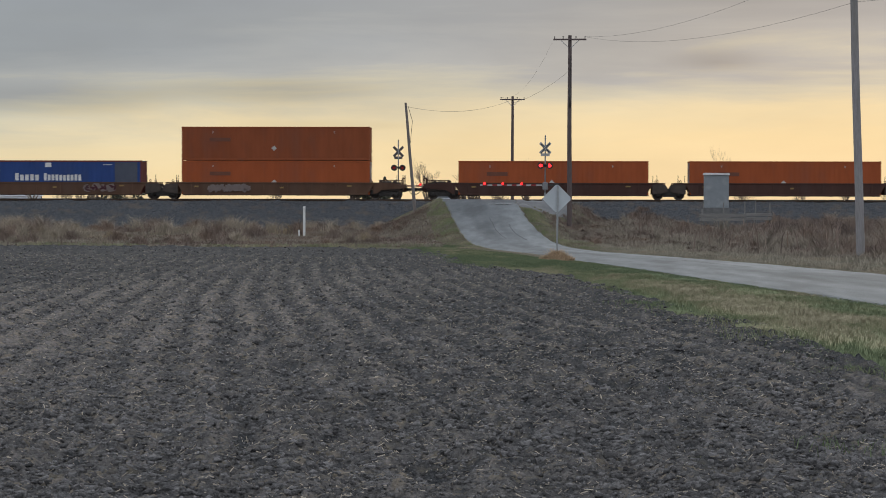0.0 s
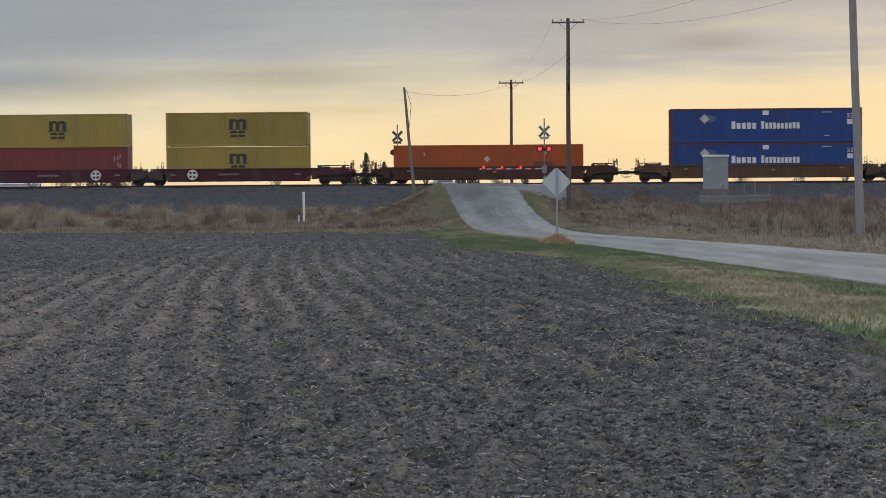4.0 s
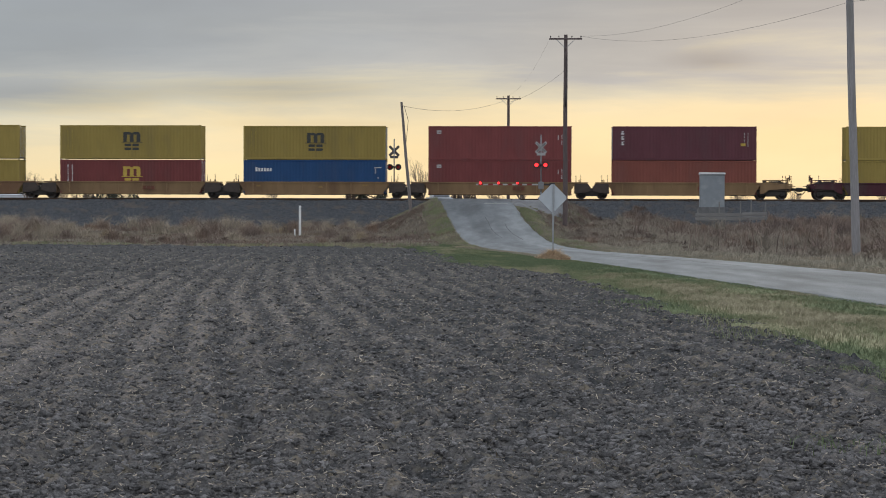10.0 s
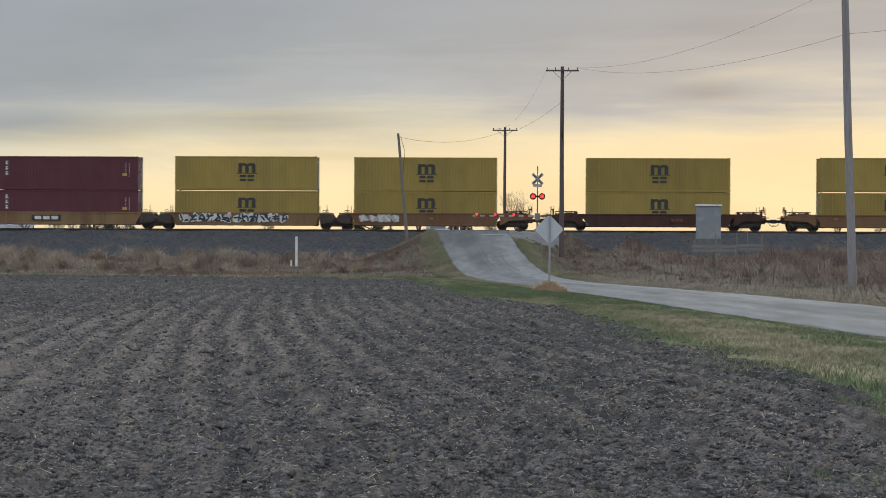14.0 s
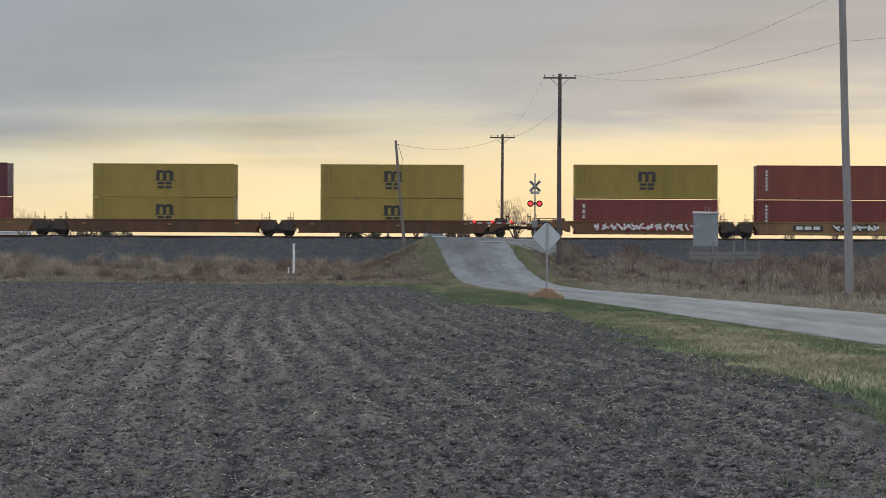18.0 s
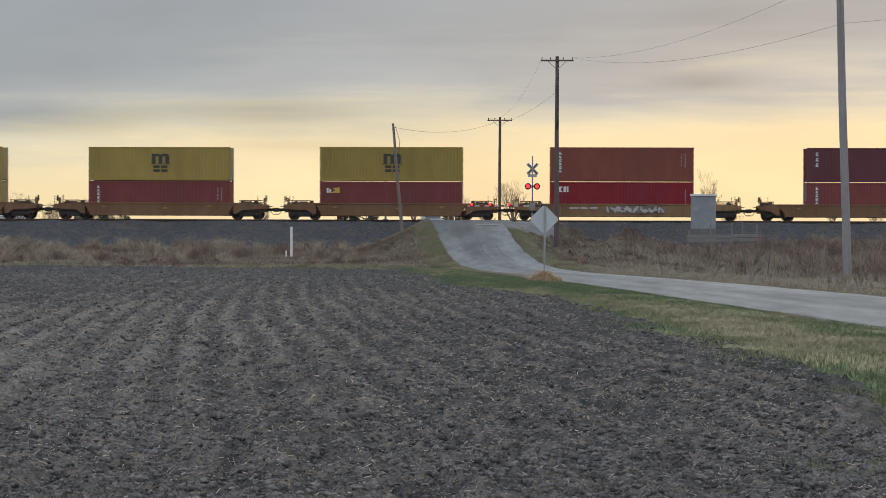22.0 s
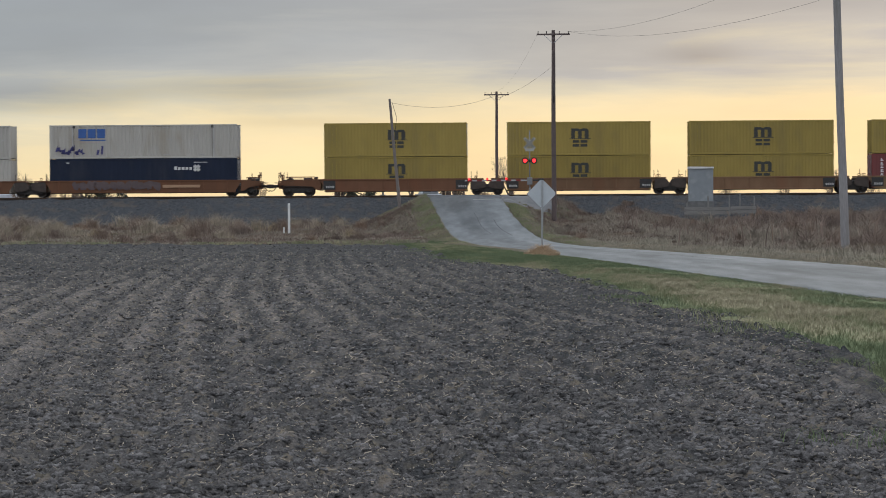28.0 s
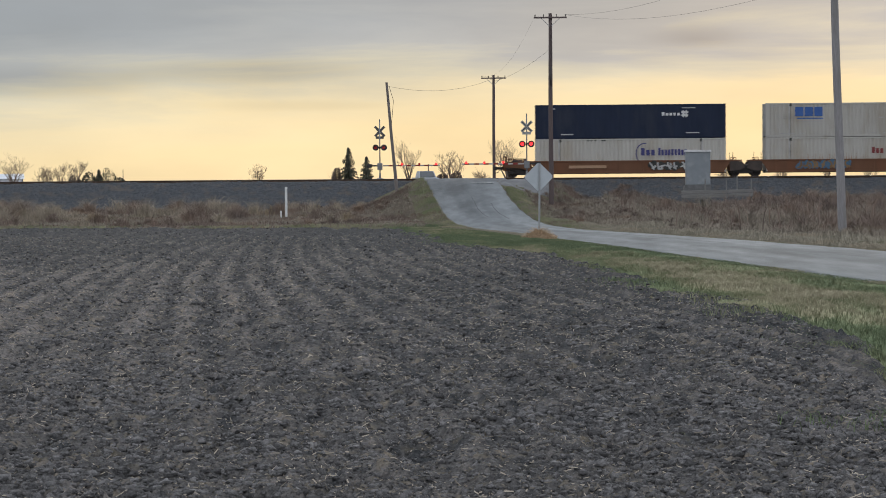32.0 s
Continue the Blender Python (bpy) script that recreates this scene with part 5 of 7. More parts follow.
        part("side_ladder", Shape().tube((x1 - d * 0.55, -1.36, 0.55), (x1 - d * 0.55, -1.36, 1.3), 0.018).tube((x1 - d * 0.15, -1.36, 0.55), (x1 - d * 0.15, -1.36, 1.3), 0.018).tube((x1 - d * 0.55, -1.36, 0.62), (x1 - d * 0.15, -1.36, 0.62), 0.018).tube((x1 - d * 0.55, -1.36, 0.92), (x1 - d * 0.15, -1.36, 0.92), 0.018), mat, unit)
        if brake:
            b = Shape()
            b.box(x1 - d * 0.3 - 0.07, x1 - d * 0.3 + 0.07, -0.28, 0.28, 1.1, 1.85, 0.02)
            part("brake_stand", b, mat, unit)
            w = Shape()
            n, m = 16, 6
            ring = []
            for k in range(n):
                p = 2 * math.pi * k / n
                for e in range(m):
                    q = 2 * math.pi * e / m
                    r = 0.25 + 0.03 * math.cos(q)
                    ring.append((x1 - d * 0.12 + 0.03 * math.sin(q), r * math.cos(p), 1.8 + r * math.sin(p)))
            w.add(ring, [(k * m + e, k * m + (e + 1) % m, (k + 1) % n * m + (e + 1) % m, (k + 1) % n * m + e) for k in range(n) for e in range(m)], True)
            for k in range(4):
                p = math.pi / 2 * k
                w.tube((x1 - d * 0.12, 0, 1.8), (x1 - d * 0.12, 0.25 * math.cos(p), 1.8 + 0.25 * math.sin(p)), 0.025, n=5)
            w.tube((x1 - d * 0.24, 0, 1.8), (x1 - d * 0.10, 0, 1.8), 0.05, n=8)
            part("brake_wheel", w, TRUCKSTEEL, unit, "round hand brake wheel")


def well_unit(W, mat, xl, xr, left, right, label, brake):
    """A well between xl and xr (metres from its middle); ends: 'joint' or 'coupler'."""
    u = thing("well_car", label, "rail car", group="well cars of the train")
    for side in (-1, 1):
        part("side_sill", shared((W, mat.name, "sill", side), lambda: sill_mesh(W, mat, side)), None, u)
        n = int(W / 2.0)
        for k in range(n):
            x = -W / 2 + 1.2 + k * (W - 2.4) / (n - 1)
            part("side_post", shared((mat.name, "stake"), lambda: Shape().box(-0.05, 0.05, -0.035, 0.035, 0.46, 1.31, 0.012).mesh("side_post", mat)), None, u, at=pose(x, side * 1.40, 0))
    part("well_floor", shared((W, "floor"), lambda: Shape().box(-W / 2 + 0.3, W / 2 - 0.3, -0.25, 0.25, 0.30, 0.38).mesh("well_floor", BLACKSTEEL)), None, u)
    for k in range(9):
        x = -W / 2 + 0.6 + k * (W - 1.2) / 8
        part("floor_beam", shared("floorbeam", lambda: Shape().box(-0.12, 0.12, -1.33, 1.33, 0.29, 0.375).mesh("floor_beam", BLACKSTEEL)), None, u, at=pose(x, 0, 0))
    for d, xe, kind in ((-1, xl, left), (1, xr, right)):
        joint = kind == "joint"
        x1 = xe - d * (0.55 if joint else 0.72)
        end_platform(u, mat, d * W / 2, x1, joint, brake and not joint, True)
        if not joint:
            truck(u, xe - d * 2.45)
    if left == "joint":
        truck(u, xl)
    return u


def spray(u, x0, x1, z0, z1, mats, seed, label):
    """Spray-painted lettering: fat curling strokes, an outline colour and a filling."""
    n = max(3, int((x1 - x0) / 0.62))
    for j, mat in enumerate(mats):
        rr = random.Random(seed)
        y = -1.478 - 0.006 * j
        fat = 0.19 if j == 0 and len(mats) > 1 else 0.075
        for k in range(n):
            w = (x1 - x0) / n
            cx = x0 + w * (k + 0.5)
            for b in range(4 if j == 0 else 2 + k % 3):
                pts = [Vector((cx + rr.uniform(-0.55, 0.55) * w, 0, rr.uniform(z0 + 0.1, z1 - 0.1))) for _ in range(3)]
                pts[0].z, pts[2].z = (z0 + 0.12, z1 - 0.12) if b < 1 else (rr.uniform(z0 + 0.15, z1 - 0.15), rr.uniform(z0 + 0.15, z1 - 0.15))
                if b == 1:
                    pts[1].x = cx + w * 0.6
                m = 7
                line = [pts[0] * (1 - t) ** 2 + pts[1] * 2 * t * (1 - t) + pts[2] * t * t for t in (q / m for q in range(m + 1))]
                vs = []
                for q, p in enumerate(line):
                    d = (line[min(q + 1, m)] - line[max(q - 1, 0)]).normalized()
                    f = fat * (0.65 if q in (0, m) else 1.0)
                    vs += [(p.x - d.z * f, y - 0.0012 * b - 0.0003 * (k % 3), max(0.36, min(1.41, p.z + d.x * f))), (p.x + d.z * f, y - 0.0012 * b - 0.0003 * (k % 3), max(0.36, min(1.41, p.z - d.x * f)))]
                part("spray_stroke", Shape().add(vs, [(2 * q, 2 * q + 1, 2 * q + 3, 2 * q + 2) for q in range(m)]), mat, u, label if j == len(mats) - 1 else "")


def sill_marks(u, W, kind):
    y0, y1 = -1.462, -1.40
    def rect(name, x0, x1, z0, z1, mat, label="", lift=0.0):
        part(name, Shape().box(x0, x1, y0 - lift, y1, z0, z1), mat, u, label)
    if kind == "round":
        x = -3.8 if u["n"] == 6 else 3.4
        s = Shape().prism([(x + 0.44 * math.cos(2 * math.pi * k / 20), 0.9 + 0.44 * math.sin(2 * math.pi * k / 20)) for k in range(20)], y0 - 0.01, y1)
        part("round_emblem", s, INK_WHITE, u, "white round emblem with a dark cross")
        s = Shape()
        for dx, dz in ((-0.17, 0.17), (0.17, 0.17), (-0.17, -0.17), (0.17, -0.17)):
            s.box(x + dx - 0.11, x + dx + 0.11, y0 - 0.02, y0 - 0.008, 0.9 + dz - 0.09, 0.9 + dz + 0.09)
        part("emblem_cross", s, W_PLUM, u)
        for x0, x1 in ((-1.6, 0.2), (5.0, 5.5), (-5.7, -5.3)):
            rect("stencil", x0, x1, 0.84, 0.98, INK_FADED)
    elif kind == "plaque":
        rect("name_plaque", -3.0, -0.5, 0.66, 1.14, INK_BLACK, "black name plaque with pale blocks")
        for k in range(3):
            x = -2.75 + 0.72 * k
            rect("plaque_block", x, x + 0.55, 0.76, 1.05, INK_WHITE, lift=0.01)
    elif kind == "blocks":
        for k in range(3):
            x = 1.1 + 0.36 * k
            rect("stencil", x, x + 0.28, 0.74, 1.04, INK_BLEND)
    elif kind == "ends":
        for x in (-W / 2 + 0.3, W / 2 - 1.3):
            rect("end_panel", x, x + 1.0, 0.52, 1.28, BLACKSTEEL, "black end panel with pale numerals")
            for k in range(4):
                rect("stencil", x + 0.22 + 0.18 * k, x + 0.34 + 0.18 * k, 0.66, 0.84, INK_GREY, lift=0.01)
    elif kind == "dull":
        for x0, x1, z0 in ((-W / 2 + 1.5, -W / 2 + 1.85, 1.0), (W / 2 - 2.3, W / 2 - 1.9, 1.05), (0.4, 0.7, 0.9)):
            rect("stencil", x0, x1, z0, z0 + 0.13, DULLYELLOW)
    elif kind == "pale":
        xp = 1.7 if u["n"] == 34 else -5.25
        rect("stencil_panel", xp, xp + 3.2, 0.78, 1.02, shared("palepanel", lambda: surf("pale_tan_panel", (0.42, 0.26, 0.16), (0.36, 0.22, 0.13), 2.0, 0.7)), "pale tan stencil panel")


# ---------------------------------------------------------------- the train
MOVERS = []
C40, C53, W40, W53 = 12.192, 16.154, 12.9, 16.9
COL = {"or": (C_ORANGE, "orange"), "of": (C_ORANGE2, "faded orange"), "bl": (C_BLUE, "blue"), "sb": (C_SEABLUE, "sea-blue"), "ye": (C_YELLOW, "mustard yellow"),
       "ma": (C_MAROON, "dark maroon"), "re": (C_RED, "red"), "br": (C_BRIGHTRED, "bright red"), "rb": (C_BROWN, "red-brown"), "bk": (C_BRICK, "brick-red"),
       "wh": (C_WHITE, "dirty white"), "na": (C_NAVY, "navy")}
# middle at 0 s, length of box, length of well, paint of the well, its marks, lower box, upper box, type of the joint behind (to the west)
UNITS = [
    (21.58, C53, W53, W_BROWNDARK, "dull", ("or", "orange"), None, "joint"),
    (1.96, C53, W53, W_BROWNDARK, "dull", ("or", "orange"), None, "coupler"),
    (-21.77, C53, W53, W_RUST, "dull", ("or", "orange"), ("of", "orange"), "joint"),
    (-41.35, C53, W53, W_RUST, "dull", ("bl", "stack"), None, "joint"),
    (-60.74, C53, W53, W_RUST, "dull", ("bl", "stack"), ("bl", "stack"), "coupler"),
    (-84.29, C53, W53, W_BROWNDARK, "dull", ("or", "orange_r"), None, "coupler"),
    (-105.8, C40, W40, W_PLUM, "round", ("ye", "arch"), ("ye", "arch"), "joint"),
    (-121.34, C40, W40, W_PLUM, "round", ("re", "square"), ("ye", "arch"), "joint"),
    (-136.96, C40, W40, W_PLUM, "round", ("bk", "col6"), ("br", "red_white"), "joint"),
    (-152.52, C40, W40, W_PLUM, "round", ("rb", "col6"), ("ma", "col3"), "joint"),
    (-168.08, C40, W40, W_PLUM, "round", ("ye", "arch"), ("ye", "arch"), "coupler"),
    (-187.8, C40, W40, W_YELLOW, "blocks", ("rb", ""), ("ma", "col3"), "joint"),
    (-203.47, C40, W40, W_YELLOW, "blocks", ("bk", "square"), ("bk", "square"), "joint"),
    (-219.31, C40, W40, W_YELLOW, "dull", ("sb", "sea"), ("ye", "arch"), "joint"),
    (-235.12, C40, W40, W_YELLOW, "blocks", ("bk", "archy"), ("ye", "arch"), "joint"),
    (-250.83, C40, W40, W_TAN, "dull", ("ye", "arch"), ("ye", "arch"), "coupler"),
    (-270.59, C40, W40, W_BROWNDARK, "blocks", ("ye", "arch"), ("ye", "arch"), "coupler"),
    (-290.41, C40, W40, W_TAN, "dull", ("ye", "arch"), ("ye", "arch"), "joint"),
    (-305.79, C40, W40, W_YELLOW, "", ("ye", "arch"), ("ye", "arch"), "joint"),
    (-321.17, C40, W40, W_YELLOW, "plaque", ("ma", "col3"), ("ma", "colu"), "joint"),
    (-336.47, C40, W40, W_YELLOW, "plaque", ("bk", "col6"), ("rb", "col6"), "joint"),
    (-351.94, C40, W40, W_TAN, "", ("bk", "col3"), ("ye", "arch"), "coupler"),
    (-373.57, C40, W53, W_RUST, "dull", ("ye", "arch"), ("ye", "arch"), "joint"),
    (-393.16, C40, W53, W_RUST, "dull", ("ye", "arch"), ("ye", "arch"), "joint"),
    (-412.77, C40, W53, W_TAN, "dull", ("bk", "col6"), ("ma", "col3"), "coupler"),
    (-434.51, C40, W40, W_YELLOW, "", ("br", "red_white"), ("rb", "col6"), "coupler"),
    (-454.17, C40, W40, W_TAN, "dull", ("bk", "greenyellow"), ("ye", "arch"), "coupler"),
    (-474.05, C40, W40, W_TAN, "dull", ("bk", "col6"), ("ye", "arch"), "coupler"),
    (-493.77, C40, W40, W_TAN, "dull", ("ye", "arch"), ("ye", "arch"), "coupler"),
    (-513.34, C40, W40, W_TAN, "ends", ("bk", "col3"), ("ye", "arch"), "joint"),
    (-528.94, C40, W40, W_YELLOW, "ends", ("bk", "col6"), ("ye", "arch"), "joint"),
    (-544.32, C40, W40, W_TAN, "ends", ("ye", "arch"), ("ye", "arch"), "joint"),
    (-559.8, C40, W40, W_TAN, "ends", ("ye", "arch"), ("ye", "arch"), "joint"),
    (-575.42, C40, W40, W_ORANGE, "ends", ("ye", "arch"), ("ye", "arch"), "coupler"),
    (-597.05, C53, W53, W_ORANGE, "pale", ("na", "navy"), ("wh", "bigblue_tag"), "joint"),
    (-616.56, C53, W53, W_ORANGE, "", ("wh", "smalllogo"), ("wh", "bigblue"), "joint"),
    (-636.06, C53, W53, W_ORANGE, "pale", ("wh", "ringlogo"), ("na", "navy"), "coupler"),
]
# spray paint on some wells: unit, from, to, low, high, colours, seed
SPRAY = [(2, -5.8, -2.2, 0.56, 1.34, (INK_FADED, INK_FADED), 1), (3, 2.9, 5.8, 0.6, 1.3, (INK_FADED, W_PLUM), 2), (17, -5.6, -2.2, 0.56, 1.34, (INK_GREY, INK_WHITE), 3),
         (18, -5.6, -1.3, 0.52, 1.40, (INK_WHITE, INK_DARKTEAL), 4), (18, -1.0, 3.6, 0.52, 1.40, (INK_WHITE, INK_DARKTEAL), 5), (20, 0.4, 4.2, 0.58, 1.26, (INK_BLACK, INK_WHITE), 6),
         (21, -4.4, 5.2, 0.56, 1.34, (INK_RED, INK_WHITE), 7), (25, -1.3, 3.6, 0.56, 1.32, (INK_FADED, INK_GREY), 8), (25, -4.4, -2.0, 0.9, 1.2, (INK_GREY,), 18),
         (10, -2.2, 1.4, 0.5, 1.36, (INK_FADED, INK_GREY), 21), (34, -6.0, 1.5, 0.55, 1.36, (INK_MAUVE, INK_MAUVE), 9), (35, -5.6, -1.0, 0.52, 1.40, (INK_TEAL, INK_GREY, W_YELLOW), 10), (35, 2.7, 7.0, 0.52, 1.40, (INK_DARKTEAL, INK_GREY), 11),
         (36, 1.6, 4.9, 0.5, 1.36, (INK_BLACK, INK_GREY), 12), (30, -3.0, -0.6, 0.55, 1.2, (W_TAN,), 13)]

# thicker stacking cones leave a wider slit under the upper box of some stacks
LIFTED = {6: 0.024, 8: 0.032, 14: 0.036, 15: 0.055, 18: 0.032, 20: 0.036, 21: 0.045, 24: 0.024, 25: 0.036, 26: 0.032}


def make_train():
    n = len(UNITS)
    for i, (x, L, W, wpaint, marks, low, high, joint) in enumerate(UNITS):
        right = UNITS[i - 1][7] if i else "joint"
        xr = (UNITS[i - 1][0] - x) / 2 if i else 9.8
        xl = (UNITS[i + 1][0] - x) / 2 if i < n - 1 else -11.6
        names = {W_RUST.name: "rust-brown", W_BROWNDARK.name: "dark brown", W_PLUM.name: "plum-red", W_YELLOW.name: "weathered yellow", W_TAN.name: "tan-brown", W_ORANGE.name: "orange-brown"}
        sprayed = any(s[0] == i for s in SPRAY)
        tag = {"round": " with a white round emblem", "plaque": " with a black name plaque", "ends": " with black end panels"}.get(marks, "")
        if sprayed:
            tag = ", black plaque, sprayed graffiti" if tag else " with sprayed graffiti"
        u = well_unit(W, wpaint, xl, xr, joint, right, f"{names[wpaint.name]} steel well car{tag}", L == C53 or joint == "coupler" or right == "coupler")
        u["n"] = i
        sill_marks(u, W, marks)
        for s in SPRAY:
            if s[0] == i:
                spray(u, *s[1:6], s[6], "sprayed graffiti lettering")
        MOVERS.append((u, x, 0.0))
        for k, spec in enumerate((low, high)):
            if not spec:
                continue
            mat, colour = COL[spec[0]]
            size = "fifty-three-foot" if L == C53 else "forty-foot"
            where = f"on a {names[wpaint.name]} well car" if k == 0 else "stacked on another container"
            ribbed = spec[0] in ("wh",)
            c = container(L, mat, f"{colour} {size} steel shipping container {where}", ribs=(0.33 if ribbed else 0.42) if L == C53 else 0.28, depth=0.06 if ribbed else 0.016 if L == C53 else 0.019, doors=1 if (i + k) % 3 else -1, trim=C_BLUETRIM if spec[0] == "bl" else None)
            c["n"] = i
            if k and i in LIFTED:
                for cx in (-1, 1):
                    for cy in (-1, 1):
                        part("stacking_cone", Shape().box(-0.07, 0.07, -0.06, 0.06, -0.021 - LIFTED[i], 0.0, 0.008), GALV, c, at=pose(cx * (L / 2 - 0.09), cy * (WIDE / 2 - 0.09), 0))
            if ribbed:
                for xs in (-0.375, 0.375):
                    part("post_seam", Shape().box(xs * L - 0.06, xs * L + 0.06, -WIDE / 2 - 0.004, -WIDE / 2 + 0.05, 0.1, 2.8, 0.01), INK_GREY, c, "dirty post seam")
            if spec[1]:
                deco(c, L, spec[1])
            MOVERS.append((c, x, 0.385 + k * (2.915 + LIFTED.get(i, -0.011))))
    for ob, x, z in MOVERS:
        ob.matrix_world = pose(x, YC, RAIL + z)


make_train()


# ---------------------------------------------------------------- crossing signals
def crossing_signal(x, y, ground, face, arm_len, lights, label):
    """Mast with crossed boards, twin flashers and a lowered gate. face: -1 looks to the viewer; the arm reaches across the road."""
    s = thing("crossing_signal", label, "crossing signal", pose(x, y, ground, 0, 0, 0 if face < 0 else 180), "crossing signals")
    top = EYE - ground + 5.1
    part("mast", Shape().tube((0, 0, 0.3), (0, 0, top), 0.055, n=12), ALU, s, "aluminium mast")
    part("finial", Shape().tube((0, 0, top), (0, 0, top + 0.1), 0.06, 0.03, n=10), ALU, s)
    part("base", Shape().box(-0.25, 0.25, -0.25, 0.25, -0.3, 0.3, 0.03).tube((0, 0, 0.3), (0, 0, 0.75), 0.10, 0.075, n=12), ALU, s)
    zc = EYE - ground + 4.12
    for k, a in enumerate((45, -45)):
        b = part("crossbuck_board", Shape().box(-0.61, 0.61, -0.012, 0.012, -0.115, 0.115, 0.004), BOARDWHITE, s, "weathered white crossed board", at=pose(0, -0.09 - 0.03 * k, zc, 0, a, 0))
        part("board_back", Shape().box(-0.605, 0.605, 0.013, 0.018, -0.11, 0.11), BOARDBACK, b, "dull bare back")
        for j in range(5):
            part("legend_bar", shared("legendbar", lambda: Shape().box(-0.035, 0.035, -0.004, 0.004, -0.055, 0.055).mesh("legend_bar", INK_BLACK)), None, b, at=pose(-0.46 + 0.1 * j, -0.017, 0))
            part("legend_bar", shared("legendbar", lambda: None), None, b, at=pose(0.08 + 0.1 * j, -0.017, 0))
    part("track_plate", Shape().box(-0.36, 0.36, -0.10, -0.08, zc - 0.66, zc - 0.43, 0.004), BOARDWHITE if face < 0 else BOARDBACK, s, "white plate under the crossed boards")
    zl = EYE - ground + 2.68
    part("light_bar", Shape().tube((-0.38, 0, zl), (0.38, 0, zl), 0.035, n=8).tube((0, 0, zl - 0.12), (0, 0, zl + 0.12), 0.085, n=10), BLACKSTEEL, s)
    for k, dx in enumerate((-0.37, 0.37)):
        for f in (-1, 1):
            lamp = part("flasher", Shape().tube((0, 0, 0), (0, f * 0.20, 0), 0.17, 0.18, n=18).tube((0, f * 0.14, 0), (0, f * 0.155, 0), 0.27, n=24), BLACKSTEEL, s, "black round flasher with its hood", at=pose(dx, f * 0.04, zl))
            on = lights[k] if f == -1 else False
            part("lens", Shape().tube((0, f * 0.195, 0), (0, f * 0.215, 0), 0.15, 0.13, n=18), REDLENS_ON if on else REDGLASS, lamp, "glowing red lens" if on else "unlit red lens")
            hood = Shape()
            for j in range(8):
                a, b = radians(20 + 17.5 * j), radians(20 + 17.5 * (j + 1))
                hood.add([(0.175 * math.cos(a), f * 0.2, 0.175 * math.sin(a)), (0.175 * math.cos(b), f * 0.2, 0.175 * math.sin(b)), (0.19 * math.cos(b), f * 0.45, 0.19 * math.sin(b)), (0.19 * math.cos(a), f * 0.45, 0.19 * math.sin(a))], [(0, 1, 2, 3)])
            part("hood", hood, BLACKSTEEL, lamp)
    # gate mechanism, arm, counterweight
    za = EYE - ground + 1.06
    part("gate_mechanism", Shape().box(-0.22, 0.22, -0.20, 0.22, za - 0.38, za + 0.24, 0.04), ALU, s, "grey gate motor box")
    arm = part("gate_arm", Shape().box(-arm_len, -0.25, -0.32, -0.28, za - 0.06, za + 0.06, 0.006), BOARDWHITE, s, "lowered white gate arm with red bands")
    for k in range(int(arm_len / 0.8)):
        a = -0.75 - 0.8 * k
        part("red_band", Shape().box(a - 0.4, a, -0.327, -0.273, za - 0.064, za + 0.064), ARMRED, arm, "red reflective band")
    part("counterweight", Shape().box(0.25, 1.0, -0.33, -0.25, za - 0.07, za + 0.07, 0.01).box(0.7, 1.15, -0.36, -0.20, za - 0.17, za + 0.15, 0.03), BLACKSTEEL, s, "dark counterweight arms")
    for k, dx in enumerate((arm_len - 0.35, arm_len - 1.85, arm_len - 3.41)):
        l = part("arm_lamp", Shape().box(-dx - 0.05, -dx + 0.05, -0.36, -0.25, za + 0.05, za + 0.12, 0.01), BLACKSTEEL, arm)
        part("arm_lens", Shape().tube((-dx, -0.37, za + 0.13), (-dx, -0.24, za + 0.13), 0.095, n=14), REDLENS_ON if k == 0 else REDLENS_HALF if face < 0 or k == 2 else REDGLASS, arm, "small red arm light")
    return s


crossing_signal(1.12, 178.0, 2.5, -1, 5.35, (True, True), "aluminium railway crossing signal with glowing red lights and its gate down")
crossing_signal(-11.9, 192.2, 2.45, 1, 5.35, (False, False), "aluminium railway crossing signal across the track with its gate down")


# ---------------------------------------------------------------- utility poles and wires
def utility_pole(x, y, z0, z1, r0, r1, lean, arm, wood, label):
    p = thing("utility_pole", label, "utility pole", pose(x, y, z0), "utility poles along the road")
    h = z1 - z0
    s = Shape()
    n, m = 12, 10
    vs = []
    for k in range(m + 1):
        t = k / m
        r = r0 + (r1 - r0) * t
        for j in range(n):
            a = 2 * math.pi * j / n
            vs.append((lean * t * h + r * math.cos(a) + 0.01 * math.sin(9 * t + j), r * math.sin(a), -0.6 * (1 - t) + h * t))
    s.add(vs, [(k * n + j, k * n + (j + 1) % n, (k + 1) * n + (j + 1) % n, (k + 1) * n + j) for k in range(m) for j in range(n)], True)
    s.add(vs[-n:], [tuple(range(n))])
    part("shaft", s, wood, p)
    lx = lean * h
    if arm:
        za = h - 0.32
        part("crossarm", Shape().box(lx - 1.22, lx + 1.22, -r1 - 0.13, -r1 - 0.02, za - 0.06, za + 0.06, 0.01), wood, p)
        for e in (-1, 1):
            part("brace", Shape().tube((lx + e * 0.08, -r1 - 0.03, za - 0.62), (lx + e * 0.68, -r1 - 0.09, za - 0.05), 0.022), GALV, p)
        for dx in (-1.12, -0.5, 0.45, 1.12):
            part("insulator", shared("insulator", lambda: Shape().tube((0, 0, 0), (0, 0, 0.10), 0.025, n=8).tube((0, 0, 0.10), (0, 0, 0.17), 0.055, 0.04, n=10).mesh("insulator", BLACKSTEEL)), None, p, at=pose(lx + dx, -r1 - 0.075, za + 0.06))
    return p


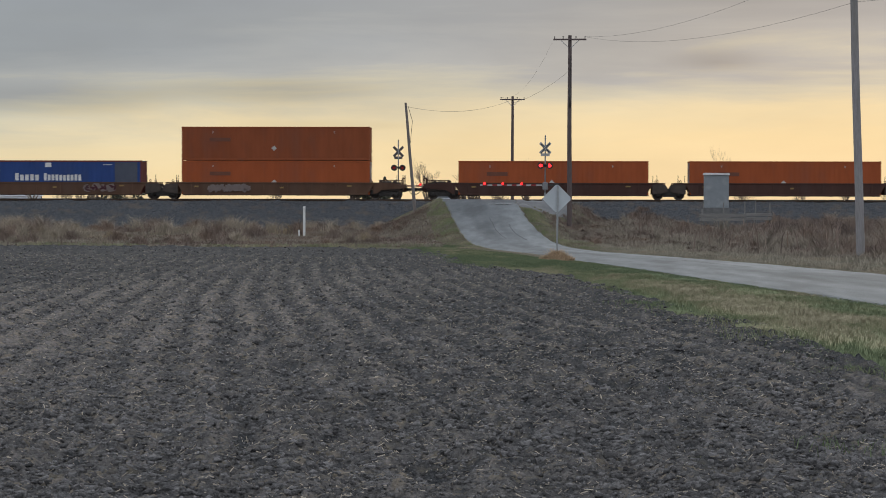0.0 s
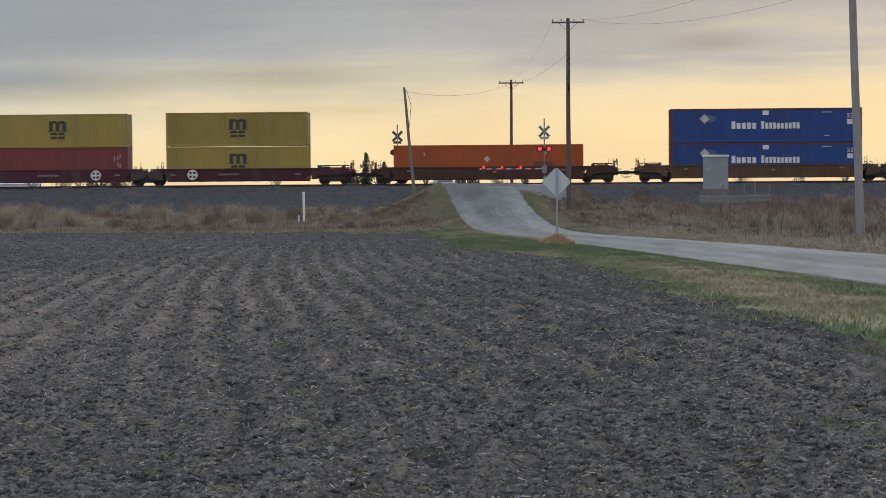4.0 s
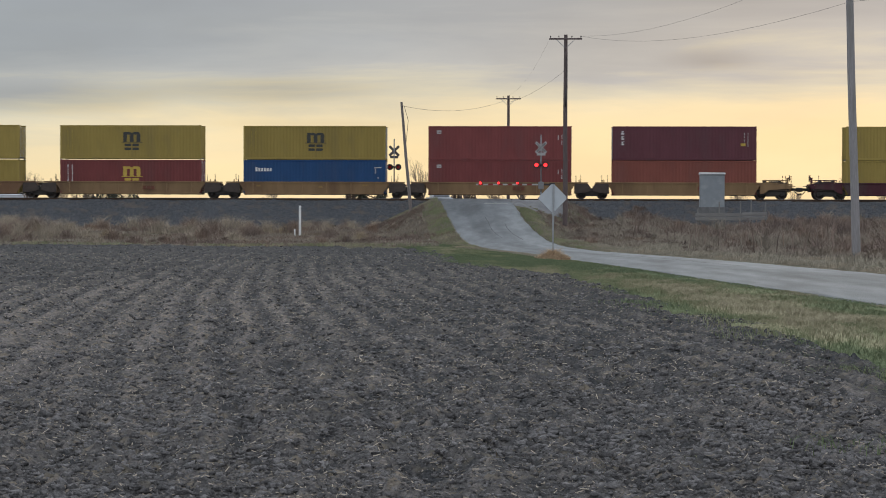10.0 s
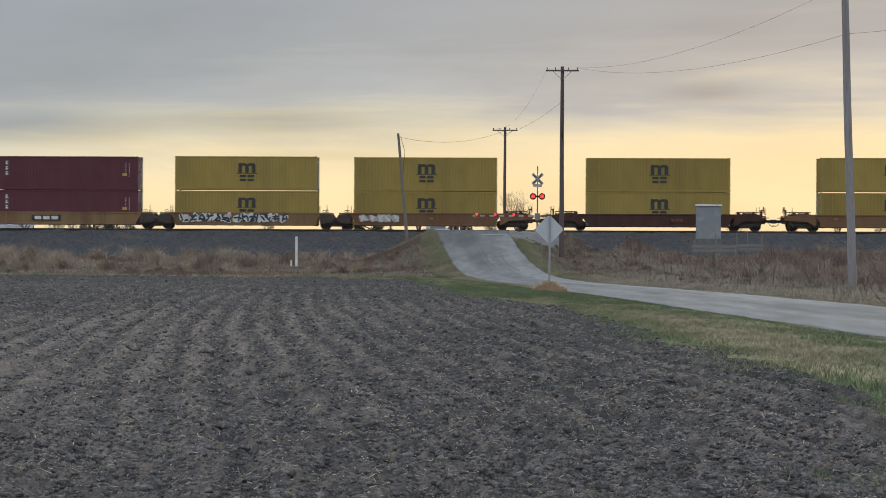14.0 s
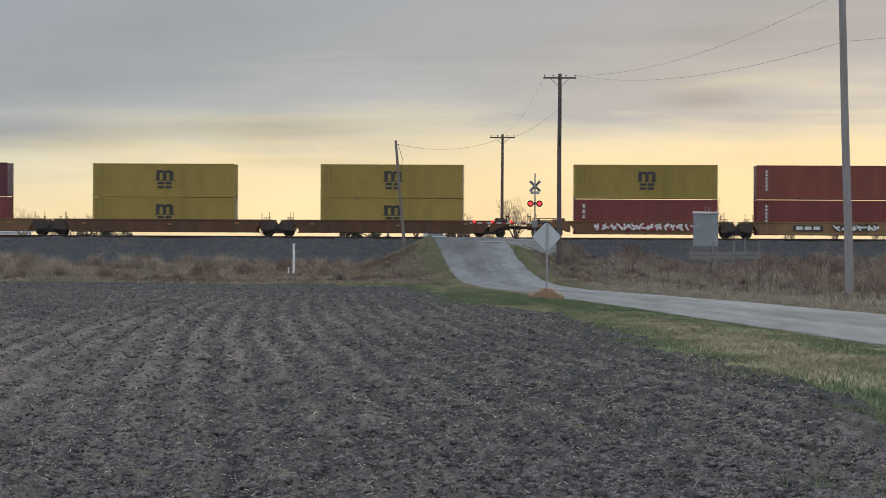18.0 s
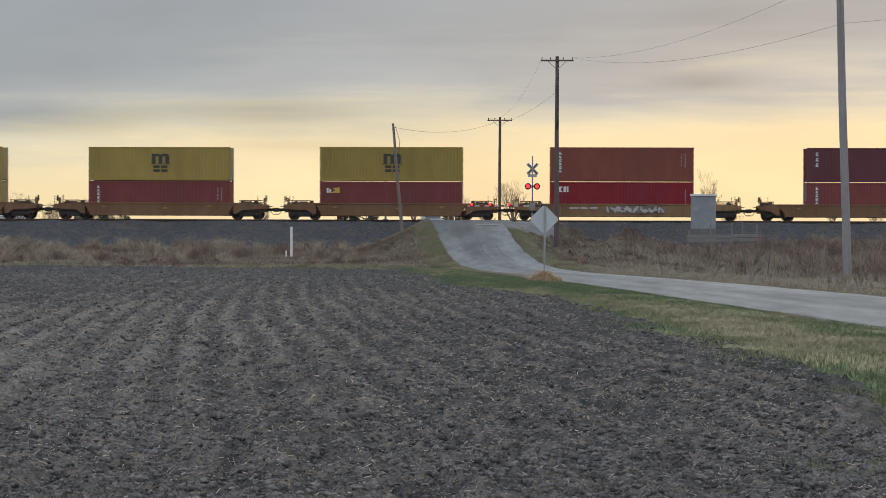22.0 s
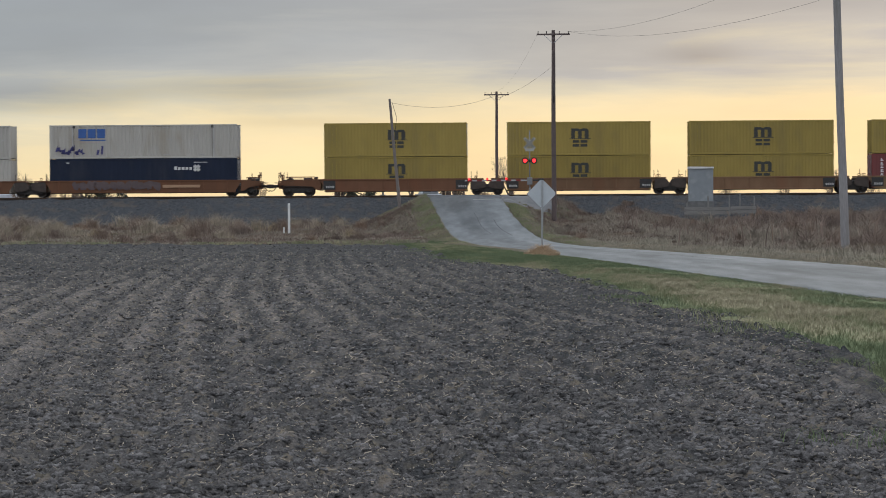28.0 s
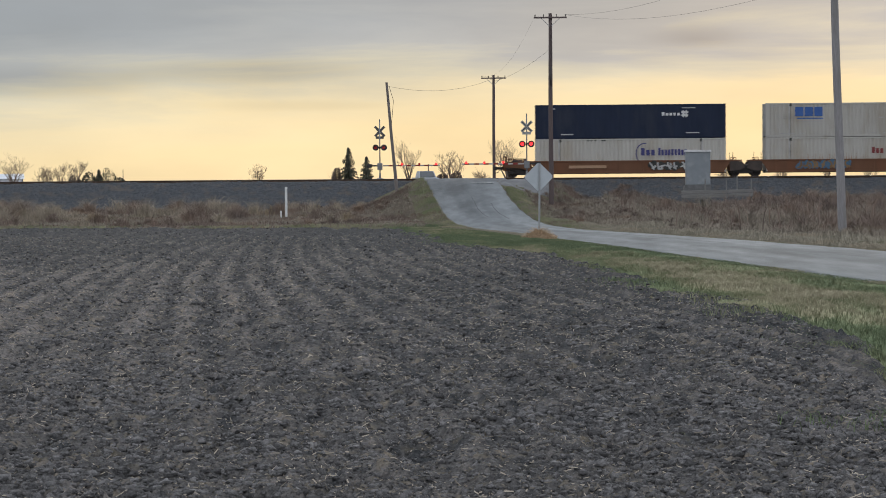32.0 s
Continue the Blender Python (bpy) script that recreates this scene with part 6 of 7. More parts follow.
POLE_A = (2.80, 160.0)
POLE_B = (-1.88, 211.0)
POLE_C = (13.68, 90.0)
POLE_D = (-9.3, 172.6)
pA = utility_pole(*POLE_A, 1.3, EYE + 12.05, 0.19, 0.13, 0.0, True, DARKWOOD, "tall dark wooden utility pole with a crossarm")
utility_pole(*POLE_B, 0.8, EYE + 9.95, 0.17, 0.12, 0.0, True, DARKWOOD, "dark wooden utility pole with a crossarm beyond the track")
pC = utility_pole(*POLE_C, 0.25, EYE + 10.9, 0.185, 0.145, -0.034, True, POLEWOOD, "weathered grey wooden utility pole in the roadside weeds")
pD = utility_pole(*POLE_D, 1.75, EYE + 7.62, 0.145, 0.095, -0.094, False, MIDWOOD, "leaning weathered wooden pole without a crossarm")
part("riser", Shape().tube((0.05, -0.3, 9.6), (0.05, -0.25, 12.0), 0.02).tube((0.02, -0.22, 8.2), (0.02, -0.22, 9.6), 0.05, n=8), BLACKSTEEL, pA)
part("ground_wire", Shape().tube((-0.25, -0.18, 7.2), (-0.42, -0.14, 5.4), 0.02).tube((-0.6, -0.15, 8.4), (-0.25, -0.18, 7.2), 0.02), BLACKSTEEL, pD)


def wire(p, q, sag, r, label):
    s = Shape()
    n = 14
    pts = []
    for k in range(n + 1):
        t = k / n
        v = Vector(p).lerp(Vector(q), t)
        v.z -= 4 * sag * t * (1 - t)
        pts.append(v)
    ring = [(0, r), (r, 0), (0, -r), (-r, 0)]
    s.add([(v.x + a, v.y, v.z + b) for v in pts for a, b in ring], [(4 * k + j, 4 * k + (j + 1) % 4, 4 * k + 4 + (j + 1) % 4, 4 * k + 4 + j) for k in range(n) for j in range(4)])
    w = tagged(new("overhead_wire", s.mesh("overhead_wire", WIRE)), label, "wire", "overhead wires")
    return w


ZA, ZB = EYE + 12.05 - 0.1, EYE + 9.95 - 0.1
lab = "thin dark overhead wire between utility poles"
wire((POLE_A[0] + 1.1, 160, ZA), (POLE_C[0] + 0.7, 90.0, EYE + 10.8), 1.1, 0.0065, lab)
wire((POLE_A[0], 160, EYE + 9.45), (POLE_B[0], 211, EYE + 9.3), 0.35, 0.010, lab)
wire((POLE_A[0] - 1.1, 160, ZA), (POLE_B[0] - 1.1, 211, ZB), 1.4, 0.005, lab)
wire((POLE_B[0], 211, EYE + 9.6), (POLE_D[0] - 0.88, 172.6, EYE + 7.35), 0.75, 0.011, lab)
wire((POLE_A[0] + 1.1, 160, ZA), (POLE_C[0] - 0.3, 90.0, EYE + 8.15), 0.9, 0.0065, lab)
wire((POLE_C[0] - 0.3, 90.0, EYE + 8.15), (22.5, 50, EYE + 7.6), 0.5, 0.006, lab)
wire((POLE_C[0] + 0.7, 90.0, EYE + 10.8), (22.5, 50, EYE + 10.2), 0.6, 0.006, lab)


# ---------------------------------------------------------------- road sign, marker post, relay cabinet
def road_sign():
    x, y = 1.03, 87.2
    z0 = float(lie(np.array(y)))
    s = thing("road_sign", "back of a diamond road sign, bare aluminium on a steel post", "road sign", pose(x, y, z0, 0, 0, 4))
    zc = EYE - 0.02 - z0
    post = Shape()
    post.box(-0.035, 0.035, -0.004, 0.004, -0.3, zc + 0.55)
    post.box(-0.037, -0.029, -0.03, 0.004, -0.3, zc + 0.55).box(0.029, 0.037, -0.03, 0.004, -0.3, zc + 0.55)
    part("post", post, GALV, s, "galvanised U-channel post", at=pose(0, -0.03, 0, 0, 0.6, 0))
    r, b = 0.61, 0.06
    pts = [(-r + b, -b), (-b, -r + b), (b, -r + b), (r - b, -b), (r - b, b), (b, r - b), (-b, r - b), (-r + b, b)]
    part("panel", Shape().prism([(a, zc + c) for a, c in pts], 0.004, 0.012), SIGNBACK, s, "bare grey aluminium back")
    for z in (-0.28, 0.28):
        part("bolt", shared("bolt", lambda: Shape().tube((0, -0.05, 0), (0, 0.0, 0), 0.014, n=6).mesh("bolt", GALV)), None, s, at=pose(0, 0, zc + z))


road_sign()
mp = thing("marker_post", "slim white marker post at the edge of the weeds", "marker post", pose(-15.85, 149.8, 0))
part("post", Shape().box(-0.085, 0.085, -0.03, 0.03, -0.3, 2.12, 0.012), WHITEPAINT, mp)
part("cap", Shape().box(-0.09, 0.09, -0.035, 0.035, 2.121, 2.19, 0.012), WHITEPAINT, mp)
mp2 = thing("marker_stake", "short white wooden stake beside the marker post", "stake", pose(-16.15, 149.2, 0))
part("stake", Shape().box(-0.05, 0.05, -0.03, 0.03, -0.2, 0.55, 0.01), WHITEPAINT, mp2)


def relay_cabinet():
    x, y = 14.2, 166.5
    z0 = EYE - 0.72
    c = thing("relay_cabinet", "tall grey metal railway relay cabinet on a raised pad", "cabinet", pose(x, y, z0, 0, 0, -3))
    part("body", Shape().box(-0.94, 0.94, -0.7, 0.7, 0.0, 2.52, 0.02), GREYBOX, c, "grey painted body")
    part("roof", Shape().prism([(-1.02, 2.525), (1.02, 2.525), (0.98, 2.66), (-0.98, 2.68)], -0.80, 0.80), WHITEPAINT, c, "pale overhanging roof")
    part("plinth", Shape().box(-1.0, 1.0, -0.75, 0.75, -1.6, 0.0), surf("concrete", (0.17, 0.17, 0.17), (0.12, 0.12, 0.12), 3.0, 0.9, 0.3, 20), c, "concrete plinth")
    # low guard fence of boards and posts in front
    f = thing("guard_fence", "weathered board guard fence round the cabinet pad", "fence", pose(x + 0.9, y - 3.0, 0.98))
    wood = surf("grey_board", (0.225, 0.218, 0.208), (0.155, 0.149, 0.142), 3.0, 0.9, 0.3, 20, stretch=(0.4, 4, 4))
    for k, (px, py, h) in enumerate(((-2.2, 0.2, 1.0), (-0.6, 0.0, 1.5), (1.0, 0.0, 1.55), (1.9, 0.9, 1.75), (3.1, 2.0, 1.5))):
        part("post", Shape().box(px - 0.045, px + 0.045, py - 0.045, py + 0.045, -0.9, h, 0.012), wood, f)
    for z in (0.12, 0.42):
        part("board", Shape().box(-2.4, 1.1, -0.10, -0.065, z, z + 0.25, 0.008), wood, f)
        b = part("board", Shape().box(0, 2.9, -0.02, 0.02, z, z + 0.25, 0.008), wood, f)
        b.matrix_basis = pose(1.1, -0.08, 0.05, 0, 0, 43)


relay_cabinet()
scrap = thing("scrap_timber", "dark broken tie lying on the foot of the ballast", "timber", pose(-16.1, 176.2, 0.44, 8, 6, 14))
part("timber", Shape().box(-0.42, 0.42, -0.12, 0.12, -0.08, 0.12, 0.02), TIE, scrap)
part("splinter", Shape().prism([(0.42, -0.06), (0.62, 0.0), (0.42, 0.05)], -0.08, 0.05), TIE, scrap)


# ---------------------------------------------------------------- beyond the track: vehicle, barn, trees
def pickup():
    x, y = -8.5, 208.5
    z0 = float(ramp(np.array(y)))
    v = thing("pickup_truck", "pale silver pickup truck waiting behind the far gate", "pickup truck", pose(x, y, z0, 0, 0, -78))
    body = Shape().prism([(-2.6, 0.45), (2.6, 0.45), (2.65, 0.95), (2.5, 1.12), (1.2, 1.2), (-2.6, 1.2)], -0.92, 0.92)
    part("body", body, CARWHITE, v, "silver body")
    cabin = Shape()
    lo, hi = [(-0.9, 1.2), (1.15, 1.2)], [(-0.75, 1.82), (0.45, 1.82)]
    vs = [(a, s * 0.86, b) for s in (-1, 1) for a, b in lo] + [(a, s * 0.72, b) for s in (-1, 1) for a, b in hi]
    cabin.add(vs, [(0, 1, 5, 4), (2, 6, 7, 3), (4, 5, 7, 6), (1, 3, 7, 5), (0, 4, 6, 2)])
    part("cabin", cabin, CARWHITE, v)
    w = Shape().add([(1.13, -0.74, 1.25), (1.13, 0.74, 1.25), (0.51, 0.64, 1.77), (0.51, -0.64, 1.77)], [(0, 1, 2, 3)])
    for k in range(len(w.v)):
        w.v[k] = (w.v[k][0] + 0.02, w.v[k][1], w.v[k][2] + 0.02)
    part("windscreen", w, TINTGLASS, v, "dark windscreen")
    for s in (-1, 1):
        part("headlight", Shape().box(2.5, 2.66, s * 0.68 - 0.18, s * 0.68 + 0.18, 0.80, 1.0, 0.03), WHITEPAINT, v)
        for wx in (-1.7, 1.75):
            t = part("wheel", Shape().tube((0, -0.12, 0), (0, 0.12, 0), 0.37, n=20), RUBBER, v, at=pose(wx, s * 0.82, 0.37))
            part("rim", Shape().tube((0, s * 0.10, 0), (0, s * 0.13, 0), 0.22, n=16), ALU, t)
    part("bumper", Shape().box(2.6, 2.75, -0.9, 0.9, 0.45, 0.68, 0.04), ALU, v)


pickup()


def barn():
    b = thing("farm_shed", "long low white farm shed with a dark blue base", "shed", pose(-121.3, 430, -0.6, 0, 0, 13))
    for a, y in (("front", -7), ("back", 7)):
        part("wall", Shape().box(-22, 22, y - 0.1, y + 0.1, 1.9, 3.7), BARNWHITE, b, "white metal wall")
        part("base_wall", Shape().box(-22.02, 22.02, y - 0.13, y + 0.13, 0, 1.9), BARNBLUE, b, "dark blue base")
    for x in (-22, 22):
        part("end_wall", Shape().add([(x, -7, 0), (x, 7, 0), (x, 7, 3.7), (x, 0, 4.55), (x, -7, 3.7), (x + 0.2, -7, 0), (x + 0.2, 7, 0), (x + 0.2, 7, 3.7), (x + 0.2, 0, 4.55), (x + 0.2, -7, 3.7)], [(0, 1, 2, 3, 4), (9, 8, 7, 6, 5), (0, 5, 6, 1), (1, 6, 7, 2), (2, 7, 8, 3), (3, 8, 9, 4), (4, 9, 5, 0)]), BARNBLUE, b)
    for s in (-1, 1):
        part("roof", Shape().add([(-22.5, s * 7.5, 3.62), (22.5, s * 7.5, 3.62), (22.5, 0, 4.62), (-22.5, 0, 4.62), (-22.5, s * 7.5, 3.72), (22.5, s * 7.5, 3.72), (22.5, 0, 4.72), (-22.5, 0, 4.72)],
                                [(0, 1, 2, 3), (4, 7, 6, 5), (0, 4, 5, 1), (1, 5, 6, 2), (2, 6, 7, 3), (3, 7, 4, 0)]), BARNWHITE, b, "white metal roof")


barn()


def bare_tree(x, y, h, spread, seed, label, trunk=0.16, up=0.95):
    """A leafless tree: tapered trunk and limbs, and a crown of fine twigs."""
    t = thing("bare_tree", label, "tree", pose(x, y, float(land(np.array([x]), np.array([y]))[0]) - 0.1), "bare trees beyond the track")
    rng = random.Random(seed)
    wood, twigs = Shape(), Shape()

    def grow(p, d, length, r, depth):
        q = p + d * length
        bend = p.lerp(q, 0.5) + Vector((rng.uniform(-1, 1), rng.uniform(-1, 1), 0)) * length * 0.07
        s, k = (wood, 5) if depth < 2 else (twigs, 3)
        s.tube(p, bend, r, r * 0.85, n=k, caps=False)
        s.tube(bend, q, r * 0.85, r * 0.6, n=k, caps=False)
        if depth >= 6:
            return
        n = 6 if depth == 0 else 3 if depth < 5 else 2
        turn = rng.uniform(0, 6.283)
        for j in range(n):
            a = turn + 6.283 * j / n + rng.uniform(-0.5, 0.5)
            out = spread * rng.uniform(0.55, 1.25)
            nd = (d + Vector((math.cos(a) * out, math.sin(a) * out, up * rng.uniform(0.0, 0.6)))).normalized()
            base = p.lerp(q, rng.uniform(0.5, 1.0) if j else 1.0)
            grow(base, nd, length * rng.uniform(0.5, 0.8) * (1.0 if depth else 0.85), max(0.005, r * rng.uniform(0.38, 0.52)), depth + 1)

    grow(Vector((0, 0, 0)), Vector((rng.uniform(-0.08, 0.08), 0, 1)).normalized(), h * 0.30, trunk, 0)
    k = h / max(v[2] for v in twigs.v)
    for s in (wood, twigs):
        s.v = [(a * k, b * k, c * k) for a, b, c in s.v]
    part("trunk", wood, BARK, t)
    part("crown", twigs, TWIG, t, "leafless crown of fine twigs")


def conifer(x, y, h, w, seed, label):
    t = thing("conifer", label, "tree", pose(x, y, float(land(np.array([x]), np.array([y]))[0]) - 0.1), "conifers beyond the track")
    rng = random.Random(seed)
    part("trunk", Shape().tube((0, 0, 0), (0, 0, h * 0.97), 0.14, 0.02, n=7), BARK, t)
    s = Shape()
    levels = int(h * 6)
    for k in range(levels):
        f = k / levels
        z = h * (0.08 + 0.90 * f)
        r = w * 1.3 * (1 - f) ** 0.85 * rng.uniform(0.65, 1.1) + 0.10
        n = max(3, int(7 * (1 - f) + 3))
        for j in range(n):
            a = 6.283 * j / n + rng.uniform(-0.4, 0.4)
            rr = r * rng.uniform(0.55, 1.1)
            c, d = math.cos(a), math.sin(a)
            for q in range(4):
                r0, r1 = rr * q / 4.2, rr * (q + 1.2) / 4.2
                wd = 0.09 + 0.09 * rng.random()
                zz = z - 0.30 * r0 + rng.uniform(-0.05, 0.05)
                s.add([(c * r0 - d * wd, d * r0 + c * wd, zz), (c * r0 + d * wd, d * r0 - c * wd, zz), (c * r1, d * r1, zz - 0.16), (c * (r0 + r1) / 2, d * (r0 + r1) / 2, zz + 0.14)],
                      [(0, 1, 2), (0, 3, 1), (0, 2, 3), (1, 3, 2)])
    part("crown", s, NEEDLE, t, "dark green needle crown")


TREES = [  # x, y, height, spread, seed, trunk
    (-66.4, 285, 6.7, 0.85, 21, 0.15), (-62.9, 285, 5.0, 0.42, 2, 0.09), (-61.6, 285, 4.9, 0.5, 3, 0.09), (-60.7, 288, 5.5, 0.36, 4, 0.10), (-58.3, 285, 5.6, 0.52, 5, 0.12),
    (-33.0, 276, 4.9, 0.55, 6, 0.13), (-11.35, 236, 7.4, 0.42, 7, 0.15), (-6.6, 232, 6.0, 0.62, 8, 0.15), (-3.6, 238, 4.0, 0.6, 9, 0.11), (-0.65, 222, 7.0, 0.58, 10, 0.17),
    (2.6, 250, 5.0, 0.55, 17, 0.12), (21.3, 240, 8.8, 0.42, 11, 0.13), (25.5, 262, 5.0, 0.5, 12, 0.13), (32.5, 262, 4.6, 0.5, 13, 0.12), (37.6, 258, 5.6, 0.55, 14, 0.13), (41.0, 250, 5.4, 0.5, 16, 0.13)]
for x, y, h, sp, seed, tr in TREES:
    bare_tree(x, y, h, sp, seed, "leafless tree with fine twigs on the far side of the track" if h > 5.5 else "small leafless tree on the far side of the track", tr)
for x, y, h, w, seed in ((-19.0, 248, 6.6, 1.75, 1), (-16.9, 248, 5.5, 1.5, 2), (-58.0, 300, 4.5, 1.6, 3)):
    conifer(x, y, h, w, seed, "dark green spruce tree on the far side of the track")


def shrub(x, y, w, h, seed, mat, label):
    """A dense low bush: a heap of small leafy tufts with an uneven top."""
    rng = np.random.default_rng(seed)
    n = 1800
    a, r = rng.random(n) * 6.283, rng.random(n) ** 0.5
    px, py = np.cos(a) * r * w, np.sin(a) * r * w * 0.6
    lim = h * np.sqrt(np.maximum(0.02, 1 - r ** 2)) * (0.75 + 0.45 * vnoise(px * 1.1 + seed, py * 1.1, seed))
    pz = lim * rng.random(n) ** 0.4
    t = thing("shrub", label, "shrub", pose(x, y, 0), "shrubs beyond the track")
    part("foliage", blades("foliage", mat, px, py, pz - 0.05, 0.10 + 0.20 * rng.random(n), 0.10 + 0.08 * rng.random(n), 0.9, seed), None, t)
    part("stems", blades("stems", BARK, px[:60], py[:60], px[:60] * 0, lim[:60], 0.05 + px[:60] * 0, 0.25, seed), None, t)


for x, y, w, h, seed in ((-61.2, 300, 1.6, 3.5, 1), (-59.2, 300, 1.7, 3.6, 2), (-56.3, 300, 2.6, 4.1, 3), (-20.3, 248, 0.75, 4.4, 4), (-7.3, 222, 1.0, 3.3, 5), (-6.0, 224, 1.1, 3.1, 6)):
    shrub(x, y, w, h, seed, NEEDLE if seed < 4 else surf("brown_brush", (0.18, 0.13, 0.10), (0.12, 0.09, 0.075), 3.0, 0.9, island=0.4), "dark rounded shrub on the far side of the track")
fp = thing("far_post", "thin wooden post standing in the far field", "post", pose(-54.6, 300, 0))
part("post", Shape().tube((0, 0, 0), (0, 0, 4.2), 0.07, 0.05, n=8), BARK, fp)
fp = thing("far_post", "thin wooden post beside the road beyond the track", "post", pose(-8.35, 212, 0.9))
part("post", Shape().tube((0, 0, 0), (0, 0, 3.2), 0.07, 0.06, n=8), BARK, fp)


# ---------------------------------------------------------------- weeds and grass
def scatter(n, x0, x1, y0, y1, seed):
    rng = np.random.default_rng(seed)
    return x0 + (x1 - x0) * rng.random(n), y0 + (y1 - y0) * rng.random(n), rng


def off_road(x, y):
    return np.abs(x - road_x(y)) - road_w(y)


def tufts(x, y, size, per, rng):
    """Blades gathered in tussocks: places, heights and which tussock."""
    n = len(x)
    i = np.repeat(np.arange(n), per)
    r = np.abs(rng.normal(0, 0.42, n * per)) * size[i]
    a = rng.random(n * per) * 6.283
    px, py = x[i] + np.cos(a) * r * 1.3, y[i] + np.sin(a) * r
    h = size[i] * (1.15 - 0.75 * np.clip(r / size[i], 0, 1)) * (0.55 + 0.55 * rng.random(n * per))
    return px, py, h, i


def make_weeds():
    # left of the road, between the field and the bank: low growth, then tussocks
    x, y, rng = scatter(60000, -48, -5, 119, 176, 61)
    end = FIELD_END - 0.12 * (x + 20) - 2
    clump = vnoise(x * 0.30, y * 0.16, 62)
    dr = off_road(x, y)
    keep = (y > end + 0.2) & (dr > 1.6) & (rng.random(len(x)) < 0.35 + 0.8 * clump) & (y < 172 + 3 * clump)
    x, y, clump, dr = x[keep], y[keep], clump[keep], dr[keep]
    h = (0.08 + 0.14 * clump + 0.12 * rng.random(len(x))) * np.clip((178 - y) / 8, 0.3, 1)
    brown = rng.random(len(x)) < 0.15 + 0.8 * (vnoise(x * 0.2, y * 0.15, 99) > 0.47)
    for name, mat, k, lab in (("low_weeds", DEADGRASS, ~brown, "low dead grass between the field and the railway bank"), ("low_brown_weeds", DARKWEED, brown, "low brown dead growth between the field and the railway bank")):
        stuff(name, blades(name, mat, x[k], y[k], land(x[k], y[k]) - 0.03, h[k], 0.05 + 0.04 * rng.random(k.sum()), 0.6, 65), lab, "weeds")
    x, y, rng = scatter(410, -48, -6, 126, 175.5, 73)
    end = FIELD_END - 0.12 * (x + 20) - 2
    k = (y > end + 4) & (off_road(x, y) > 2.4) & (rng.random(len(x)) < 2.6 * (vnoise(x * 0.25, y * 0.1, 74) - 0.18)) & ~((x > -18) & (x < -13.5) & (y < 152))
    x, y = x[k], y[k]
    size = (0.5 + 1.15 * rng.random(len(x)) ** 1.3) * np.clip((y - 116) / 25, 0.4, 1) * np.clip(off_road(x, y) / 9, 0.45, 1)
    px, py, h, i = tufts(x, y, size, 230, rng)
    tone = vnoise(x * 0.55, y * 0.2, 75)[i] + 0.35 * (rng.random(len(x))[i] - 0.4)
    for name, mat, k, lab in (("olive_tussocks", TUSSOCK, tone > 0.56, "olive-tan grass tussocks below the railway bank"), ("brown_weeds", DARKWEED, tone <= 0.56, "dark brown dead weeds below the railway bank")):
        stuff(name, blades(name, mat, px[k], py[k], land(px[k], py[k]) - 0.03, h[k], 0.022 + 0.022 * rng.random(k.sum()), 0.55, 76), lab, "weeds")
    # right of the road: pale grass at the edge, brush behind
    x, y, rng = scatter(190000, 2, 50, 70, 176, 66)
    dr = off_road(x, y)
    clump = vnoise(x * 0.28, y * 0.12, 67)
    keep = (x > road_x(y)) & (dr > 0.25) & (x < 6 + (y - 18) * 0.27) & (rng.random(len(x)) < 0.45 + 0.8 * clump) & ~((x < 3.2) & (y > 167.5)) & (y < 172 + 4 * clump)
    x, y, clump, dr = x[keep], y[keep], clump[keep], dr[keep]
    h = (0.10 + 0.28 * clump + 0.2 * rng.random(len(x))) * np.clip((dr - 0.4) / 5, 0.22, 1)
    pale = (dr < 9 + 7 * (vnoise(x * 0.3, y * 0.1, 70) - 0.5)) | (rng.random(len(x)) < 0.25)
    edge = dr < 1.6 + 8.5 * (vnoise(x * 0.4, y * 0.12, 100) - 0.25)
    for name, mat, k, lab in (("roadside_straw", PALE, pale & edge, "pale straw-coloured grass along the road"), ("roadside_weeds", DEADGRASS, pale & ~edge, "dead grass beside the road"), ("low_brush", DARKWEED, ~pale, "low brown dead growth beside the crossing")):
        stuff(name, blades(name, mat, x[k], y[k], land(x[k], y[k]) - 0.03, h[k], 0.03 + 0.03 * rng.random(k.sum()), 0.55, 69), lab, "weeds")
    x, y, rng = scatter(1700, 0, 48, 84, 174, 77)
    dr = off_road(x, y)
    k = (x > road_x(y)) & (dr > np.where(y > 138, 2.6, 5)) & (x < 5 + (y - 20) * 0.26) & (rng.random(len(x)) < 0.25 + vnoise(x * 0.2, y * 0.08, 78)) & ~((x < 3.4) & (y > 167)) & ~((np.abs(x - 14.8) < 3.6) & (y > 160))
    x, y = x[k], y[k]
    size = (0.45 + 0.95 * rng.random(len(x)) ** 1.6) * np.clip((off_road(x, y) - 3) / 7, 0.5, 1)
    px, py, h, i = tufts(x, y, size, 120, rng)
    tone = vnoise(x * 0.3, y * 0.12, 79)[i] + 0.3 * rng.random(len(x))[i]
    for name, mat, k, lab in (("tan_brush", DEADGRASS, tone > 0.80, "tan dead grass tufts in the brush"), ("brown_brush", DARKWEED, tone <= 0.80, "dense reddish-brown dead brush beside the crossing")):
        stuff(name, blades(name, mat, px[k], py[k], land(px[k], py[k]) - 0.03, h[k], 0.022 + 0.024 * rng.random(k.sum()), 0.6, 80), lab, "weeds")
    # brush on the flanks of the ramp
    x, y, rng = scatter(1500, -17, 9, 130, 176, 94)
    dr = off_road(x, y)
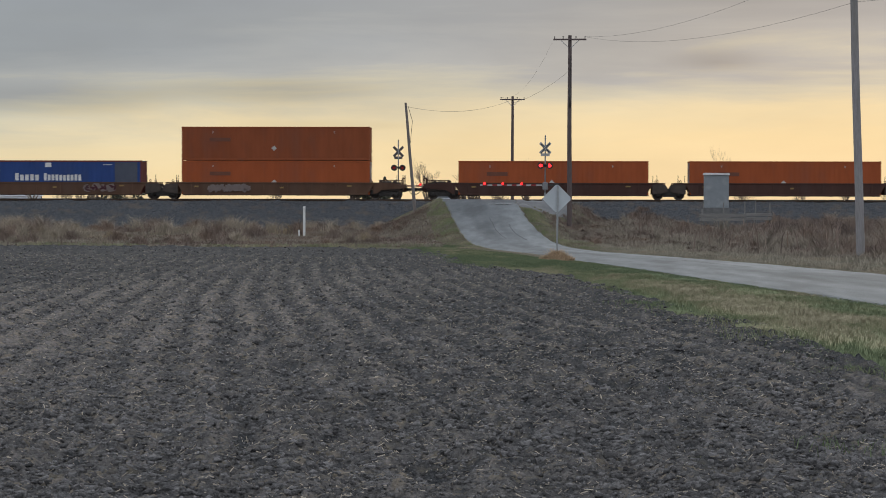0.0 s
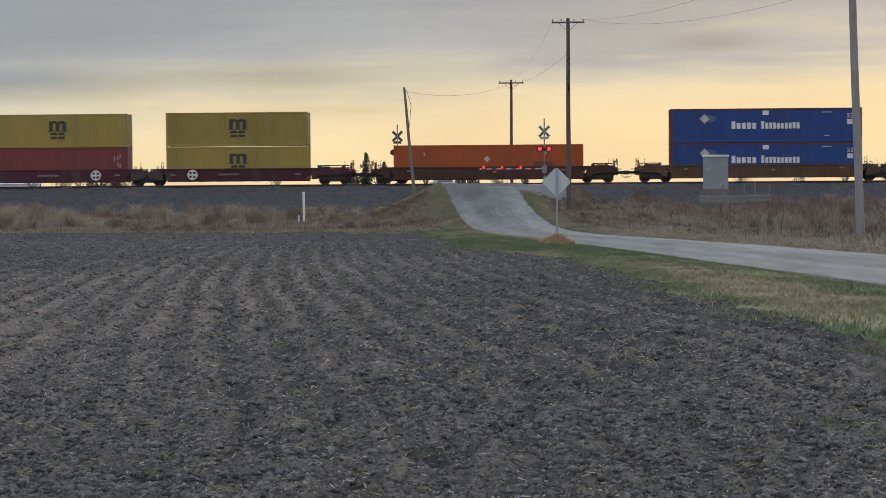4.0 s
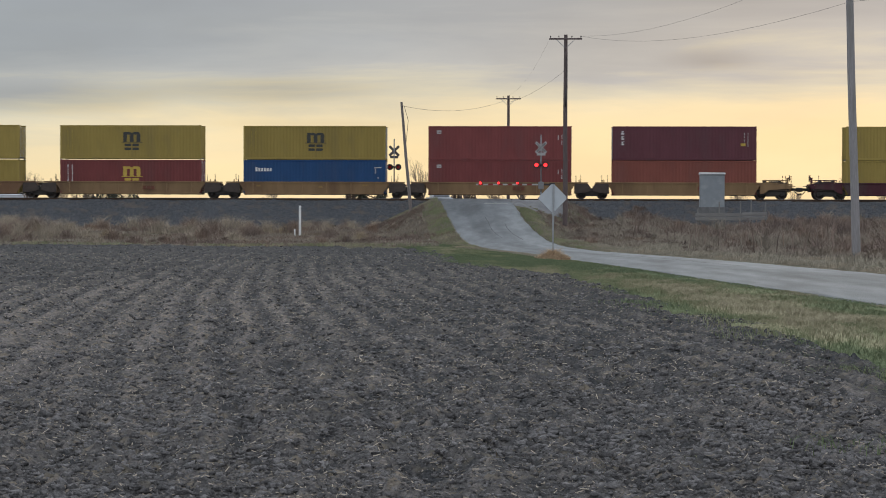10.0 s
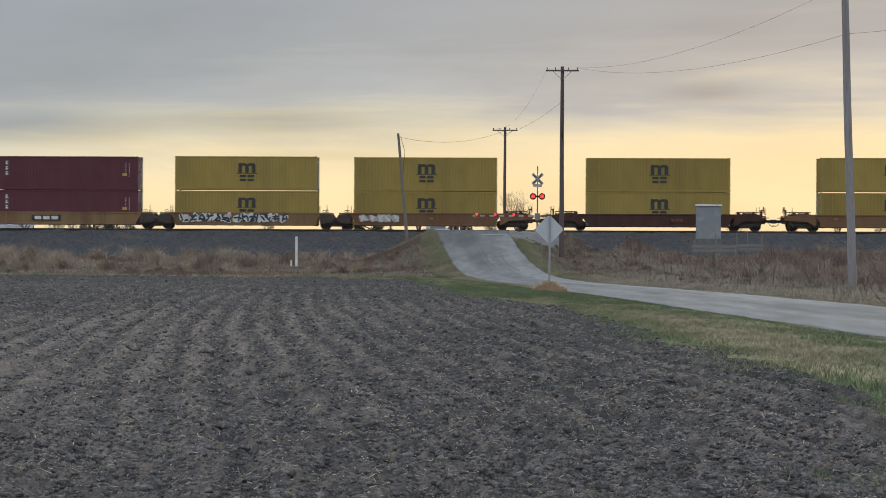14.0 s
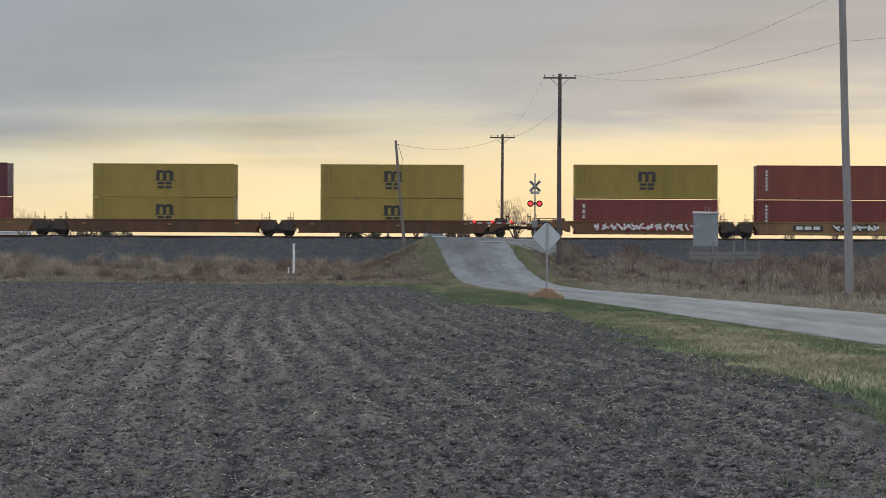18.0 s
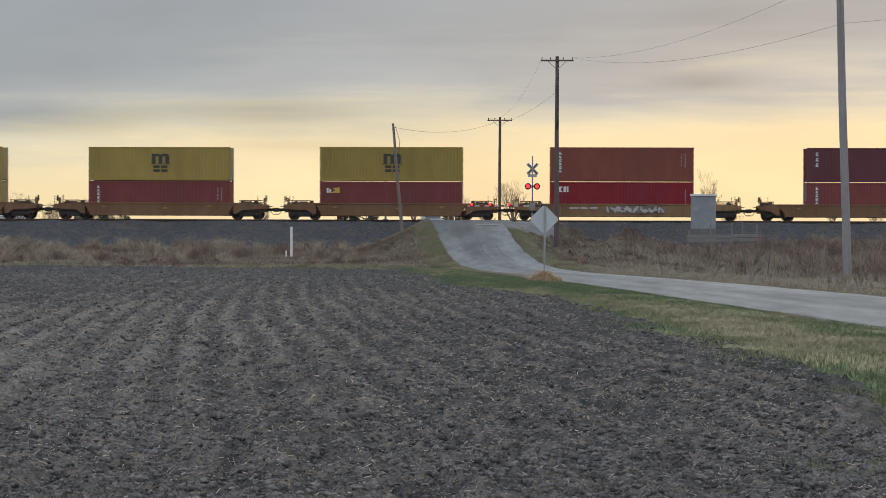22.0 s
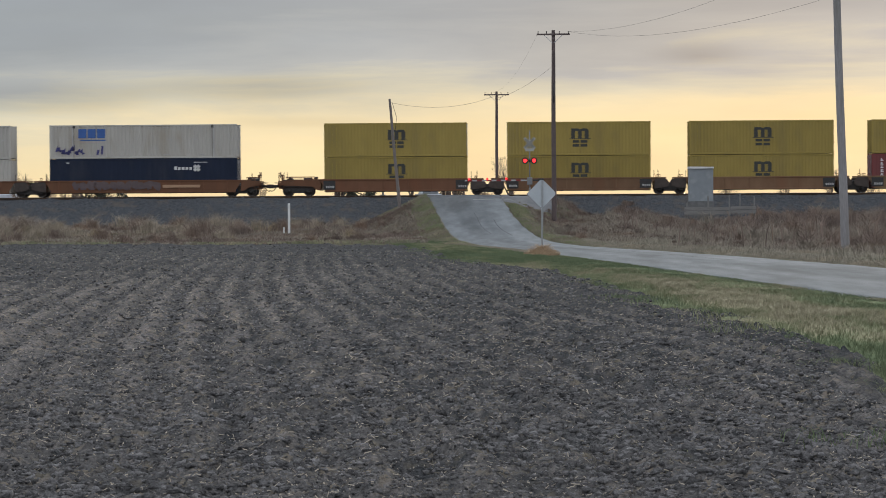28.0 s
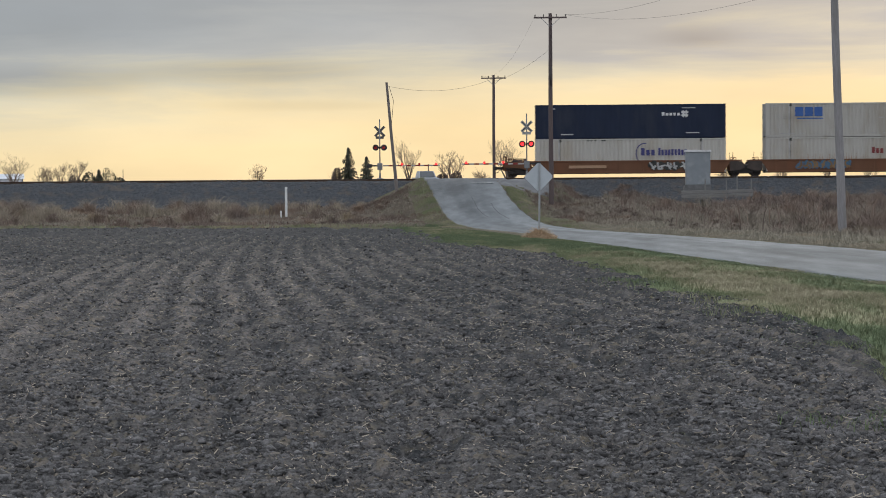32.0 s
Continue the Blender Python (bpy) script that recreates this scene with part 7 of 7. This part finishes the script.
    k = (dr > np.where(x < road_x(y), 1.3, 1.7)) & (dr < 8) & ~((x > -3) & (x < 2.4) & (y > 169)) & ((x > 0) | (y > 140)) & (y < 173)
    x, y = x[k], y[k]
    size = 0.22 + 0.38 * rng.random(len(x)) ** 1.3
    px, py, h, i = tufts(x, y, size, 60, rng)
    tone = vnoise(x * 0.35, y * 0.2, 95)[i] + 0.3 * rng.random(len(x))[i]
    for name, mat, k, lab in (("flank_grass", DEADGRASS, tone > 0.58, "tan dead grass on the flanks of the ramp"), ("flank_brush", DARKWEED, tone <= 0.58, "brown dead brush on the flanks of the ramp")):
        stuff(name, blades(name, mat, px[k], py[k], land(px[k], py[k]) - 0.03, h[k], 0.022 + 0.02 * rng.random(k.sum()), 0.6, 96), lab, "weeds")
    # grey-brown brush climbing the ballast slope beside the crossing and the cabinet
    x, y, rng = scatter(620, 3.4, 40, 166, 180.6, 120)
    k = (y < 172.5 + 8.5 * vnoise(x * 0.33, y * 0.05, 121) * np.clip((30 - x) / 14, 0.15, 1)) & ~((np.abs(x - 14.6) < 3.4) & (y < 168))
    x, y = x[k], y[k]
    size = 0.3 + 0.6 * rng.random(len(x)) ** 1.5
    px, py, h, i = tufts(x, y, size, 110, rng)
    pz = np.maximum(land(px, py), np.interp(YC - py, [2.5, 3.0, 3.5, 4.1, 4.8, 5.6, 6.6, 7.6, 8.6], [2.5, 2.5, 2.36, 2.1, 1.78, 1.42, 0.98, 0.55, 0.18]))
    tone = vnoise(x * 0.5, y * 0.3, 122)[i] + 0.3 * (rng.random(len(x))[i] - 0.5)
    for name, mat, k, lab in (("slope_grass", DEADGRASS, tone > 0.55, "tan dead grass on the ballast slope"), ("slope_brush", DARKWEED, tone <= 0.55, "grey-brown dead brush on the ballast slope")):
        stuff(name, blades(name, mat, px[k], py[k], pz[k] - 0.04, h[k], 0.02 + 0.02 * rng.random(k.sum()), 0.65, 123), lab, "weeds")
    # grey-brown growth round the foot of the leaning pole
    x, y, rng = scatter(60, POLE_D[0] - 3.5, POLE_D[0] + 2.2, POLE_D[1] - 4, POLE_D[1] - 0.5, 124)
    k = off_road(x, y) > 1.2
    x, y = x[k], y[k]
    px, py, h, i = tufts(x, y, 0.32 + 0.3 * rng.random(len(x)), 80, rng)
    stuff("pole_foot_brush", blades("pole_foot_brush", DARKWEED, px, py, land(px, py) - 0.04, h, 0.02 + 0.02 * rng.random(len(px)), 0.65, 125), "grey-brown dead brush round the foot of a pole", "weeds")
    # a ragged straw fringe where the weeds meet the asphalt
    rng = np.random.default_rng(101)
    y = 62 + 90 * rng.random(16000)
    x = road_x(y) + road_w(y) + 0.05 + 2.2 * rng.random(len(y)) ** 1.3
    stuff("road_edge_straw", blades("road_edge_straw", PALE, x, y, land(x, y) - 0.01, (0.05 + 0.16 * rng.random(len(x)) * vnoise(x * 1.5, y * 0.6, 102) * 2) * np.clip((x - road_x(y) - road_w(y)) / 0.7, 0.35, 1), 0.035 + 0 * x, 0.9, 103), "ragged straw-coloured grass at the edge of the asphalt", "grass")
    # a green fringe along the edge of the field
    x, y, rng = scatter(14000, -30, -6, 118, 130, 88)
    end = FIELD_END - 0.12 * (x + 20) - 2
    k = (y > end + 0.1) & (y < end + 3.2) & (vnoise(x * 0.5, y * 0.2, 89) > 0.45) & (off_road(x, y) > 1)
    x, y = x[k], y[k]
    stuff("field_edge_grass", blades("field_edge_grass", GRASS, x, y, land(x, y), 0.10 + 0.16 * rng.random(len(x)), 0.04 + 0 * x, 0.6, 90), "low green grass along the edge of the field", "grass")
    # a straw-coloured strip where the weeds meet the soil
    x, y, rng = scatter(26000, -48, -5, 118, 134, 104)
    end = FIELD_END - 0.12 * (x + 20) - 2
    k = (y > end + 0.2) & (y < end + 1.6 + 4.5 * vnoise(x * 0.22, y * 0.1, 105)) & (vnoise(x * 0.45, y * 0.3, 106) > 0.40) & (off_road(x, y) > 2) & ~((x > -18) & (x < -11) & (y < end + 1.5))
    x, y = x[k], y[k]
    stuff("field_edge_straw", blades("field_edge_straw", PALE, x, y, land(x, y) - 0.02, 0.08 + 0.20 * rng.random(len(x)) * vnoise(x * 0.8, y * 0.4, 107) * 1.6, 0.04 + 0 * x, 0.8, 108), "pale flattened straw along the edge of the field", "grass")
    # single dark stalks
    x, y, rng = scatter(160, 6, 34, 86, 150, 71)
    k = off_road(x, y) > 5
    x, y = x[k], y[k]
    stuff("weed_stalks", blades("weed_stalks", DARKWEED, x, y, land(x, y), 1.2 + 0.9 * rng.random(len(x)), 0.07 + 0 * x, 0.25, 72), "tall bare weed stalks in the brush", "weeds")


TUFT = surf("tan_tuft", (0.52, 0.39, 0.26), (0.42, 0.30, 0.19), 4.0, 0.9, island=0.35)


def make_grass():
    # verge between the field and the road: a low mat, then blades of the same tone
    def dryness(x, y):
        left = road_x(y) - road_w(y)
        across = np.clip((x - field_edge(y)) / np.maximum(0.8, left - field_edge(y)), -0.3, 1)
        d = 0.36 + 0.75 * (vnoise(x * 0.5, y * 0.17, 91) - 0.5) + 0.6 * (vnoise(x * 1.5, y * 0.6, 97) - 0.5) + 0.5 * (vnoise(x * 5, y * 2.2, 98) - 0.5)
        d = d + 0.34 * np.exp(-((y - 40) / 12) ** 2) * np.exp(-((across - 0.30) / 0.22) ** 2) - 0.34 * np.clip((across - 0.52) / 0.2, 0, 1) - 0.22 * np.clip((0.12 - across) / 0.15, 0, 1)
        d = d - 0.25 * np.clip((y - 60) / 25, 0, 1) + 0.30 * np.clip((y - 92) / 14, 0, 1)
        return np.clip(d, 0, 1).astype(np.float32)

    rng = np.random.default_rng(81)
    V, Yg = np.meshgrid(np.linspace(0, 1, 44), steps((12, 60, 0.35), (60, 122, 0.8)))
    left = road_x(Yg) - road_w(Yg) + 0.02
    inner = np.maximum(field_edge(Yg) - 0.45, left - np.where(Yg > 98, 5.5 - 0.06 * (Yg - 98), 30)) + 0.8 * (vnoise(Yg * 0.6, Yg * 0 + 3, 109) - 0.5)
    Xg = inner + (left - inner) * V
    me = grid_mesh("grass_mat", SWARD, Xg, Yg, land(Xg, Yg) - 0.01 + 0.03 * vnoise(Xg * 1.3, Yg * 0.7, 110) + 0.02 * vnoise(Xg * 6, Yg * 3, 111) - 0.10 * np.clip(1 - V / 0.06, 0, 1) - 0.05 * np.clip((V - 0.85) / 0.15, 0, 1))
    me.attributes.new("dry", "FLOAT", "POINT").data.foreach_set("value", dryness(Xg, Yg).ravel())
    stuff("grass_mat", me, "low matted turf of the road verge, green and straw-coloured", "grass")
    n = 230000
    y = 14 + 112 * rng.random(n) ** 1.35
    e0, e1 = field_edge(y) - 1.2, road_x(y) - road_w(y) - 0.05
    x = e0 + (e1 - e0) * rng.random(n)
    keep = (x < 2.5 + y * 0.20) & ((y < 98) | (off_road(x, y) < 5.5 - 0.06 * (y - 98)))
    x, y = x[keep], y[keep]
    patch = vnoise(x * 0.8, y * 0.25, 82)
    k2 = rng.random(len(x)) < np.clip((x - field_edge(y) + 0.9) / 1.5, np.where(y < 30, 0.12, 0.03), 1) * (0.5 + 0.7 * patch)
    x, y, patch = x[k2], y[k2], patch[k2]
    h = (0.05 + 0.05 * patch + 0.04 * rng.random(len(x)) + 0.16 * np.clip(vnoise(x * 2.2, y * 0.9, 93) - 0.5, 0, 1)) * np.clip((road_x(y) - road_w(y) - x) / 1.5, 0.3, 1)
    me = blades("verge_grass", SWARD, x, y, land(x, y), h, 0.005 + 0.00020 * y, 0.9, 83)
    me.attributes.new("dry", "FLOAT", "POINT").data.foreach_set("value", np.repeat(np.clip(dryness(x, y) + 0.25 * (rng.random(len(x)) - 0.5), 0, 1), 5).astype(np.float32))
    stuff("verge_grass", me, "short green and straw-coloured grass on the road verge", "grass")
    # crumbled, straw-strewn edge of the asphalt at the foot of the ramp
    y = 92 + 62 * rng.random(7000)
    x = road_x(y) - road_w(y) + 0.10 - 0.75 * rng.random(len(y)) ** 1.6
    stuff("road_edge_litter", blades("road_edge_litter", PALE, x, y, land(x, y) + 0.02, 0.03 + 0.07 * rng.random(len(x)), 0.02 + 0 * x, 1.2, 112), "pale dry litter along the edge of the asphalt", "grass")
    # shoulders of the ramp
    n = 60000
    y = 112 + 66 * rng.random(n)
    side = np.where(rng.random(n) < 0.62, -1, 1)
    x = road_x(y) + side * (road_w(y) + 0.05 + np.where(side < 0, 1.5, 1.6) * rng.random(n) ** 1.2)
    k = ~((side > 0) & (y > 164))
    x, y = x[k], y[k]
    h = (0.10 + 0.22 * rng.random(len(x)) * vnoise(x * 0.7, y * 0.4, 84) * 2) * np.clip((y - 110) / 22, 0.25, 1)
    dry = rng.random(len(x)) < 0.12 + 0.45 * (vnoise(x * 0.6, y * 0.3, 87) > 0.55)
    for name, mat, k, lab in (("shoulder_grass", GRASS, ~dry, "short green grass on the shoulders of the road ramp"), ("dry_shoulder_grass", DEADGRASS, dry, "dry tan grass on the shoulders of the road ramp")):
        stuff(name, blades(name, mat, x[k], y[k], land(x[k], y[k]) - 0.01, h[k], 0.02 + 0 * x[k], 0.6, 85), lab, "grass")
    # dry tuft round the foot of the sign
    n = 3200
    a, r = rng.random(n) * 6.283, rng.random(n) ** 0.7
    x, y = 1.02 + np.cos(a) * r * 0.72, 86.6 + np.sin(a) * r * 0.9
    stuff("dry_tuft", blades("dry_tuft", TUFT, x, y, land(x, y), (0.66 - 0.5 * r) * (0.6 + 0.5 * rng.random(n)), 0.013 + 0 * x, 0.65, 86), "tuft of dry tan grass round the sign post", "grass")


make_weeds()
make_grass()


# ---------------------------------------------------------------- what moves
# seconds, and how far the train is ahead of an even pace
RUN = [(0.0, -0.11), (3.0, 0.02), (6.0, 0.10), (9.0, 0.20), (9.7, 0.23), (9.8, 0.21), (10.0, -0.48), (10.1, -0.47), (13.0, -0.29), (14.5, -0.20), (17.0, -0.35), (20.0, -0.31),
       (22.5, -0.25), (25.5, -0.12), (27.4, -0.10), (27.5, -0.08), (27.8, 0.62), (28.0, 0.66), (28.5, 0.69), (30.0, 0.80), (32.0, 0.91)]


def motions():
    for ob, x, z in MOVERS:
        walk(ob, [(t, pose(x + SPEED * t + ahead, YC, RAIL + z)) for t, ahead in RUN])


motions()
